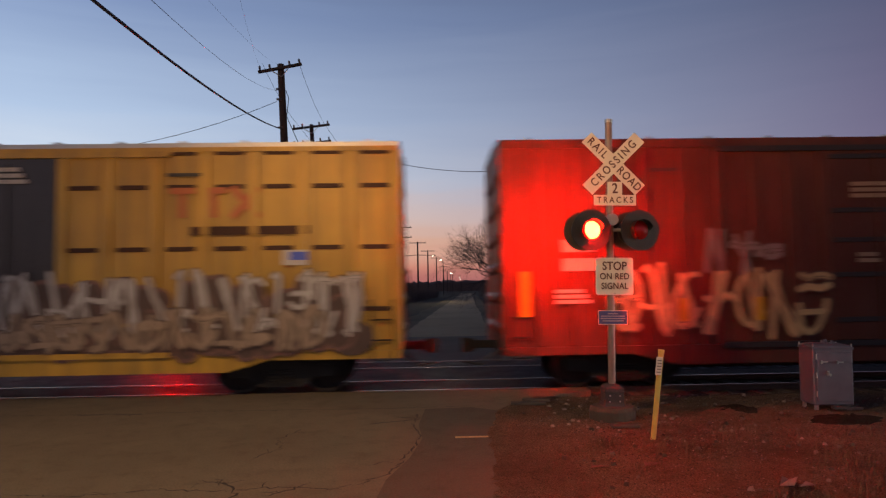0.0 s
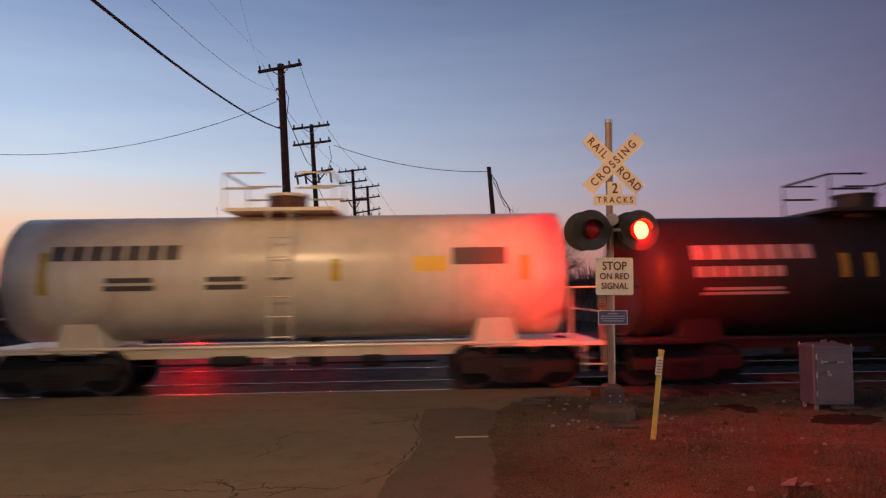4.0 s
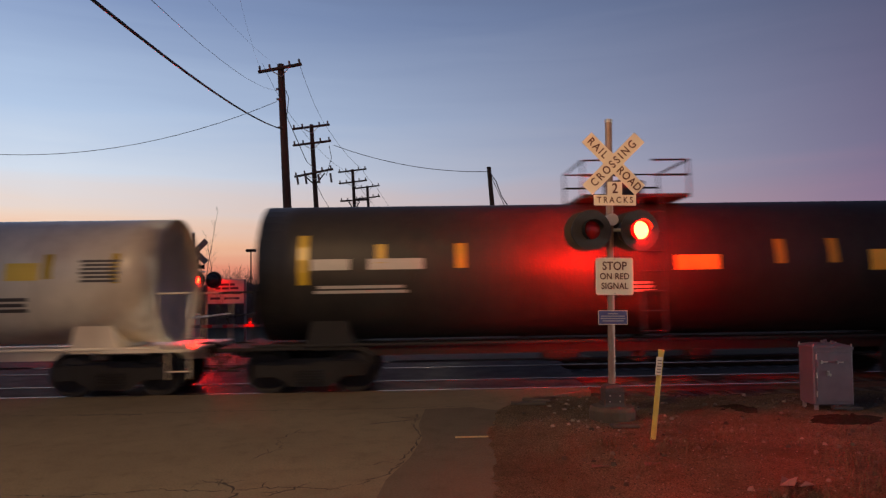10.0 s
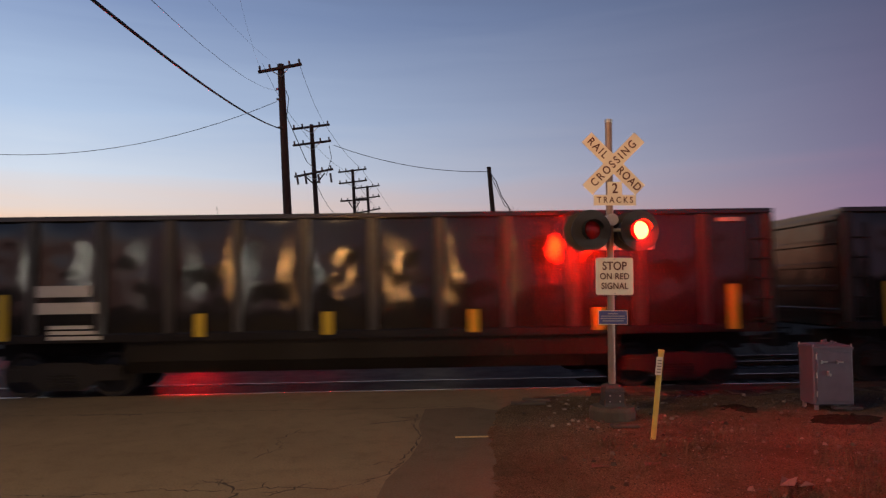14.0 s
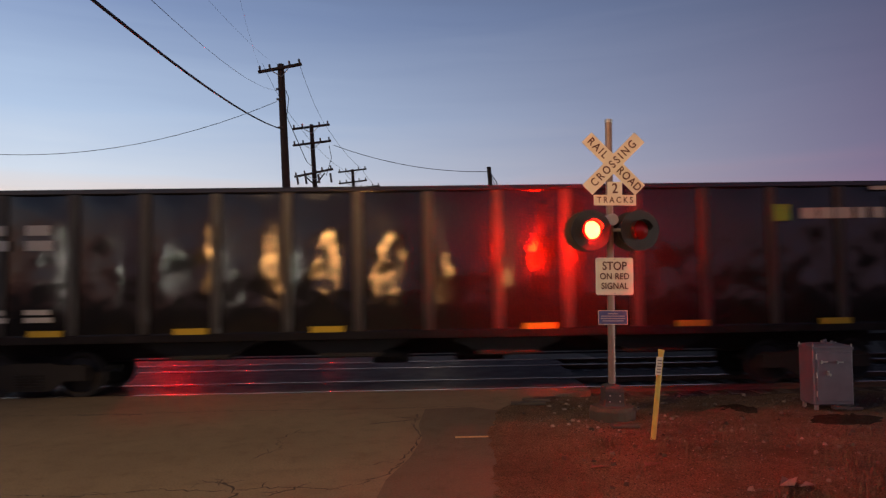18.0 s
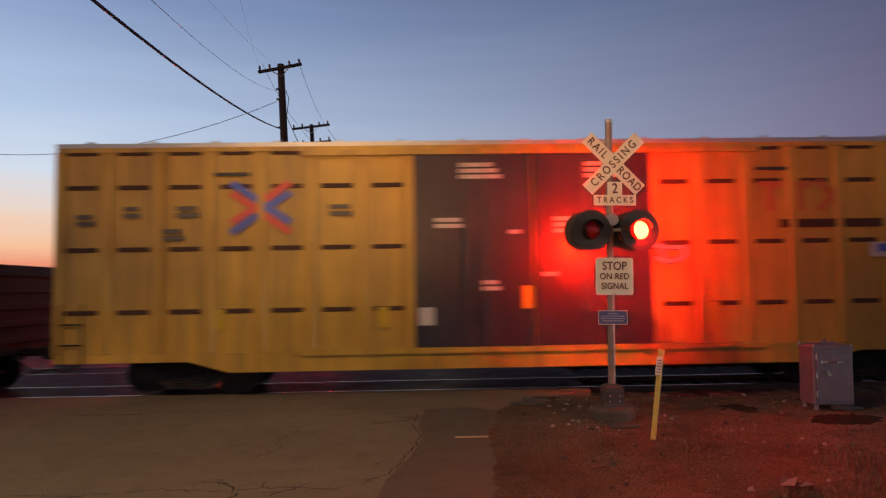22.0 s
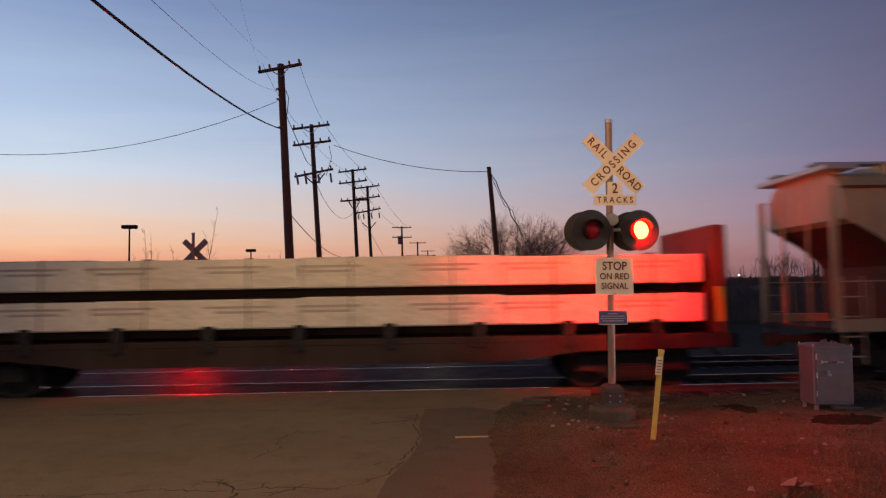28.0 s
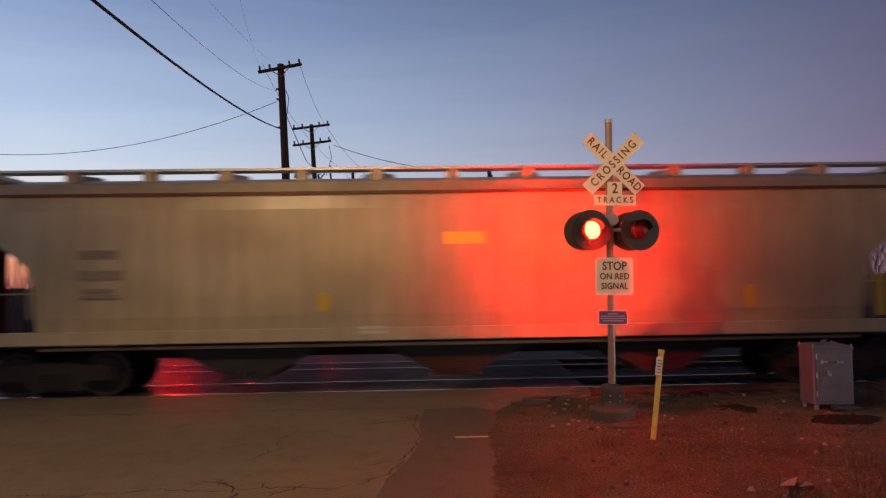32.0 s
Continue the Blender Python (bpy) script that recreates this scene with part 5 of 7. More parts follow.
def start_car(name, label, category, x0, x1, truck_in=1.9):
    L = x1 - x0
    car = thing(name, label, category, "freight train cars")
    axles = []
    for s in (-1, 1):
        axles += add_truck(car, s * (L / 2 - truck_in))
        add_coupler(car, s * (L / 2 - 0.1), s)
    CARS.append((car, (x0 + x1) / 2, axles))
    return car, L


# ---- sprayed paint: strokes of even width with round ends ----
def stroke(bm, pts, w, y):
    pts = [Vector((p[0], y, p[1])) for p in pts]
    first, last = (pts[0] - pts[1]).normalized(), (pts[-1] - pts[-2]).normalized()
    cap = [(math.sin(a) * w / 2, math.cos(a)) for a in (0.4, 0.8, 1.2, 1.5)]
    run = [(pts[0] + first * d, k) for d, k in cap[::-1]] + [(p, 1.0) for p in pts] + [(pts[-1] + last * d, k) for d, k in cap]
    prev = None
    for i, (p, k) in enumerate(run):
        d = (run[min(i + 1, len(run) - 1)][0] - run[max(i - 1, 0)][0]).normalized()
        n = Vector((-d.z, 0, d.x)) * w / 2 * max(k, 0.06)
        cur = (bm.verts.new(p + n), bm.verts.new(p - n))
        if prev:
            bm.faces.new((prev[0], prev[1], cur[1], cur[0]))
        prev = cur


GLYPHS = {
    "S": [[(0.95, 0.85), (0.6, 1.0), (0.15, 0.9), (0.1, 0.65), (0.5, 0.52), (0.9, 0.4), (0.88, 0.12), (0.45, 0.0), (0.05, 0.12)]],
    "A": [[(0.0, 0.0), (0.4, 1.0), (0.6, 1.0), (1.0, 0.0)], [(0.2, 0.38), (0.8, 0.38)]],
    "I": [[(0.5, 0.0), (0.5, 1.0)]],
    "N": [[(0.05, 0.0), (0.1, 1.0), (0.9, 0.0), (0.95, 1.0)]],
    "U": [[(0.05, 1.0), (0.08, 0.3), (0.5, 0.0), (0.92, 0.3), (0.95, 1.0)]],
    "G": [[(0.9, 0.85), (0.5, 1.0), (0.1, 0.75), (0.05, 0.3), (0.45, 0.0), (0.9, 0.15), (0.92, 0.45), (0.55, 0.45)]],
    "H": [[(0.08, 0.0), (0.1, 1.0)], [(0.9, 0.0), (0.92, 1.0)], [(0.1, 0.5), (0.9, 0.55)]],
    "O": [[(0.5, 1.0), (0.08, 0.7), (0.08, 0.3), (0.5, 0.0), (0.92, 0.3), (0.92, 0.7), (0.5, 1.0)]],
    "T": [[(0.0, 0.92), (1.0, 1.0)], [(0.5, 0.95), (0.45, 0.0)]],
    "R": [[(0.1, 0.0), (0.1, 1.0), (0.7, 0.98), (0.9, 0.75), (0.6, 0.52), (0.15, 0.5)], [(0.5, 0.5), (0.95, 0.0)]],
    "E": [[(0.9, 0.98), (0.1, 1.0), (0.1, 0.0), (0.92, 0.04)], [(0.1, 0.52), (0.75, 0.52)]],
    "C": [[(0.92, 0.85), (0.5, 1.0), (0.08, 0.7), (0.08, 0.3), (0.5, 0.0), (0.92, 0.15)]],
    "K": [[(0.1, 0.0), (0.1, 1.0)], [(0.92, 1.0), (0.15, 0.5), (0.95, 0.0)]],
    "B": [[(0.1, 0.0), (0.1, 1.0), (0.75, 0.95), (0.8, 0.65), (0.2, 0.52), (0.9, 0.4), (0.85, 0.08), (0.1, 0.0)]],
}


def rounded(pts):
    """Cut the corners of a line twice, so that it bends softly; its ends stay."""
    for _ in range(2):
        out = [pts[0]]
        for (a, b), (c, d) in zip(pts, pts[1:]):
            out += [(a * 0.75 + c * 0.25, b * 0.75 + d * 0.25), (a * 0.25 + c * 0.75, b * 0.25 + d * 0.75)]
        pts = out + [pts[-1]]
    return pts


def spray(car, x, z, w, h, y, seed, fill, line, glyphs=5, back=None, text="", thin=1.0):
    """A sprayed piece: fat rounded letters with an outline."""
    rng = random.Random(seed)
    if back:
        for i in range(7):
            bm = bmesh.new()
            cx, cz, r = x + w * (i / 6 - 0.5), z - h * rng.uniform(0.22, 0.38), h * rng.uniform(0.22, 0.34)
            bm.faces.new([bm.verts.new((cx + r * 1.25 * math.cos(6.283 * k / 20), y - 0.002 - i * 0.0008, cz + r * math.sin(6.283 * k / 20))) for k in range(20)])
            part("sprayed_ground", bm, back, car, "sprayed cloud of colour")
    # one list of strokes for each letter
    marks = []
    gw = w / (len(text) or glyphs)
    for g in range(len(text) or glyphs):
        cx = x - w / 2 + gw * (g + 0.5)
        lean, tall, dz = rng.uniform(-0.1, 0.25), rng.uniform(0.88, 1.1), rng.uniform(-0.06, 0.06) * h
        runs, fat = [], min(h * 0.25, gw * 0.36) * thin
        if text:
            runs = [rounded([((a - 0.5) * gw * 0.84, (b - 0.5) * h * 0.84) for a, b in pts]) for pts in GLYPHS[text[g]]]
        else:
            for s in range(rng.choice((3, 4, 4))):
                kind = rng.choice("arc bar hook wedge".split())
                if kind == "arc":
                    a0, sw = rng.uniform(0, 6.28), rng.uniform(1.8, 4.2)
                    runs.append([(gw * 0.44 * math.cos(a0 + sw * i / 12) * rng.uniform(0.95, 1.05), h * 0.38 * math.sin(a0 + sw * i / 12)) for i in range(13)])
                elif kind == "bar":
                    dx, ox = rng.uniform(-0.2, 0.2) * gw, rng.uniform(-0.3, 0.3) * gw
                    runs.append([(ox - dx + 2 * dx * i / 4, -h * 0.42 + h * 0.84 * i / 4) for i in range(5)])
                elif kind == "wedge":
                    oz = rng.uniform(-0.36, 0.36) * h
                    runs.append([(-gw * 0.45 + gw * 0.9 * i / 4, oz + rng.uniform(-0.05, 0.05) * h) for i in range(5)])
                else:
                    sg = rng.choice((-1, 1))
                    runs.append([(sg * gw * 0.4 * (1 - 2 * i / 8), sg * h * 0.36 * math.sin(3.14 * (i / 8 - 0.5)) + h * 0.1 * math.sin(6.28 * i / 8)) for i in range(9)])
            fat *= 0.85
        marks.append([([(cx + a + lean * b, z + dz + b * tall) for a, b in pts], fat * rng.uniform(0.85, 1.15)) for pts in runs])
    for g, strokes in enumerate(marks):
        up = (g % 2) * 0.0012
        for width, mat, dy, nm in ((1.45, line, -0.009, "sprayed_outline"), (1.0, fill, -0.012, "sprayed_letter")):
            bm = bmesh.new()
            for k, (pts, wd) in enumerate(strokes):
                stroke(bm, pts, wd * width, y + dy - up - k * 0.0002)
            part(nm, bm, mat, car, "sprayed letter shape")
        bm = bmesh.new()
        pts, wd = strokes[0]
        stroke(bm, [(p[0] + wd * 0.2, p[1] - wd * 0.2) for p in pts], wd * 0.16, y - 0.016)
        part("sprayed_shading", bm, line, car, "thin sprayed line")


def boxcar(x0, x1, paint_mat, door_mat, label, H=5.08, door=(-2.4, 2.4), pockets=True, posts=7, door_bars=True):
    car, L = start_car("boxcar", label, "boxcar", x0, x1, 2.45)
    W, z0 = 1.55, 0.74
    body = part("body", boxes((-L / 2, L / 2, -W + 0.05, W - 0.05, z0 + 0.1, H - 0.12)), paint_mat, car, "weathered steel body")
    part("roof", loft(bmesh.new(), [[(x, y, z) for y, z in ((-W + 0.02, H - 0.12), (-W + 0.02, H - 0.02), (0, H + 0.09), (W - 0.02, H - 0.02), (W - 0.02, H - 0.12))] for x in (-L / 2 - 0.02, L / 2 + 0.02)]), "galvanised" if paint_mat == "paint_yellow" else paint_mat, car, "low ridged roof")
    rib = cached(("roof_rib", round(H, 2)), lambda: finish("roof_rib", loft(bmesh.new(), [[(x, y, z) for y, z in ((-1.5, H - 0.015), (-1.5, H + 0.03), (0, H + 0.135), (1.5, H + 0.03), (1.5, H - 0.015))] for x in (-0.04, 0.04)]), "galvanised"))
    for i in range(15):
        part("roof_rib", rib, "", body, m=pose(-L / 2 + 0.6 + i * (L - 1.2) / 14, 0, 0))
    for s in (-1, 1):
        side = "side_sill"
        # deep side sill, lower in the middle
        bm = prism(bmesh.new(), [(-L / 2, z0), (-L / 2, z0 + 0.16), (L / 2, z0 + 0.16), (L / 2, z0), (L / 2 - 2.6, z0), (L / 2 - 3.4, z0 - 0.22), (-L / 2 + 3.4, z0 - 0.22), (-L / 2 + 2.6, z0)], min(s * (W - 0.04), s * W), max(s * (W - 0.04), s * W))
        part(side, bm, paint_mat, car, "deep side sill")
        part("top_chord", boxes((-L / 2, L / 2, min(s * (W - 0.05), s * W), max(s * (W - 0.05), s * W), H - 0.2, H - 0.11)), paint_mat, car)
        # wall sheets between posts, each bay with its dished panel
        edges = [(-L / 2, door[0]), (door[1], L / 2)]
        for a, b in edges:
            bw = (b - a) / posts
            post = cached(("post", paint_mat), lambda: finish("side_post", boxes((-0.08, 0.08, -0.07, 0.0, z0 + 0.16, H - 0.2), bevel=0.02), paint_mat))
            for i in range(posts + 1):
                part("side_post", post, "", body, m=pose(a + i * bw + (0.06 if i == 0 else -0.06 if i == posts else 0), s * (W - 0.05) + (0 if s < 0 else 0.05), 0))
            if pockets:
                pk = cached(("pocket", round(bw, 2)), lambda: finish("lading_pocket", boxes((-bw / 2 + 0.19, bw / 2 - 0.19, -0.03, 0.0, -0.045, 0.045), bevel=0.008), "brown_and_end_shade" if paint_mat != "paint_yellow" else "bulkhead_rust"))
                for i in range(posts):
                    for z in (1.72, 2.95, 4.18, 4.86):
                        part("lading_pocket", pk, "", body, m=pose(a + (i + 0.5) * bw, s * (W - 0.05) + (0 if s < 0 else 0.03), z))
        # plug doors with locking bars
        n = 2
        dw = (door[1] - door[0]) / n
        for i in range(n):
            xa = door[0] + i * dw
            d = part("door", boxes((xa + 0.02, xa + dw - 0.02, min(s * (W - 0.05), s * (W + 0.015)), max(s * (W - 0.05), s * (W + 0.015)), z0 + 0.2, H - 0.28), bevel=0.012), door_mat, car, "sliding plug door")
            y0, y1 = sorted((s * (W + 0.015), s * (W + 0.045)))
            if door_bars:
                for z in (1.35, 2.25, 2.95, 3.55, 4.65):
                    part("door_rib", boxes((xa + 0.08, xa + dw - 0.08, y0, y1, z - 0.05, z + 0.05), bevel=0.008), "black_steel", d)
            part("lock_bar", tubes([(xa + dw * 0.42, s * (W + 0.05), z0 + 0.2), (xa + dw * 0.42, s * (W + 0.05), H - 0.4)], [(xa + dw * 0.6, s * (W + 0.05), z0 + 0.2), (xa + dw * 0.6, s * (W + 0.05), H - 0.4)], r=0.025, n=6), door_mat, d, "vertical lock rod")
            part("door_wheel", disc(bmesh.new(), 0.17, s * (W + 0.06), 14, 0.12, 0.02, xa + dw * 0.5, 1.6), door_mat, d)
        for z in (z0 + 0.14, H - 0.26):
            part("door_track", boxes((door[0] - 2.2, door[1] + 2.2, min(s * W, s * (W + 0.07)), max(s * W, s * (W + 0.07)), z - 0.05, z + 0.06)), "black_steel" if paint_mat != "paint_yellow" else paint_mat, car, "long door rail")
        ladder(car, -L / 2 + 0.35, s * (W + 0.03), 0.55, 1.9)
        ladder(car, L / 2 - 0.35, s * (W + 0.03), 0.55, 1.9)
    for e in (-1, 1):
        wall = part("end_wall", boxes((min(e * (L / 2 - 0.02), e * L / 2), max(e * (L / 2 - 0.02), e * L / 2), -W + 0.05, W - 0.05, z0 + 0.1, H - 0.12)), paint_mat, car, "corrugated end wall")
        for i in range(6):
            z = 1.25 + i * 0.62
            part("end_rib", loft(bmesh.new(), [[(e * (L / 2 + a), y, z + b) for a, b in ((0.0, -0.12), (0.07 * k, -0.04), (0.07 * k, 0.04), (0.0, 0.12))] for y, k in ((-W + 0.12, 0.3), (-W + 0.4, 1), (W - 0.4, 1), (W - 0.12, 0.3))]), paint_mat, wall)
        ladder(car, e * (L / 2 + 0.08), -W + 0.45, 0.6, H - 0.3, along="y")
    part("brake_wheel", tubes([(L / 2 + 0.1, 0.6, 2.3), (L / 2 + 0.14, 0.6, 2.3)], r=0.26, n=16), "grimy_steel", car)
    for x in (-L / 2 + 3.4, L / 2 - 4.2):
        plate(car, x, 4.42, 0.75, 0.07, -W, "black_steel", "card_board", "dark routing board")
    under_gear(car, L)
    return car, L, -W - 0.002


def tank_car(x0, x1, R, zc, mat, label, white=False, platform=None):
    car, L = start_car("tank_car", label, "tank car", x0 - 0.75, x1 + 0.75, 1.75)
    TL = x1 - x0
    n = 40
    bm = bmesh.new()
    secs = []
    hd = R * 0.55
    for i in range(7):
        a = math.pi / 2 * i / 6
        secs.append((-TL / 2 + hd * (1 - math.sin(a)), max(0.02, R * math.sqrt(max(0.0004, 1 - (1 - math.sin(a)) ** 2)))))
    flat = TL / 2 - hd
    prof = secs + [(-flat + 0.03, R)] + [(flat * k, R) for k in (-0.6, -0.2, 0.2, 0.6)] + [(flat - 0.03, R)] + [(-x, r) for x, r in secs[::-1]]
    loft(bm, [[(x, r * math.cos(2 * math.pi * i / n), zc + r * math.sin(2 * math.pi * i / n)) for i in range(n)] for x, r in prof])
    shell = part("tank_shell", bm, mat, car, "long round tank with dished heads", smooth=True)
    seam = cached(("seam", R, zc, mat), lambda: finish("weld_seam", loft(bmesh.new(), [[(x, (R + 0.006) * math.cos(2 * math.pi * i / n), zc + (R + 0.006) * math.sin(2 * math.pi * i / n)) for i in range(n)] for x in (-0.025, 0.025)]), mat))
    for k in range(1, 5):
        part("weld_seam", seam, "", shell, m=pose(-TL / 2 + TL * k / 5, 0, 0))
    # sill, saddles, end platforms, running boards
    zs = 0.98
    frame_mat = "tank_white" if white else "grimy_steel"
    part("centre_sill", boxes((-L / 2 + 0.1, L / 2 - 0.1, -0.22, 0.22, 0.68, zs)), "grimy_steel" if not white else frame_mat, car, "steel underframe beam")
    for e in (-1, 1):
        xx = e * (TL / 2 - 1.4)
        sd = part("saddle", prism(bmesh.new(), [(xx - 0.5, zs - 0.1), (xx + 0.5, zs - 0.1), (xx + 0.25, zc - R * 0.35), (xx - 0.25, zc - R * 0.35)], -R * 0.72, R * 0.72), frame_mat, car, "tank saddle")
        part("end_platform", boxes((min(e * (L / 2 - 1.75), e * L / 2), max(e * (L / 2 - 1.75), e * L / 2), -1.45, 1.45, zs - 0.06, zs)), frame_mat, car, "end platform")
        for s in (-1, 1):
            part("handrail", tubes([(e * (L / 2 - 0.05), s * 1.42, zs), (e * (L / 2 - 0.05), s * 1.42, zs + 1.1), (e * (L / 2 - 0.7), s * 1.42, zs + 1.1), (e * (L / 2 - 0.7), s * 1.42, zs)], r=0.022, n=6), frame_mat, car, "tubular handrail")
            ladder(car, e * (L / 2 - 0.25), s * 1.48, 0.4, zs, mat=frame_mat)
        part("end_rail", tubes([(e * (L / 2 - 0.05), -1.42, zs + 0.6), (e * (L / 2 - 0.05), 1.42, zs + 0.6)], r=0.02, n=6), frame_mat, car)
    for s in (-1, 1):
        part("side_rail", tubes([(-L / 2 + 0.7, s * 1.42, zs + 0.02), (L / 2 - 0.7, s * 1.42, zs + 0.02)], r=0.035, n=8), frame_mat, car, "long side handrail")
        part("grab_rail", tubes([(-TL / 2 + 2.6, s * 1.0, 0.62), (TL / 2 - 2.6, s * 1.0, 0.62)], r=0.02, n=6), "grimy_steel", car)
    # top: manway, valve dome and guard rail
    px = 0.0 if platform is None else platform
    top = zc + R
    deck = part("top_platform", boxes((px - 1.15, px + 1.15, -0.95, 0.95, top + 0.03, top + 0.1)), "tank_white" if white else "black_steel", car, "grated top platform")
    part("valve_dome", tubes([(px, 0, top - 0.1), (px, 0, top + 0.42)], r=0.42, n=18), "black_steel" if not white else "brown_and_end_shade", deck, "valve dome")
    part("dome_lid", tubes([(px, 0, top + 0.42), (px, 0, top + 0.48)], r=0.46, n=18), "black_steel" if not white else "tank_white", deck)
    runs = []
    for y in (-0.93, 0.93):
        runs.append([(px - 1.13, y, top + 0.1), (px - 1.13, y, top + 0.82), (px - 0.35, y, top + 0.82)])
        runs.append([(px + 1.13, y, top + 0.1), (px + 1.13, y, top + 0.82), (px + 0.35, y, top + 0.82)])
        runs.append([(px - 1.13, y, top + 0.5), (px - 0.35, y, top + 0.5)])
        runs.append([(px + 1.13, y, top + 0.5), (px + 0.35, y, top + 0.5)])
    for x in (-1.13, 1.13):
        runs.append([(px + x, -0.93, top + 0.82), (px + x, 0.93, top + 0.82)])
    for run in runs:
        part("guard_rail", hose(run, 0.024, 6) if len(run) > 2 else tubes(run, r=0.024, n=6), frame_mat if white else "black_steel", deck, "tubular guard rail")
    ladder(car, px + 0.1, -R - 0.06, zs - 0.35, top, 0.45, frame_mat if white else "black_steel")
    part("outlet_valve", tubes([(0.4, 0, 0.45), (0.4, 0, zc - R + 0.1)], r=0.16, n=10), "grimy_steel", car)
    part("brake_cylinder", boxes((-1.8, -1.0, -0.35, 0.1, 0.5, 0.72), bevel=0.05), "grimy_steel", car)
    part("brake_valve", boxes((1.4, 1.9, -0.3, 0.3, 0.45, 0.7), bevel=0.04), "grimy_steel", car)
    return car, TL, R, zc


def on_tank(car, R, zc, x, z, w, h, mat, name="marking", label="painted marking"):
    """A painted patch that follows the round of the tank on the road side."""
    bm = bmesh.new()
    rings = []
    for i in range(5):
        zz = z - h / 2 + h * i / 4
        d = max(-0.999, min(0.999, (zz - zc) / R))
        y = -math.sqrt(1 - d * d) * R - 0.008
        rings.append((bm.verts.new((x - w / 2, y, zz)), bm.verts.new((x + w / 2, y, zz))))
    for a, b in zip(rings, rings[1:]):
        bm.faces.new((a[0], a[1], b[1], b[0]))
    part(name, bm, mat, car, label)


def tank_marks(car, TL, R, zc, white, items, seed):
    ink = "marking_black" if white else "marking_white"
    reach = TL / 2 - R * 0.55
    for x, z, w, h, kind in items:
        x = max(-reach + w / 2, min(reach - w / 2, x))
        mat = {"i": ink, "y": "reflector_yellow", "w": "marking_white", "o": "marking_yellow", "k": "marking_black"}[kind[0]]
        if kind[-1] == "n":
            k = int(kind[1])
            for j in range(k):
                on_tank(car, R, zc, x, z - j * h * 1.6, w * (0.85 + 0.15 * ((j * 7 + seed) % 3) / 2), h, mat)
        elif kind == "i":
            # large letters, as plain blocks side by side
            n = max(2, round(w / (h * 1.25)))
            for j in range(n):
                on_tank(car, R, zc, x - w / 2 + (j + 0.5) * w / n, z, w / n * 0.8, h, mat, "marking", "large block letter shape")
        else:
            on_tank(car, R, zc, x, z, w * (0.78 if kind[0] == "y" else 1), h, mat, "reflector" if kind[0] == "y" else "marking", "yellow reflector" if kind[0] == "y" else "painted marking")


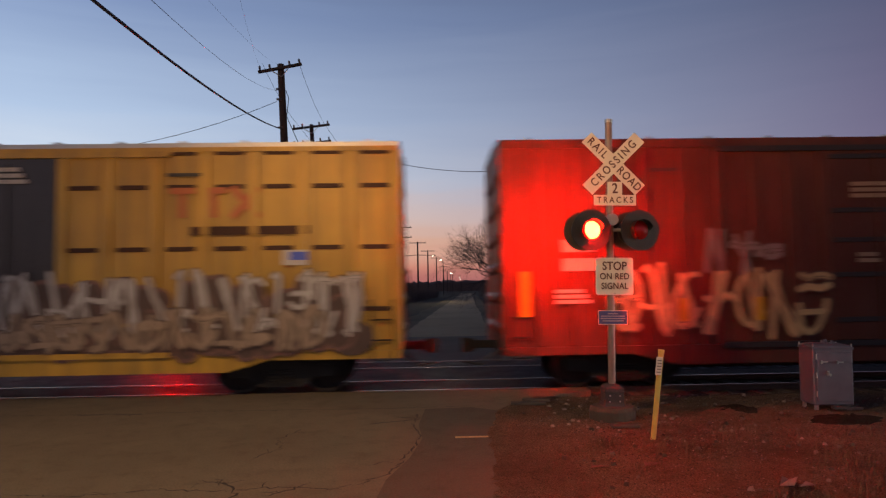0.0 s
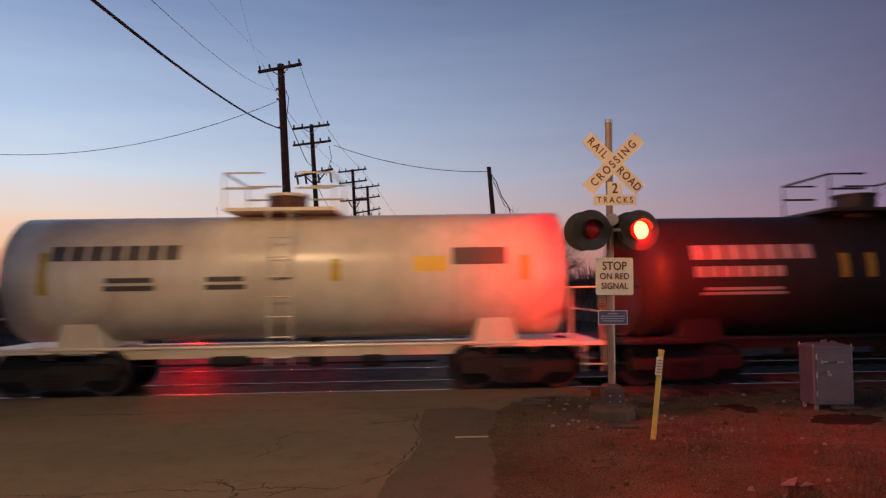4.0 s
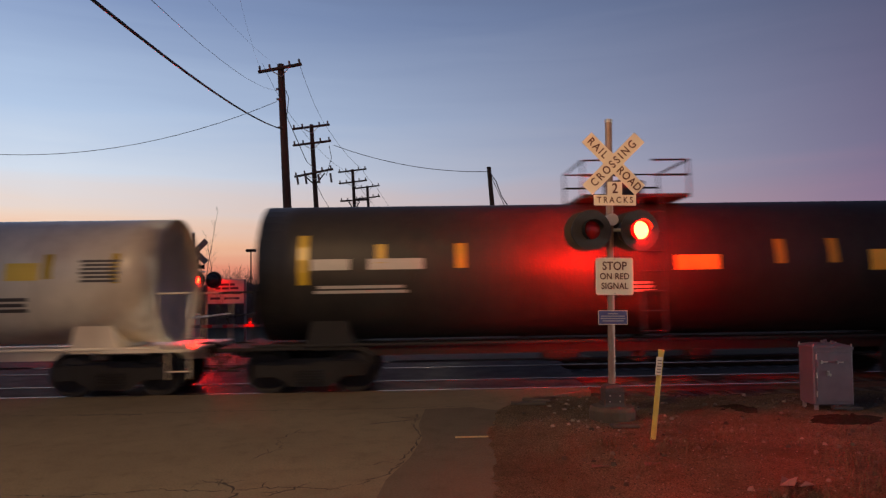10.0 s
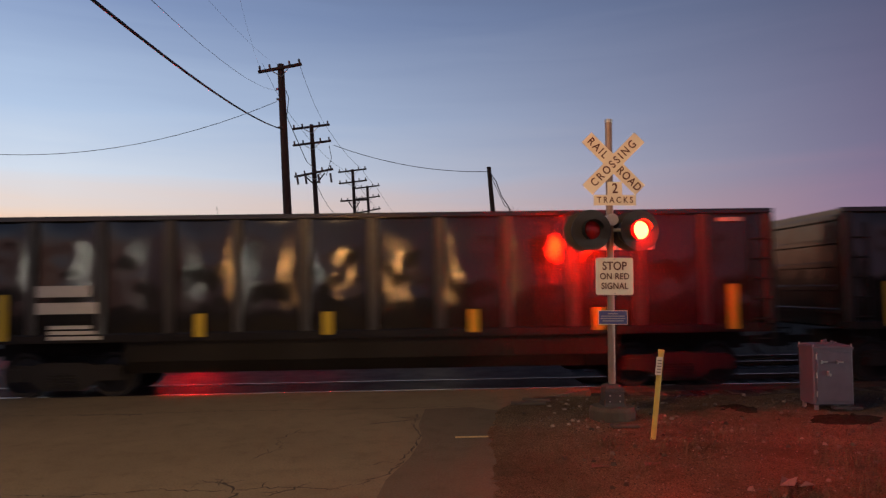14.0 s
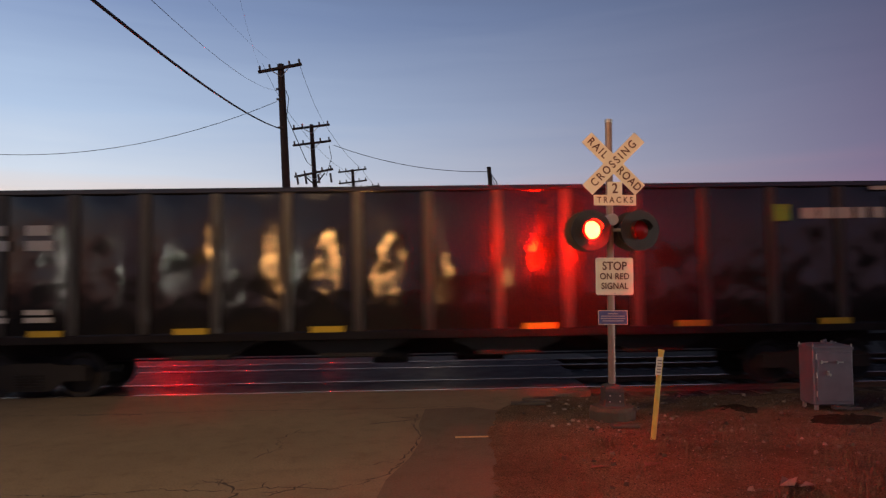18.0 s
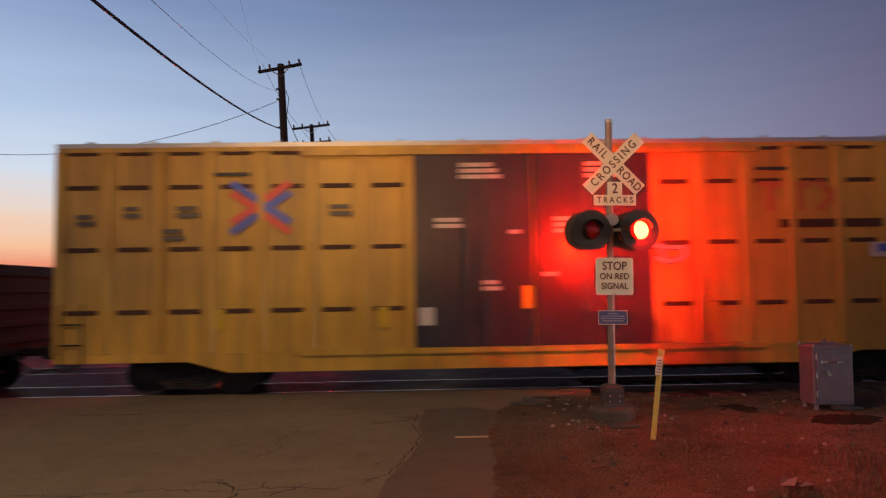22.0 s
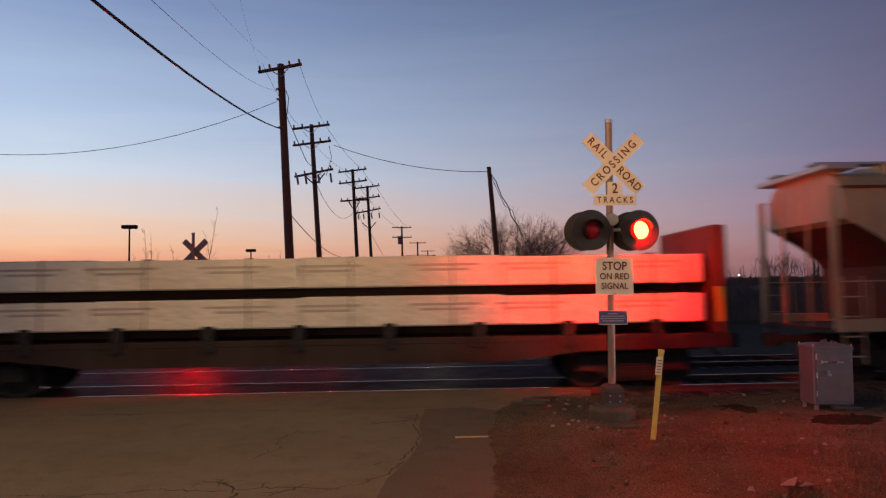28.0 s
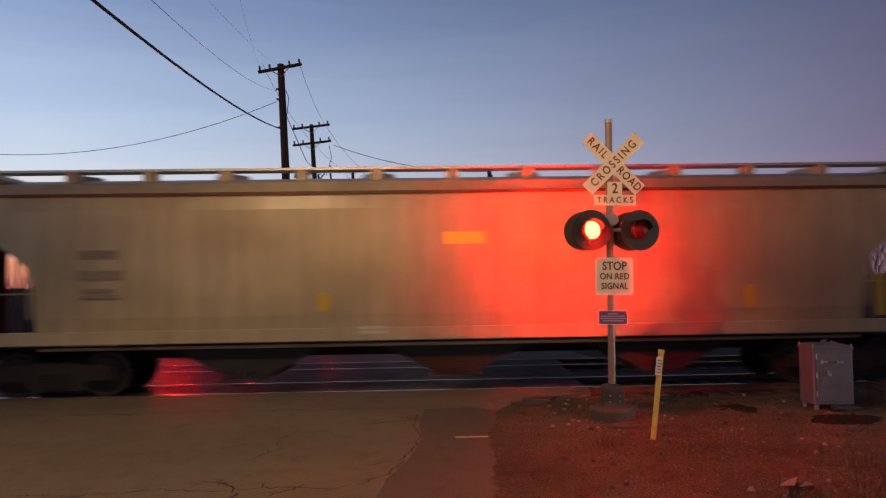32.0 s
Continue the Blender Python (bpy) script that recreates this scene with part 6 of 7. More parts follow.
def hopper(x0, x1, H, mat, label, style, bays=3):
    car, L = start_car("covered_hopper", label, "hopper car", x0, x1, 1.75)
    W, zs = 1.55, 1.11
    # the rounded body is narrower at the roof; ends slope in below
    cut = 1.95 if style == "slope" else 1.35
    top = L / 2 - (0.9 if style == "slope" else 0.25)

    def ring(x):
        return [(x, y * W, z) for y, z in ((-0.93, zs + 0.12), (-0.97, zs + 0.5), (-0.985, zs + 0.9), (-1.0, (zs + H) / 2), (-0.995, (zs + H) / 2 + 0.45), (-0.985, H - 0.85), (-0.93, H - 0.5), (-0.78, H - 0.26), (-0.45, H - 0.12), (0.45, H - 0.12), (0.78, H - 0.26), (0.93, H - 0.5), (0.985, H - 0.85), (0.995, (zs + H) / 2 + 0.45), (1.0, (zs + H) / 2), (0.985, zs + 0.9), (0.97, zs + 0.5), (0.93, zs + 0.12))]
    def fine(pts):
        # closer rings on the curved flank, where the body end bends
        out = []
        for i, p in enumerate(pts):
            out.append(p)
            q = pts[(i + 1) % len(pts)]
            if style != "slope" and p[1] * q[1] > 0 and abs(q[2] - p[2]) > 0.3:
                out += [tuple(u + (v - u) * j / 4 for u, v in zip(p, q)) for j in (1, 2, 3)]
        return out
    bm = bmesh.new()
    r0 = fine(ring(0))
    k = len(r0)

    def pulled(sgn):
        # body end: full length at the roof, drawn in towards the sill
        out = []
        for (x, y, z) in r0:
            f = (z - zs) / (H - zs)
            if style == "slope":
                xx = top - cut * max(0, min(1, 1.12 - f * 1.25))
            else:
                b = min(1, max(0, (f - 0.36) / 0.3))
                xx = top - cut * (1 - b * b * (1.6 - 0.6 * b)) * (0.95 + 0.05 * min(1, max(0, (0.4 - f) / 0.4)))
            out.append((sgn * xx, y, z))
        return out
    mids = [-top * 0.5, 0, top * 0.5]
    loft(bm, [pulled(-1)] + [fine(ring(x)) for x in mids] + [pulled(1)], close=False)
    for e in (-1, 1):
        # end sheets in level strips, so that the steep upper part and the sloping lower part stay apart
        vs = [bm.verts.new(q) for q in pulled(e)]
        for j in range(k // 2 - 1):
            bm.faces.new((vs[j], vs[j + 1], vs[k - 2 - j], vs[k - 1 - j]))
    bmesh.ops.remove_doubles(bm, verts=bm.verts, dist=0.0005)
    me = finish("body", bm, mat)
    # second slot paints the shade under the drawn-in ends as dark brown
    me.materials.append(MATS["brown_and_end_shade"])
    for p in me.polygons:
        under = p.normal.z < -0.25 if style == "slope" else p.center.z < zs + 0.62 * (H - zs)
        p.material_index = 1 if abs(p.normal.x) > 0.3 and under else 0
    body = part("body", me, mat, car, "rounded steel body with shade-coloured sloping ends" if style == "slope" else "rounded steel body with shade-coloured curved cut-away ends")
    for x in [(-top + 1.2) + i * (2 * top - 2.4) / 6 for i in range(7)]:
        if style != "slope":
            part("body_seam", loft(bmesh.new(), [[(xx, y * (W + 0.006), z) for y, z in ((-0.955, zs + 0.5), (-1.0, (zs + H) / 2), (-0.987, H - 0.85), (-0.935, H - 0.5))] for xx in (x - 0.03, x + 0.03)], close=False), mat, body)
    # ledge below the roof and side sill
    for s in (-1, 1):
        part("roof_ledge", boxes((-top, top, *sorted((s * W * 0.90, s * W * 0.975)), H - 0.56, H - 0.5)), mat if style == "slope" else "brown_and_end_shade", car, "ledge under the roof")
        part("side_sill", boxes((-L / 2, L / 2, *sorted((s * (W - 0.14), s * W)), zs - 0.02, zs + 0.24), bevel=0.015), mat, car, "side sill")
        if style == "slope":
            part("band", boxes((-top + 0.8, top - 0.8, *sorted((s * (W - 0.03), s * (W + 0.002))), zs + 0.24, zs + 0.3)), mat, car)
        for e in (-1, 1):
            xe = e * L / 2
            # end posts and diagonal braces that hold up the roof end
            part("corner_post", boxes((min(xe, xe - e * 0.1), max(xe, xe - e * 0.1), *sorted((s * (W - 0.16), s * (W - 0.04))), zs, H - 0.5)), mat, car, "corner post")
            if style == "slope":
                # recessed sheet whose dark colour stands in for shade at the end
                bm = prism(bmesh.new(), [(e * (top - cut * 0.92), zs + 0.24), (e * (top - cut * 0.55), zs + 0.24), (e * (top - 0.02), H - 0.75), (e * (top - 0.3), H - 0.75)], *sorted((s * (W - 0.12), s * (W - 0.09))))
                part("slope_sheet", bm, "brown_and_end_shade", car, "sloping end sheet coloured as shade")
                bm = prism(bmesh.new(), [(e * (top - cut * 0.5), zs + 0.24), (e * (top + 0.02), zs + 0.24), (e * (top + 0.02), H - 0.7), (e * (top - 0.03), H - 0.75)], *sorted((s * (W - 0.09), s * (W - 0.06))))
                part("corner_gusset", bm, mat, car, "triangular corner plate")
            if style == "slope":
                part("end_brace", tubes([(e * (L / 2 - 0.05), s * (W - 0.1), zs + 0.3), (e * (top - 0.5), s * (W * 0.75), H - 0.6)], r=0.05, n=6), mat, car)
                ladder(car, e * (L / 2 - 0.32), s * (W - 0.02), 0.45, H - 0.6, 0.4, mat)
            else:
                # low side ladder and handrail on the open end platform
                ladder(car, e * (L / 2 - 0.32), s * (W - 0.02), 0.45, zs + 1.1, 0.42, mat)
                part("handrail", tubes([(e * (L / 2 - 0.1), s * (W - 0.1), zs + 1.0), (e * (top - cut + 0.1), s * (W - 0.1), zs + 1.0)], [(e * (L / 2 - 0.75), s * (W - 0.1), zs + 0.2), (e * (L / 2 - 0.75), s * (W - 0.1), zs + 1.0)], r=0.017, n=5), mat, car)
    for e in (-1, 1):
        part("end_platform", boxes((*sorted((e * (L / 2 - 1.7), e * L / 2)), -W + 0.05, W - 0.05, zs - 0.02, zs + 0.05)), "grimy_steel", car, "end platform")
        part("end_ladder_cage", tubes([(e * (L / 2 - 0.05), -0.5, zs), (e * (L / 2 - 0.05), -0.5, H - 0.4)], [(e * (L / 2 - 0.05), 0.5, zs), (e * (L / 2 - 0.05), 0.5, H - 0.4)], r=0.03, n=6), mat, car)
        part("roof_end_board", boxes((*sorted((e * (top - 0.4), e * (L / 2 + 0.05))), -W * 0.92, W * 0.92, H - 0.14, H - 0.04)), "galvanised", car, "end running board")
    # roof: running boards and hatches
    for s in (-1, 1):
        rb = part("running_board", boxes((-L / 2, L / 2, *sorted((s * 0.62, s * 1.0)), H - 0.06 if style == "slope" else H + 0.02, H - 0.02 if style == "slope" else H + 0.07)), "grimy_steel" if style == "slope" else "galvanised", car, "grated running board")
        for i in range(0 if style == "slope" else 13):
            part("board_bracket", boxes((-L / 2 + 0.4 + i * (L - 0.8) / 12 - 0.12, -L / 2 + 0.4 + i * (L - 0.8) / 12 + 0.12, *sorted((s * 0.66, s * 0.98)), H - 0.24, H + 0.02)), mat, rb)
    hatch = cached(("hatch", style), lambda: finish("hatch", tube(bmesh.new(), (0, 0, -0.2), (0, 0, 0.05), 0.42, 0.36, 16), mat))
    for i in range(6):
        part("hatch", hatch, "", car, "round roof hatch", m=pose(-L / 2 + 1.8 + i * (L - 3.6) / 5, 0, H + 0.0))
    # bottom bays
    span = 2 * (L / 2 - 3.5)
    for i in range(bays):
        c = -span / 2 + span * (i + 0.5) / bays
        b = span / bays / 2
        bay = part("discharge_bay", prism(bmesh.new(), [(c - b, zs + 0.15), (c + b, zs + 0.15), (c + 0.45, 0.42), (c - 0.45, 0.42)], -1.1, 1.1), "grimy_steel", car, "sloped discharge bay")
        part("gate", boxes((c - 0.5, c + 0.5, -1.15, 1.15, 0.34, 0.42), (c - 0.1, c + 0.1, -1.35, 1.35, 0.36, 0.5)), "grimy_steel", bay, "outlet gate")
    part("brake_rod", tubes([(-L / 2 + 1.5, -1.2, zs - 0.12), (L / 2 - 1.5, -1.2, zs - 0.12)], r=0.035, n=6), mat, car)
    part("centre_sill", boxes((-L / 2 + 0.1, L / 2 - 0.1, -0.18, 0.18, 0.7, 0.95)), "grimy_steel", car, "steel underframe beam")
    return car, L, -W - 0.004


def bulged_panel(w, h, depth, seed, mat):
    """A thin steel sheet, bulged towards -y with a few dents."""
    bm = bmesh.new()
    nx, nz = 16, 26
    v = {}
    for i in range(nx + 1):
        for j in range(nz + 1):
            a, b = i / nx, j / nz
            out = depth * (1 - (2 * a - 1) ** 2) * (1 - (2 * b - 1) ** 6)
            edge = math.sin(math.pi * a) * math.sin(math.pi * b)
            out += 0.034 * edge * noise.noise((a * 1.6 + seed * 7, b * 2.4, seed)) + 0.018 * edge * noise.noise((a * 4 + seed * 3, b * 6, seed)) + 0.006 * edge * noise.noise((a * 7 + seed * 5, b * 15, seed + 2))
            v[i, j] = bm.verts.new(((a - 0.5) * w, -out, b * h))
    for i in range(nx):
        for j in range(nz):
            bm.faces.new((v[i, j], v[i + 1, j], v[i + 1, j + 1], v[i, j + 1]))
    return finish("side_panel", bm, mat, True)


def gondola(x0, x1, H, mat, label, z0=1.15, posts=12, name="gondola_car", tub=True, category="gondola car"):
    car, L = start_car(name, label, category, x0, x1, 1.85)
    W = 1.55
    body = None
    for s in (-1, 1):
        w = part("side_wall", boxes((-L / 2, L / 2, *sorted((s * (W - 0.12), s * (W - 0.08))), z0, H - 0.08)), mat, car, "ribbed side wall")
        body = body or w
        part("top_rail", boxes((-L / 2, L / 2, *sorted((s * (W - 0.16), s * W)), H - 0.1, H), bevel=0.012), mat, w, "top rail")
        part("side_sill", boxes((-L / 2, L / 2, *sorted((s * (W - 0.18), s * W)), z0 - 0.06, z0 + 0.1), bevel=0.012), mat, w, "side sill")
        # sheets between the posts, each bulged outwards by its load
        bw = (L - 0.2) / posts
        for i in range(posts):
            pan = cached(("gpanel", mat, H, round(bw, 2), (i * 5 + (s > 0)) % 7), lambda: bulged_panel(bw - 0.16, H - z0 - 0.2, 0.045, (i * 5 + (s > 0)) % 7, mat))
            part("side_panel", pan, "", w, m=pose(-L / 2 + 0.1 + (i + 0.5) * bw, s * (W - 0.075), z0 + 0.1, 0, 0, 0 if s < 0 else 180))
        post = cached(("gpost", mat, H), lambda: finish("side_post", boxes((-0.09, 0.09, -0.08, 0.0, z0 + 0.1, H - 0.1), bevel=0.015), mat if mat == "gondola_rust" else "gondola_post"))
        for i in range(posts + 1):
            part("side_post", post, "", w, m=pose(-L / 2 + 0.1 + i * (L - 0.2) / posts, s * (W - 0.08) + (0 if s < 0 else 0.08), 0))
        if tub:
            bm = bmesh.new()
            half = L / 2 - 3.2
            prof = [(s * (W - 0.1), z0), (s * (W - 0.12), 0.75), (s * (W - 0.35), 0.5), (s * 0.3, 0.42), (s * 0.3, z0)]
            loft(bm, [[(x, y, z) for y, z in prof] for x in (-half, half)])
            part("tub", bm, mat, car, "rounded bottom tub")
        for e in (-1, 1):
            ladder(car, e * (L / 2 - 0.3), s * (W + 0.02), 0.45, H - 0.3, 0.4)
    for e in (-1, 1):
        w = part("end_wall", boxes((*sorted((e * (L / 2 - 0.06), e * L / 2)), -W + 0.1, W - 0.1, z0, H - 0.02)), mat, car, "ribbed end wall")
        for i in range(5):
            z = z0 + 0.3 + i * (H - z0 - 0.5) / 4
            part("end_rib", boxes((*sorted((e * L / 2, e * (L / 2 + 0.08))), -W + 0.15, W - 0.15, z - 0.06, z + 0.06), bevel=0.015), mat, w)
    part("floor", boxes((-L / 2 + 0.05, L / 2 - 0.05, -W + 0.12, W - 0.12, z0 - 0.04, z0 + 0.06)), "flat_deck", car)
    under_gear(car, L, 0.82)
    return car, L, -W - 0.004

# ---- the cars in order ----
WHITE_TANK, BLACK_TANK = "tank_white", "tank_black"


def yellow_boxcar(x0, x1, label, seed):
    car, L, y = boxcar(x0, x1, "paint_yellow", "paint_black_door", label, door=(-2.25, 2.55), posts=7, door_bars=False)
    # rusty red block letters, as plain shapes
    lx = L / 2 - 3.65
    for dx in (-0.62, 0.0):
        plate(car, lx + dx, 4.1, 0.5, 0.12, y, "marking_rust", "logo_bar")
        plate(car, lx + dx, 3.8, 0.14, 0.48, y, "marking_rust", "logo_bar")
    for a in (-50, 50):
        part("logo_bar", boxes((-0.4, 0.4, -0.006, 0.0, -0.07, 0.07)), "marking_rust", car, m=pose(lx + 0.62, y - (0.003 if a > 0 else 0), 3.86, 0, a, 0))
    bars(car, lx + 1.0, 3.3, 2.9, 0.17, y, 1, "bulkhead_rust")
    plate(car, L / 2 - 2.05, 2.75, 0.5, 0.3, y - 0.03, "marking_white", "placard", "small pale placard")
    plate(car, L / 2 - 1.98, 2.78, 0.34, 0.16, y - 0.038, "marking_blue", "placard", "small dark placard")
    cx = -L / 2 + 4.0
    for a, mt in ((35, "marking_blue"), (-35, "marking_red")):
        for dz in (-0.1, 0.1):
            part("logo_bar", boxes((-0.7, 0.7, -0.006, 0.0, -0.07, 0.07)), mt if dz > 0 else ("marking_red" if mt == "marking_blue" else "marking_blue"), car, m=pose(cx, y - (0.002 if a > 0 else 0), 3.75 + dz, 0, a, 0))
    for x, z, w, r in ((-L / 2 + 0.6, 3.6, 0.4, 2), (-L / 2 + 1.5, 3.75, 0.35, 2), (-L / 2 + 2.3, 3.3, 0.5, 2), (cx + 1.6, 3.75, 0.5, 2), (cx - 1.4, 3.75, 0.5, 2)):
        bars(car, x, z, w, 0.09, y, r, "marking_black")
    for x, z, w, r in ((-0.9, 4.55, 0.85, 3), (1.6, 4.55, 0.8, 3), (-1.5, 3.45, 0.65, 2), (0.9, 3.45, 0.7, 3), (-0.7, 2.2, 0.4, 2), (0.5, 2.35, 0.4, 1), (-0.2, 3.2, 0.3, 1)):
        bars(car, x, z, w, 0.08, y - 0.06, r)
    for x in (-L / 2 + 1.0, -L / 2 + 3.2, -L / 2 + 6.4, L / 2 - 1.1, L / 2 - 5.5):
        plate(car, x, 1.55, 0.28, 0.4, y)
    plate(car, 0.0, 1.9, 0.28, 0.45, y - 0.06)
    plate(car, -2.0, 1.55, 0.3, 0.35, y - 0.06, "marking_white", "notice", "white notice square")
    if seed:
        spray(car, 4.6, 1.6, 7.4, 1.3, y - 0.05, seed + 1, "spray_umber", "spray_haze", 10, "spray_umber", thin=1.5)
        spray(car, 5.0, 1.85, 7.0, 1.35, y - 0.075, seed, "spray_white", "spray_umber", 15, None, thin=0.7)
        spray(car, 4.4, 1.35, 6.8, 0.85, y - 0.1, seed + 2, "spray_fawn", "spray_umber", 13, None, thin=0.7)
    else:
        spray(car, L / 2 - 6.4, 2.75, 0.7, 0.4, y - 0.05, 71, "spray_white", "spray_black", 1)
    return car


def brown_boxcar(x0, x1, mat, label, sprays, logo=False, face=False):
    car, L, y = boxcar(x0, x1, mat, "brown_and_end_shade", label, H=5.13 if mat == "paint_oxide" else 5.08, door=(-2.6, 2.2), pockets=False, posts=9)
    for x, z, w, r in ((-1.5, 4.08, 1.25, 3), (1.0, 4.08, 1.2, 3), (-0.9, 3.0, 1.0, 2), (-1.8, 2.65, 0.5, 2), (0.6, 2.6, 0.8, 2), (-0.7, 2.3, 0.7, 3)):
        bars(car, x, z, w, 0.08, y - 0.06, r, "spray_fawn")
    for x in (-L / 2 + 0.45, L / 2 - 0.45):
        plate(car, x, 1.95, 0.28, 0.9, y - 0.05)
    for x in (-L / 2 + 3.6, -4.1, 3.4, L / 2 - 3.4):
        plate(car, x, 1.6, 0.24, 0.46, y - 0.074)
    bars(car, -L / 2 + 1.6, 2.9, 0.8, 0.25, y - 0.05, 2)
    bars(car, -L / 2 + 1.4, 2.0, 0.7, 0.07, y - 0.05, 3)
    bars(car, L / 2 - 3.6, 2.3, 1.2, 0.06, y - 0.05, 6)
    if logo:
        bm = bmesh.new()
        stroke(bm, [(L / 2 - 2.25 + 0.33 * math.cos(a), 4.22 + 0.3 * math.sin(a)) for a in [0.7 + 4.9 * i / 16 for i in range(17)]], 0.2, y - 0.056)
        stroke(bm, [(L / 2 - 1.65, 3.92), (L / 2 - 1.65, 4.5), (L / 2 - 1.15, 3.94), (L / 2 - 1.15, 4.52)], 0.2, y - 0.056)
        part("logo_bar", bm, "marking_white", car, "white rounded logo shape")
        bars(car, L / 2 - 1.7, 3.62, 1.6, 0.07, y - 0.05, 1)
    for s in sprays:
        spray(car, s[0], s[1], s[2], s[3], y - 0.055, *s[4:])
    if face:
        # two pale rounded sprayed shapes
        lozenge = [(-0.95, 0.0), (0.95, 0.0), (1.05, 0.8), (0.85, 1.4), (0.5, 1.75), (0.55, 2.2), (0.4, 2.7), (0.1, 2.85), (-0.3, 2.85), (-0.5, 2.5), (-0.55, 2.0), (-0.9, 1.3)]
        block = [(-0.85, 0.1), (-0.2, -0.1), (0.5, 0.05), (1.25, 0.0), (1.3, 0.75), (0.8, 0.9), (0.85, 2.0), (0.3, 2.05), (-0.15, 1.85), (-0.8, 2.1), (-0.75, 1.3), (-1.0, 0.9)]
        r = random.Random(77)
        for cx, out in ((3.45, block), (-3.05, lozenge)):
            for _ in range(2):
                out = [q for (a, b), (c, d) in zip(out, out[1:] + out[:1]) for q in ((a * 0.75 + c * 0.25, b * 0.75 + d * 0.25), (a * 0.25 + c * 0.75, b * 0.25 + d * 0.75))]
            bm = bmesh.new()
            bm.faces.new([bm.verts.new((cx + a + r.uniform(-0.03, 0.03), y - 0.06, 1.3 + b + r.uniform(-0.03, 0.03))) for a, b in out])
            part("sprayed_shape", bm, "spray_haze", car, "pale rounded sprayed shape")
            # drips and darker strokes over it
            for k in range(4):
                bm = bmesh.new()
                x0, z0 = cx + r.uniform(-0.6, 0.5), 1.5 + r.uniform(0, 1.3)
                stroke(bm, [(x0, z0), (x0 + r.uniform(-0.1, 0.25), z0 + 0.25), (x0 + r.uniform(0.0, 0.35), z0 + 0.5)], r.uniform(0.05, 0.12), y - 0.066 - k * 0.001)
                part("sprayed_line", bm, "spray_umber", car, "thin dark sprayed line")
    return car


def build_train():
    yellow_boxcar(-19.2, -0.7, "yellow high boxcar with black doors and sprayed lettering", 5)
    brown_boxcar(1.33, 19.78, "paint_red_brown", "red-brown high boxcar with white logo and sprayed lettering",
                 [(-4.9, 1.75, 4.4, 1.5, 11, "spray_cream", "spray_umber", 7, None, "", 0.6), (-4.4, 2.75, 1.6, 0.9, 13, "spray_grey", "spray_umber", 3, None, "", 0.6), (5.2, 1.7, 6.8, 1.5, 17, "spray_cream", "spray_black", 6, "spray_blue", "SAINUS", 0.82)], logo=True)
    black = [(-4.2, 2.62, 0.95, 0.2, "i1n"), (-2.9, 2.62, 0.55, 0.2, "i1n"), (-3.2, 2.1, 2.6, 0.05, "i2n"), (-5.2, 2.6, 0.25, 0.95, "y"), (-1.7, 2.65, 0.25, 0.45, "y"), (1.4, 2.65, 0.28, 0.45, "y"),
             (2.2, 2.85, 1.2, 0.035, "i9n"), (3.1, 2.65, 0.3, 0.5, "y"), (3.7, 2.65, 0.9, 0.03, "i6n"), (3.5, 2.1, 0.7, 0.05, "i2n"), (5.0, 2.55, 0.25, 0.9, "y"), (5.0, 1.75, 0.35, 0.25, "w")]
    for (a, b, mk) in ((21.94, 32.75, 1), (35.35, 45.6, 2)):
        c = tank_car(a, b, 1.33, 2.3, BLACK_TANK, "black tank car with white stencils and yellow reflectors", platform=0.4 if mk == 1 else 0.1)
        tank_marks(*c, False, [(a, b - 0.36, c_, d, e) for a, b, c_, d, e in black] if mk == 1 else [(-3.35, 2.22, 0.9, 0.22, "o"), (-2.3, 2.24, 0.95, 0.22, "o"), (-3.0, 1.8, 1.6, 0.1, "i1n"), (-3.3, 1.68, 1.0, 0.07, "i1n"), (-4.6, 2.42, 0.25, 0.9, "y"), (-1.4, 2.44, 0.25, 0.85, "y"),
                                                   (1.15, 2.6, 0.22, 0.85, "y"), (1.5, 3.1, 0.75, 0.05, "i2n"), (1.75, 2.62, 0.95, 0.09, "i3n"), (2.6, 2.55, 0.8, 0.36, "o"), (3.5, 2.85, 1.0, 0.035, "i9n"), (2.5, 2.1, 0.6, 0.05, "i2n"), (4.5, 2.6, 0.25, 0.9, "y"), (4.3, 1.8, 0.4, 0.28, "w")], mk)
    white = [(-3.4, 2.9, 2.6, 0.3, "i"), (-3.1, 2.35, 1.0, 0.1, "i2n"), (-1.2, 2.35, 0.8, 0.1, "i2n"), (-4.9, 2.5, 0.22, 0.85, "y"), (1.0, 2.5, 0.25, 0.45, "y"), (2.9, 2.6, 0.7, 0.3, "o"), (3.9, 2.75, 1.1, 0.35, "k"), (4.9, 2.5, 0.2, 0.5, "y")]
    c = tank_car(47.93, 59.22, 1.33, 2.4, WHITE_TANK, "cream white tank car with black lettering bars", True, platform=-0.2)
    tank_marks(*c, True, white, 1)
    for (a, b, mk) in ((60.72, 71.5, 3), (73.82, 84.27, 4)):
        c = tank_car(a, b, 1.3, 2.28, BLACK_TANK, "black tank car with white lettering bars and yellow reflectors", platform=-0.15 if mk == 4 else 0)
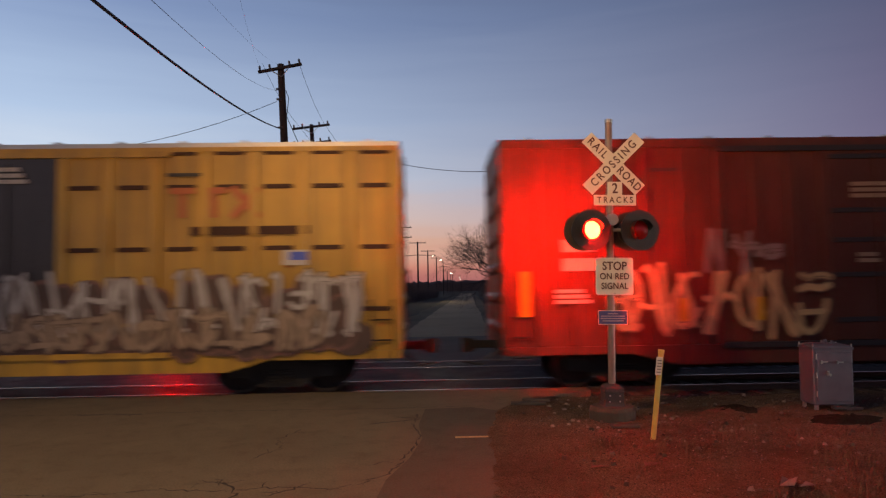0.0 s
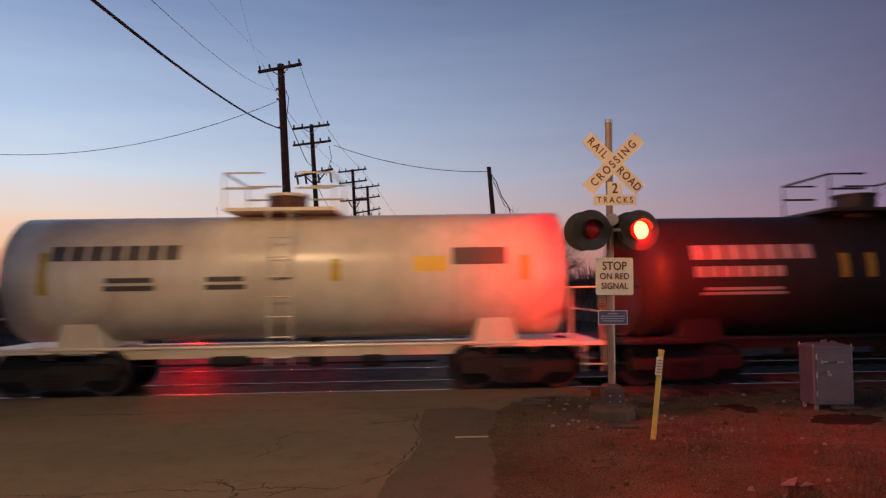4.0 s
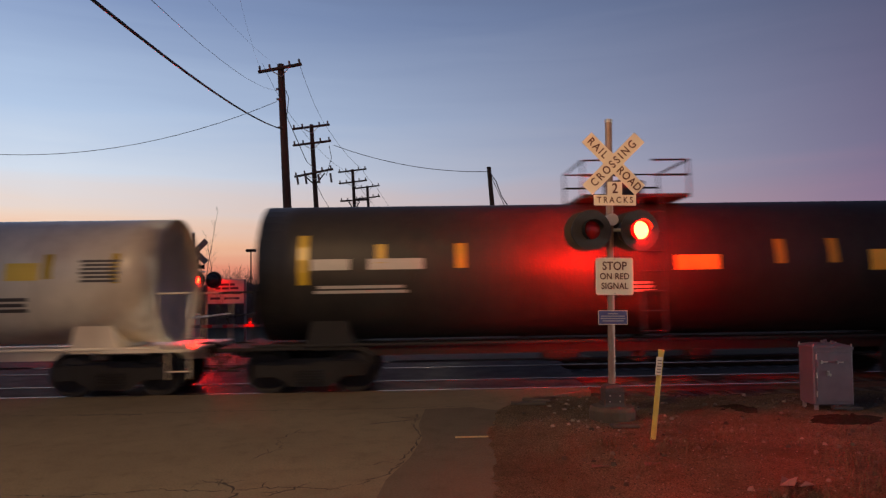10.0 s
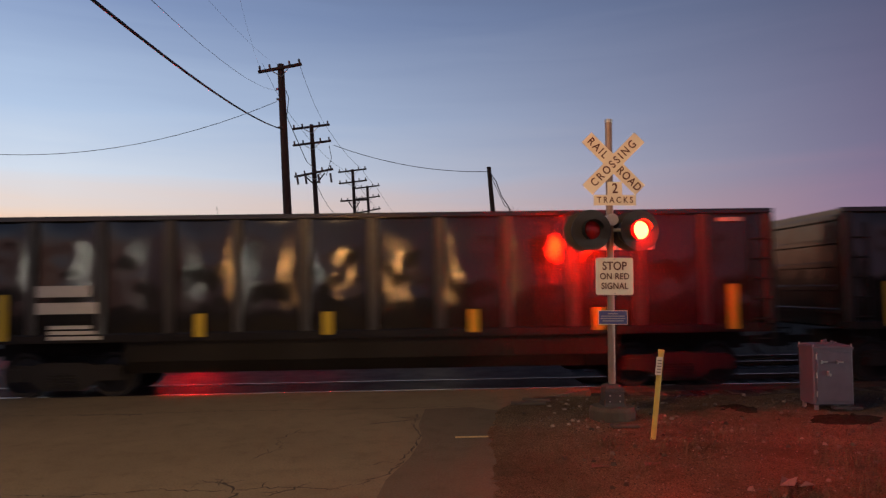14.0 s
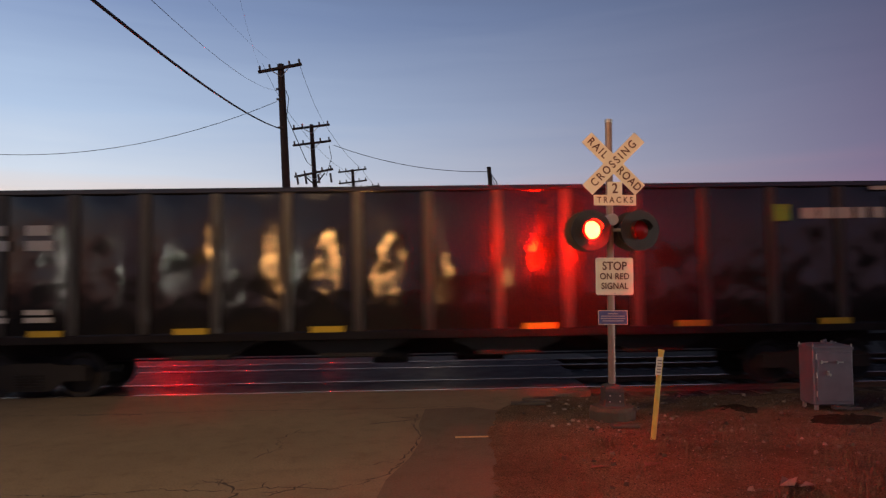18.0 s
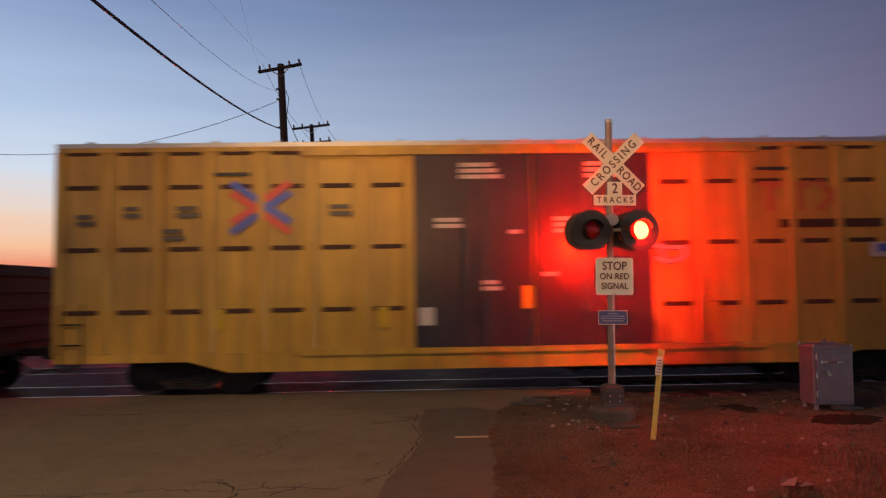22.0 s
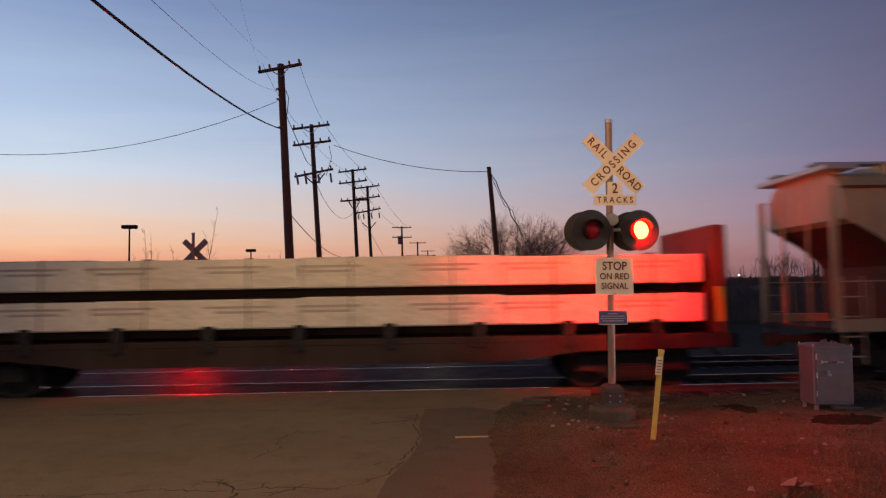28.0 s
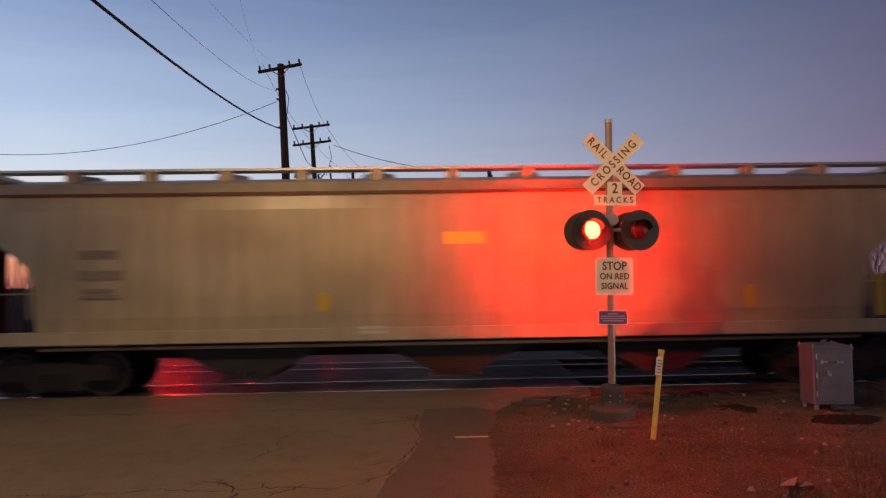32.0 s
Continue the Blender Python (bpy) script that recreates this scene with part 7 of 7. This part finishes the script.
        tank_marks(*c, False, [(-3.0, 2.75, 2.6, 0.3, "i"), (-3.3, 2.35, 1.9, 0.22, "i"), (-3.2, 2.0, 1.9, 0.06, "i2n"), (-1.1, 2.45, 0.22, 0.5, "y"), (-0.55, 2.45, 0.22, 0.5, "y"), (1.6, 2.45, 0.22, 0.5, "y"), (2.1, 2.45, 0.22, 0.5, "y"), (2.7, 2.55, 1.0, 0.3, "o"), (3.9, 2.75, 1.2, 0.05, "i6n"), (1.9, 3.1, 0.8, 0.06, "i2n"), (2.0, 2.0, 0.9, 0.06, "i4n"), (4.7, 2.4, 0.25, 0.9, "y"), (4.3, 1.95, 0.4, 0.35, "w")], mk)
    for (a, b, mat, lb, sd) in ((85.58, 103.67, "hopper_cream", "tan covered hopper with sloping dark end sheets", 1), (104.39, 122.25, "hopper_tan", "dull tan covered hopper with sloping dark end sheets", 2)):
        car, L, y = hopper(a, b, 4.14, mat, lb, "slope", 4)
        bars(car, -L / 2 + 3.5, 2.7, 0.9, 0.12, y, 2, "marking_black")
        for x, h in ((-L / 2 + 2.6, 0.8), (-1.2, 0.4), (5.2, 0.36), (L / 2 - 2.9, 0.8)):
            plate(car, x, 1.85 if h < 0.5 else 2.0, 0.26, h, y)
        plate(car, -L / 2 + 0.5, 1.75, 0.5, 0.4, y, "marking_white", "notice", "pale notice plate")
    c = tank_car(123.31, 135.41, 1.33, 2.36, WHITE_TANK, "cream white tank car with tall ladder and stencils", True, platform=0.1)
    tank_marks(*c, True, [(-4.2, 2.35, 0.9, 0.2, "i1n"), (-2.8, 2.35, 1.2, 0.2, "i1n"), (-3.5, 1.95, 2.3, 0.08, "i2n"), (-5.4, 2.6, 0.2, 0.7, "y"), (-3.4, 2.6, 0.2, 0.45, "y"), (-0.9, 2.6, 0.2, 0.4, "y"), (3.4, 2.55, 0.65, 0.35, "o"), (3.9, 2.65, 0.25, 0.5, "y"), (5.0, 2.75, 0.8, 0.05, "i6n"), (3.1, 2.0, 0.8, 0.07, "i3n"), (5.7, 2.6, 0.2, 0.6, "y")], 2)
    c = tank_car(137.4, 152.76, 1.45, 2.47, BLACK_TANK, "long black tank car with yellow reflectors", platform=0.15)
    tank_marks(*c, False, [(-6.2, 2.6, 0.9, 0.22, "i1n"), (-4.9, 2.6, 1.3, 0.22, "i1n"), (-5.6, 2.15, 2.0, 0.06, "i2n"), (-7.5, 2.7, 0.28, 1.0, "y"), (-3.6, 2.75, 0.26, 0.5, "y"), (-0.2, 2.15, 1.0, 0.05, "i3n"), (2.9, 2.75, 0.26, 0.5, "y"), (-5.2, 2.75, 0.26, 0.5, "y"), (5.2, 2.55, 0.9, 0.42, "o"), (1.2, 2.55, 0.9, 0.3, "o"), (4.0, 2.75, 0.26, 0.5, "y"), (6.6, 2.8, 1.1, 0.06, "i6n"), (7.4, 2.7, 0.28, 1.0, "y"), (6.4, 1.6, 0.35, 0.35, "w")], 3)
    c = tank_car(154.48, 167.86, 1.42, 2.43, WHITE_TANK, "large cream white tank car with dark valve housing", True, platform=0.2)
    tank_marks(*c, True, [(-4.6, 2.3, 0.7, 0.16, "i1n"), (-3.5, 2.3, 1.0, 0.16, "i1n"), (-3.9, 1.95, 2.2, 0.06, "i2n"), (-5.7, 2.5, 0.24, 0.9, "y"), (-2.2, 2.6, 0.22, 0.45, "y"), (2.3, 2.2, 0.65, 0.35, "o"), (3.4, 2.6, 0.2, 0.45, "y"), (4.7, 2.8, 1.5, 0.05, "i9n"), (4.6, 1.75, 0.35, 0.25, "k"), (2.4, 1.9, 1.1, 0.05, "i2n"), (6.1, 2.5, 0.24, 0.8, "y")], 4)
    for i, (a, b) in enumerate(((169.36, 185.28), (186.76, 202.93), (204.34, 220.3))):
        car, L, y = gondola(a, b, 3.62, "gondola_black", "glossy black steel coal gondola with vertical posts", 1.2, 12)
        yy = y - 0.002
        bars(car, -L / 2 + 2.2, 2.15, 1.3, 0.22, yy + 0.0, 2)
        bars(car, -L / 2 + 2.3, 1.45, 1.0, 0.07, yy, 3)
        bars(car, L / 2 - 2.9, 2.9, 1.3, 0.18, yy, 1)
        for x in (-L / 2 + 0.9, L / 2 - 0.9):
            plate(car, x, 1.65, 0.3, 0.9, yy)
        for x in (-L / 2 + 4.7, -L / 2 + 7.2, L / 2 - 6.1, L / 2 - 3.6):
            plate(car, x, 1.45, 0.26, 0.45, yy)
        plate(car, L / 2 - 0.9, 3.4, 0.5, 0.08, yy, "marking_white", "marking", "white edge mark")
    # empty flat car
    car, L = start_car("flat_car", "long empty flat car with stake pockets", "flat car", 221.7, 241.03, 1.9)
    part("deck", boxes((-L / 2, L / 2, -1.5, 1.5, 1.12, 1.22), bevel=0.01), "flat_deck", car, "dark worn deck")
    for s in (-1, 1):
        part("side_sill", prism(bmesh.new(), [(-L / 2, 1.12), (L / 2, 1.12), (L / 2, 0.88), (L / 2 - 3, 0.82), (L / 2 - 5, 0.6), (-L / 2 + 5, 0.6), (-L / 2 + 3, 0.82), (-L / 2, 0.88)], *sorted((s * 1.42, s * 1.48))), "flat_deck", car, "deep fish-belly sill")
        pk = cached("stake_pocket", lambda: finish("stake_pocket", boxes((-0.07, 0.07, -0.05, 0.05, 0.95, 1.2), bevel=0.01), "flat_deck"))
        for i in range(16):
            part("stake_pocket", pk, "", car, m=pose(-L / 2 + 0.7 + i * (L - 1.4) / 15, s * 1.53, 0))
    for x, w in ((-7.5, 0.6), (-4.2, 0.6), (-1.0, 0.7), (1.9, 0.6), (5.0, 0.7), (8.7, 0.95)):
        plate(car, x, 0.98, w, 0.11, -1.485)
    for x, w in ((-6.4, 0.9), (-5.6, 0.4), (0.4, 0.8), (3.3, 0.5), (6.3, 0.45), (-3.0, 0.8)):
        plate(car, x, 1.02, w, 0.1, -1.485, "marking_white", "marking", "stencilled lettering")
    under_gear(car, L, 0.8)
    for i, (a, b) in enumerate(((242.51, 262.23), (263.61, 282.63))):
        car, L, y = gondola(a, b, 4.15, "gondola_steel", "tall dark glossy coal hopper car with vertical posts", 1.18, 14, "coal_hopper", False, category="hopper car")
        for x, z in ((-L / 2 + 1.42, 3.35), (-L / 2 + 2.3, 3.35), (-L / 2 + 1.42, 1.75), (-L / 2 + 2.3, 1.75)):
            bars(car, x, z, 0.6, 0.2 if z > 3 else 0.1, y, 2)
        for k, w in enumerate((0.34, 0.3, 0.34, 0.22, 0.26)):
            plate(car, L / 2 - 2.15 + k * 0.36, 3.5, w, 0.22, y, "marking_white", "marking", "white lettering bar")
        plate(car, L / 2 - 2.7, 3.52, 0.34, 0.34, y, "marking_green", "marking", "green emblem")
        plate(car, L / 2 - 0.6, 4.0, 0.5, 0.08, y, "marking_white", "marking", "white edge mark")
        for x in (-L / 2 + 2.4, -L / 2 + 5.2, -2.0, 2.2, L / 2 - 4.6, L / 2 - 1.7):
            plate(car, x, 1.33, 0.65, 0.12, y)
        for c in (-4.6, -1.6, 1.6, 4.6):
            bay = part("discharge_bay", prism(bmesh.new(), [(c - 1.3, 1.12), (c + 1.3, 1.12), (c + 0.6, 0.82), (c - 0.6, 0.82)], -1.2, 1.2), "grimy_steel", car, "sloped discharge bay")
            part("gate", boxes((c - 0.62, c + 0.62, -1.25, 1.25, 0.76, 0.82)), "grimy_steel", bay)
        bm = bmesh.new()
        loft(bm, [[(x, yy, z) for yy, z in ((-1.4, 1.3), (-1.4, 3.6), (0, 3.75 + dz), (1.4, 3.6), (1.4, 1.3))] for x, dz in ((-L / 2 + 0.2, -0.5), (-L / 4, 0.1), (0, -0.1), (L / 4, 0.12), (L / 2 - 0.2, -0.5))])
        part("coal_load", bm, "black_steel", car, "dark coal load")
    # low gondola
    car, L, y = gondola(283.93, 299.94, 2.75, "gondola_rust", "low rusty gondola covered in sprayed lettering", 0.85, 15, "low_gondola", False)
    spray(car, 0.55, 1.55, 4.8, 1.5, y, 31, "spray_purple", "spray_white", 5, None, "GHOST")
    spray(car, 4.9, 1.55, 3.4, 1.25, y, 33, "spray_grey", "spray_purple", 4, None)
    spray(car, -4.0, 1.6, 3.6, 0.95, y, 35, "spray_olive", "gondola_rust", 4, None)
    bars(car, -L / 2 + 2.4, 2.2, 0.9, 0.18, y, 2)
    bars(car, -L / 2 + 2.4, 1.4, 0.8, 0.08, y, 2)
    for x in (-L / 2 + 1.0, -L / 2 + 3.6, -L / 2 + 6.8, 0.6, 3.8, L / 2 - 1.0):
        plate(car, x, 1.05 if abs(x) < 6 else 1.5, 0.55, 0.12 if abs(x) < 6 else 0.2, y - 0.02)
    yellow_boxcar(301.37, 319.88, "yellow high boxcar with black doors and blue and red emblem", 0)
    brown_boxcar(321.79, 339.96, "paint_oxide", "oxide red high boxcar with pale sprayed shape", [(-4.6, 1.15, 3.2, 0.75, 41, "spray_cream", "spray_black", 4, None)], face=True)
    brown_boxcar(342.07, 360.52, "paint_oxide", "oxide red high boxcar with cream sprayed lettering", [(-3.7, 1.75, 6.4, 1.7, 51, "spray_cream", "spray_umber", 12, None, "", 1.45), (5.3, 1.85, 6.0, 1.7, 53, "spray_fawn", "spray_haze", 11, None, "", 1.25), (-7.9, 2.4, 1.2, 1.8, 55, "spray_haze", "spray_umber", 2, None)])
    for (a, b, mat, lb, sd) in ((361.76, 380.75, "hopper_grey", "pale grey covered hopper with curved ends", 1), (400.35, 415.16, "hopper_cream", "cream covered hopper with curved cut-away ends", 2), (439.29, 458.9, "hopper_cream", "long cream covered hopper with curved cut-away ends", 3)):
        car, L, y = hopper(a, b, 4.57, mat, lb, "curve", 3)
        bars(car, -L / 2 + 2.9, 3.05 if sd < 3 else 2.85, 0.95, 0.18, y, 2, "marking_black" if sd < 3 else "print_faded", 1.2)
        bars(car, -L / 2 + 2.9, 2.15, 0.8, 0.08, y, 2, "marking_black" if sd < 3 else "print_faded")
        for x, h in ((0.15 if sd == 2 else 5.9 if sd == 3 else 1.5, 0.46), (-2.6, 0.36), (L / 2 - 1.25, 0.85)):
            plate(car, x, 1.85, 0.26, h, y)
        plate(car, 0.2, 3.1, 0.8, 0.24, y, "marking_yellow", "notice", "yellow notice sticker") if sd == 3 else None
        bars(car, -1.6, 1.35, 0.6, 0.06, y, 2)
    # centre-beam flat cars with wrapped lumber
    lumber_car(380.95, 398.2, "centre-beam flat car half loaded with wrapped lumber", 2, 3.3, 1.3)
    lumber_car(415.75, 438.6, "centre-beam flat car fully loaded with wrapped lumber", 4, 4.55, 1.12)


def lumber_car(x0, x1, label, rows, bulk, base):
    car, L = start_car("centre_beam_car", label, "flat car", x0, x1, 1.9)
    part("deck", boxes((-L / 2, L / 2, -1.45, 1.45, 1.0, 1.12), bevel=0.01), "sill_dark", car, "rusty deck")
    for s in (-1, 1):
        part("side_sill", prism(bmesh.new(), [(-L / 2, 1.0), (L / 2, 1.0), (L / 2, 0.85), (L / 2 - 3, 0.8), (L / 2 - 4.5, 0.62), (-L / 2 + 4.5, 0.62), (-L / 2 + 3, 0.8), (-L / 2, 0.85)], *sorted((s * 1.38, s * 1.45))), "sill_dark", car, "deep side sill")
        for x in [-L / 2 + 1.5 + i * (L - 3) / 8 for i in range(9)]:
            part("winch", boxes((x - 0.1, x + 0.1, *sorted((s * 1.44, s * 1.54)), 0.92, 1.12), bevel=0.01), "grimy_steel", car)
            part("stake_pocket", boxes((x - 0.11, x + 0.11, *sorted((s * 1.44, s * 1.5)), 1.12, base + 0.12), bevel=0.01), "grimy_steel", car) if rows == 2 else None
    for e in (-1, 1):
        b = part("bulkhead", boxes((*sorted((e * (L / 2 - 0.35), e * (L / 2 - 0.1))), -1.5, 1.5, 1.12, bulk), bevel=0.02), "bulkhead_rust", car, "rusty end bulkhead")
        for y in (-1.3, -0.5, 0.5, 1.3):
            part("bulkhead_post", boxes((*sorted((e * (L / 2 - 0.1), e * L / 2)), y - 0.06, y + 0.06, 1.12, bulk)), "bulkhead_rust", b)
        plate(car, e * (L / 2 - 0.22), 1.7, 0.22, 0.7, -1.5)
    beam = bulk if rows == 4 else 2.7
    part("centre_beam", boxes((-L / 2 + 0.35, L / 2 - 0.35, -0.06, 0.06, 1.12, beam), (-L / 2 + 0.35, L / 2 - 0.35, -0.12, 0.12, beam - 0.12, beam)), "bulkhead_rust", car, "central beam")
    h = 0.792 if rows == 4 else 0.62
    gap = 0.07 if rows == 4 else 0.17
    sections = [(-L / 2 + 0.5, -1.5), (-0.95, L / 2 - 0.5)] if rows == 4 else [(-L / 2 + 0.5, L / 2 - 0.5)]
    rng = random.Random(rows)
    for s in (-1, 1):
        for k in range(rows):
            z = base + 0.05 + k * (h + gap)
            for a, b in sections:
                n = 3 if rows == 4 else 4
                w = (b - a) / n
                for i in range(n):
                    y0, y1 = sorted((s * 0.14, s * (1.42 + rng.uniform(-0.02, 0.02))))
                    pk = part("wrapped_lumber", boxes((a + i * w + 0.01, a + (i + 1) * w - 0.01, y0, y1, z, z + h - rng.uniform(0, 0.045)), bevel=0.03), "wrap_white", car, "lumber bundle in pale plastic wrap")
                    for j in range(int(w / 1.15) if s < 0 else 0):
                        yy = y0 - 0.003
                        x = a + i * w + 0.55 + j * 1.15 + rng.uniform(-0.1, 0.1)
                        if rows == 4:
                            part("text_bar", boxes((x - 0.42, x + 0.42, yy - 0.003, yy + 0.002, z + h * 0.6, z + h * 0.6 + 0.13)), "print_grey", pk, "grey printed band")
                        elif j % 2 == 0:
                            # two faint lines of small print
                            for zz, hw in ((0.66, 0.7), (0.5, 0.5)):
                                part("text_bar", boxes((x - hw, x + hw, yy - 0.003, yy + 0.002, z + h * zz, z + h * zz + 0.05)), "print_faint", pk, "faint printed line")
                    for q in (0.25, 0.75):
                        x = a + (i + q) * w
                        part("strap", boxes((x - 0.015, x + 0.015, y0 - 0.006, y1 + 0.006, z - 0.004, z + h + 0.005)), "black_steel", pk)
            part("spacer", boxes((-L / 2 + 0.7, L / 2 - 0.7, *sorted((s * 0.2, s * 1.3)), z - gap + 0.005, z - 0.005)), "tie_wood", car) if rows == 4 and k else None
    under_gear(car, L, 0.8)
    return car


build_train()

# ---- what moves ----
FLASH_START, FLASH_PERIOD = 7.105, 1.518


def lag(t):
    for (t0, a), (t1, b) in zip(LAG, LAG[1:]):
        if t <= t1:
            return a + (b - a) * (t - t0) / (t1 - t0)
    return LAG[-1][1]


def motions():
    for car, x0, axles in CARS:
        rows = [(t, pose(x0 - SPEED * t + a, TRACK_Y, 0)) for t, a in LAG]
        walk(car, rows)
        for w, dx, ax in axles:
            # the wheels roll while they are near the crossing
            t0 = max(0.0, (x0 + ax - 16) / SPEED)
            t1 = min(32.0, (x0 + ax + 16) / SPEED)
            if t1 <= t0:
                continue
            times = [i / 30 for i in range(int(t0 * 30), int(t1 * 30) + 1)]
            t0, t1 = times[0], times[-1]
            turn = lambda t: -math.degrees((SPEED * (t - t0) - lag(t) + lag(t0)) / WHEEL_R)
            rows = [(t, pose(dx, 0, WHEEL_R, 0, turn(t) % 360, 0)) for t in times]
            if t0 > 0.05:
                rows = [(0.0, rows[0][1])] + rows
            if t1 < 31.95:
                rows.append((32.0, rows[-1][1]))
            walk(w, rows)
    # the lamps flash in turn: each lens swings its lit side out, and back
    half = FLASH_PERIOD / 2
    for side, first in (("left", FLASH_START), ("right", FLASH_START + half)):
        spans = []
        k = -6
        while first + k * FLASH_PERIOD < 33:
            spans.append((first + k * FLASH_PERIOD, first + k * FLASH_PERIOD + half))
            k += 1
        lit0 = any(a <= 0.0 < b for a, b in spans)
        lit1 = any(a <= 32.0 < b for a, b in spans)
        for ob, late in LENSES[side]:
            # a late lens comes on a little after and goes off a little before the others
            events = []
            for a, b in spans:
                events += [(a, late, 180, 360), (b, -late, 0, 180)]
            turns = []
            for t, shift, a0, a1 in sorted(events):
                for i, k in zip((-2, -1, 0, 1, 2), (0.0, 0.14, 0.5, 0.86, 1.0)):
                    at = (round(t * 30) + i + shift) / 30
                    if 0.0 < at < 32.0:
                        turns.append((at, a0 + (a1 - a0) * k))
            turns = [(0.0, 0 if lit0 else 180)] + turns + [(32.0, 0 if lit1 else 180)]
            c = ob.matrix_basis.translation.copy()
            walk(ob, [(t, pose(*c, 0, 0, a)) for t, a in turns])


motions()
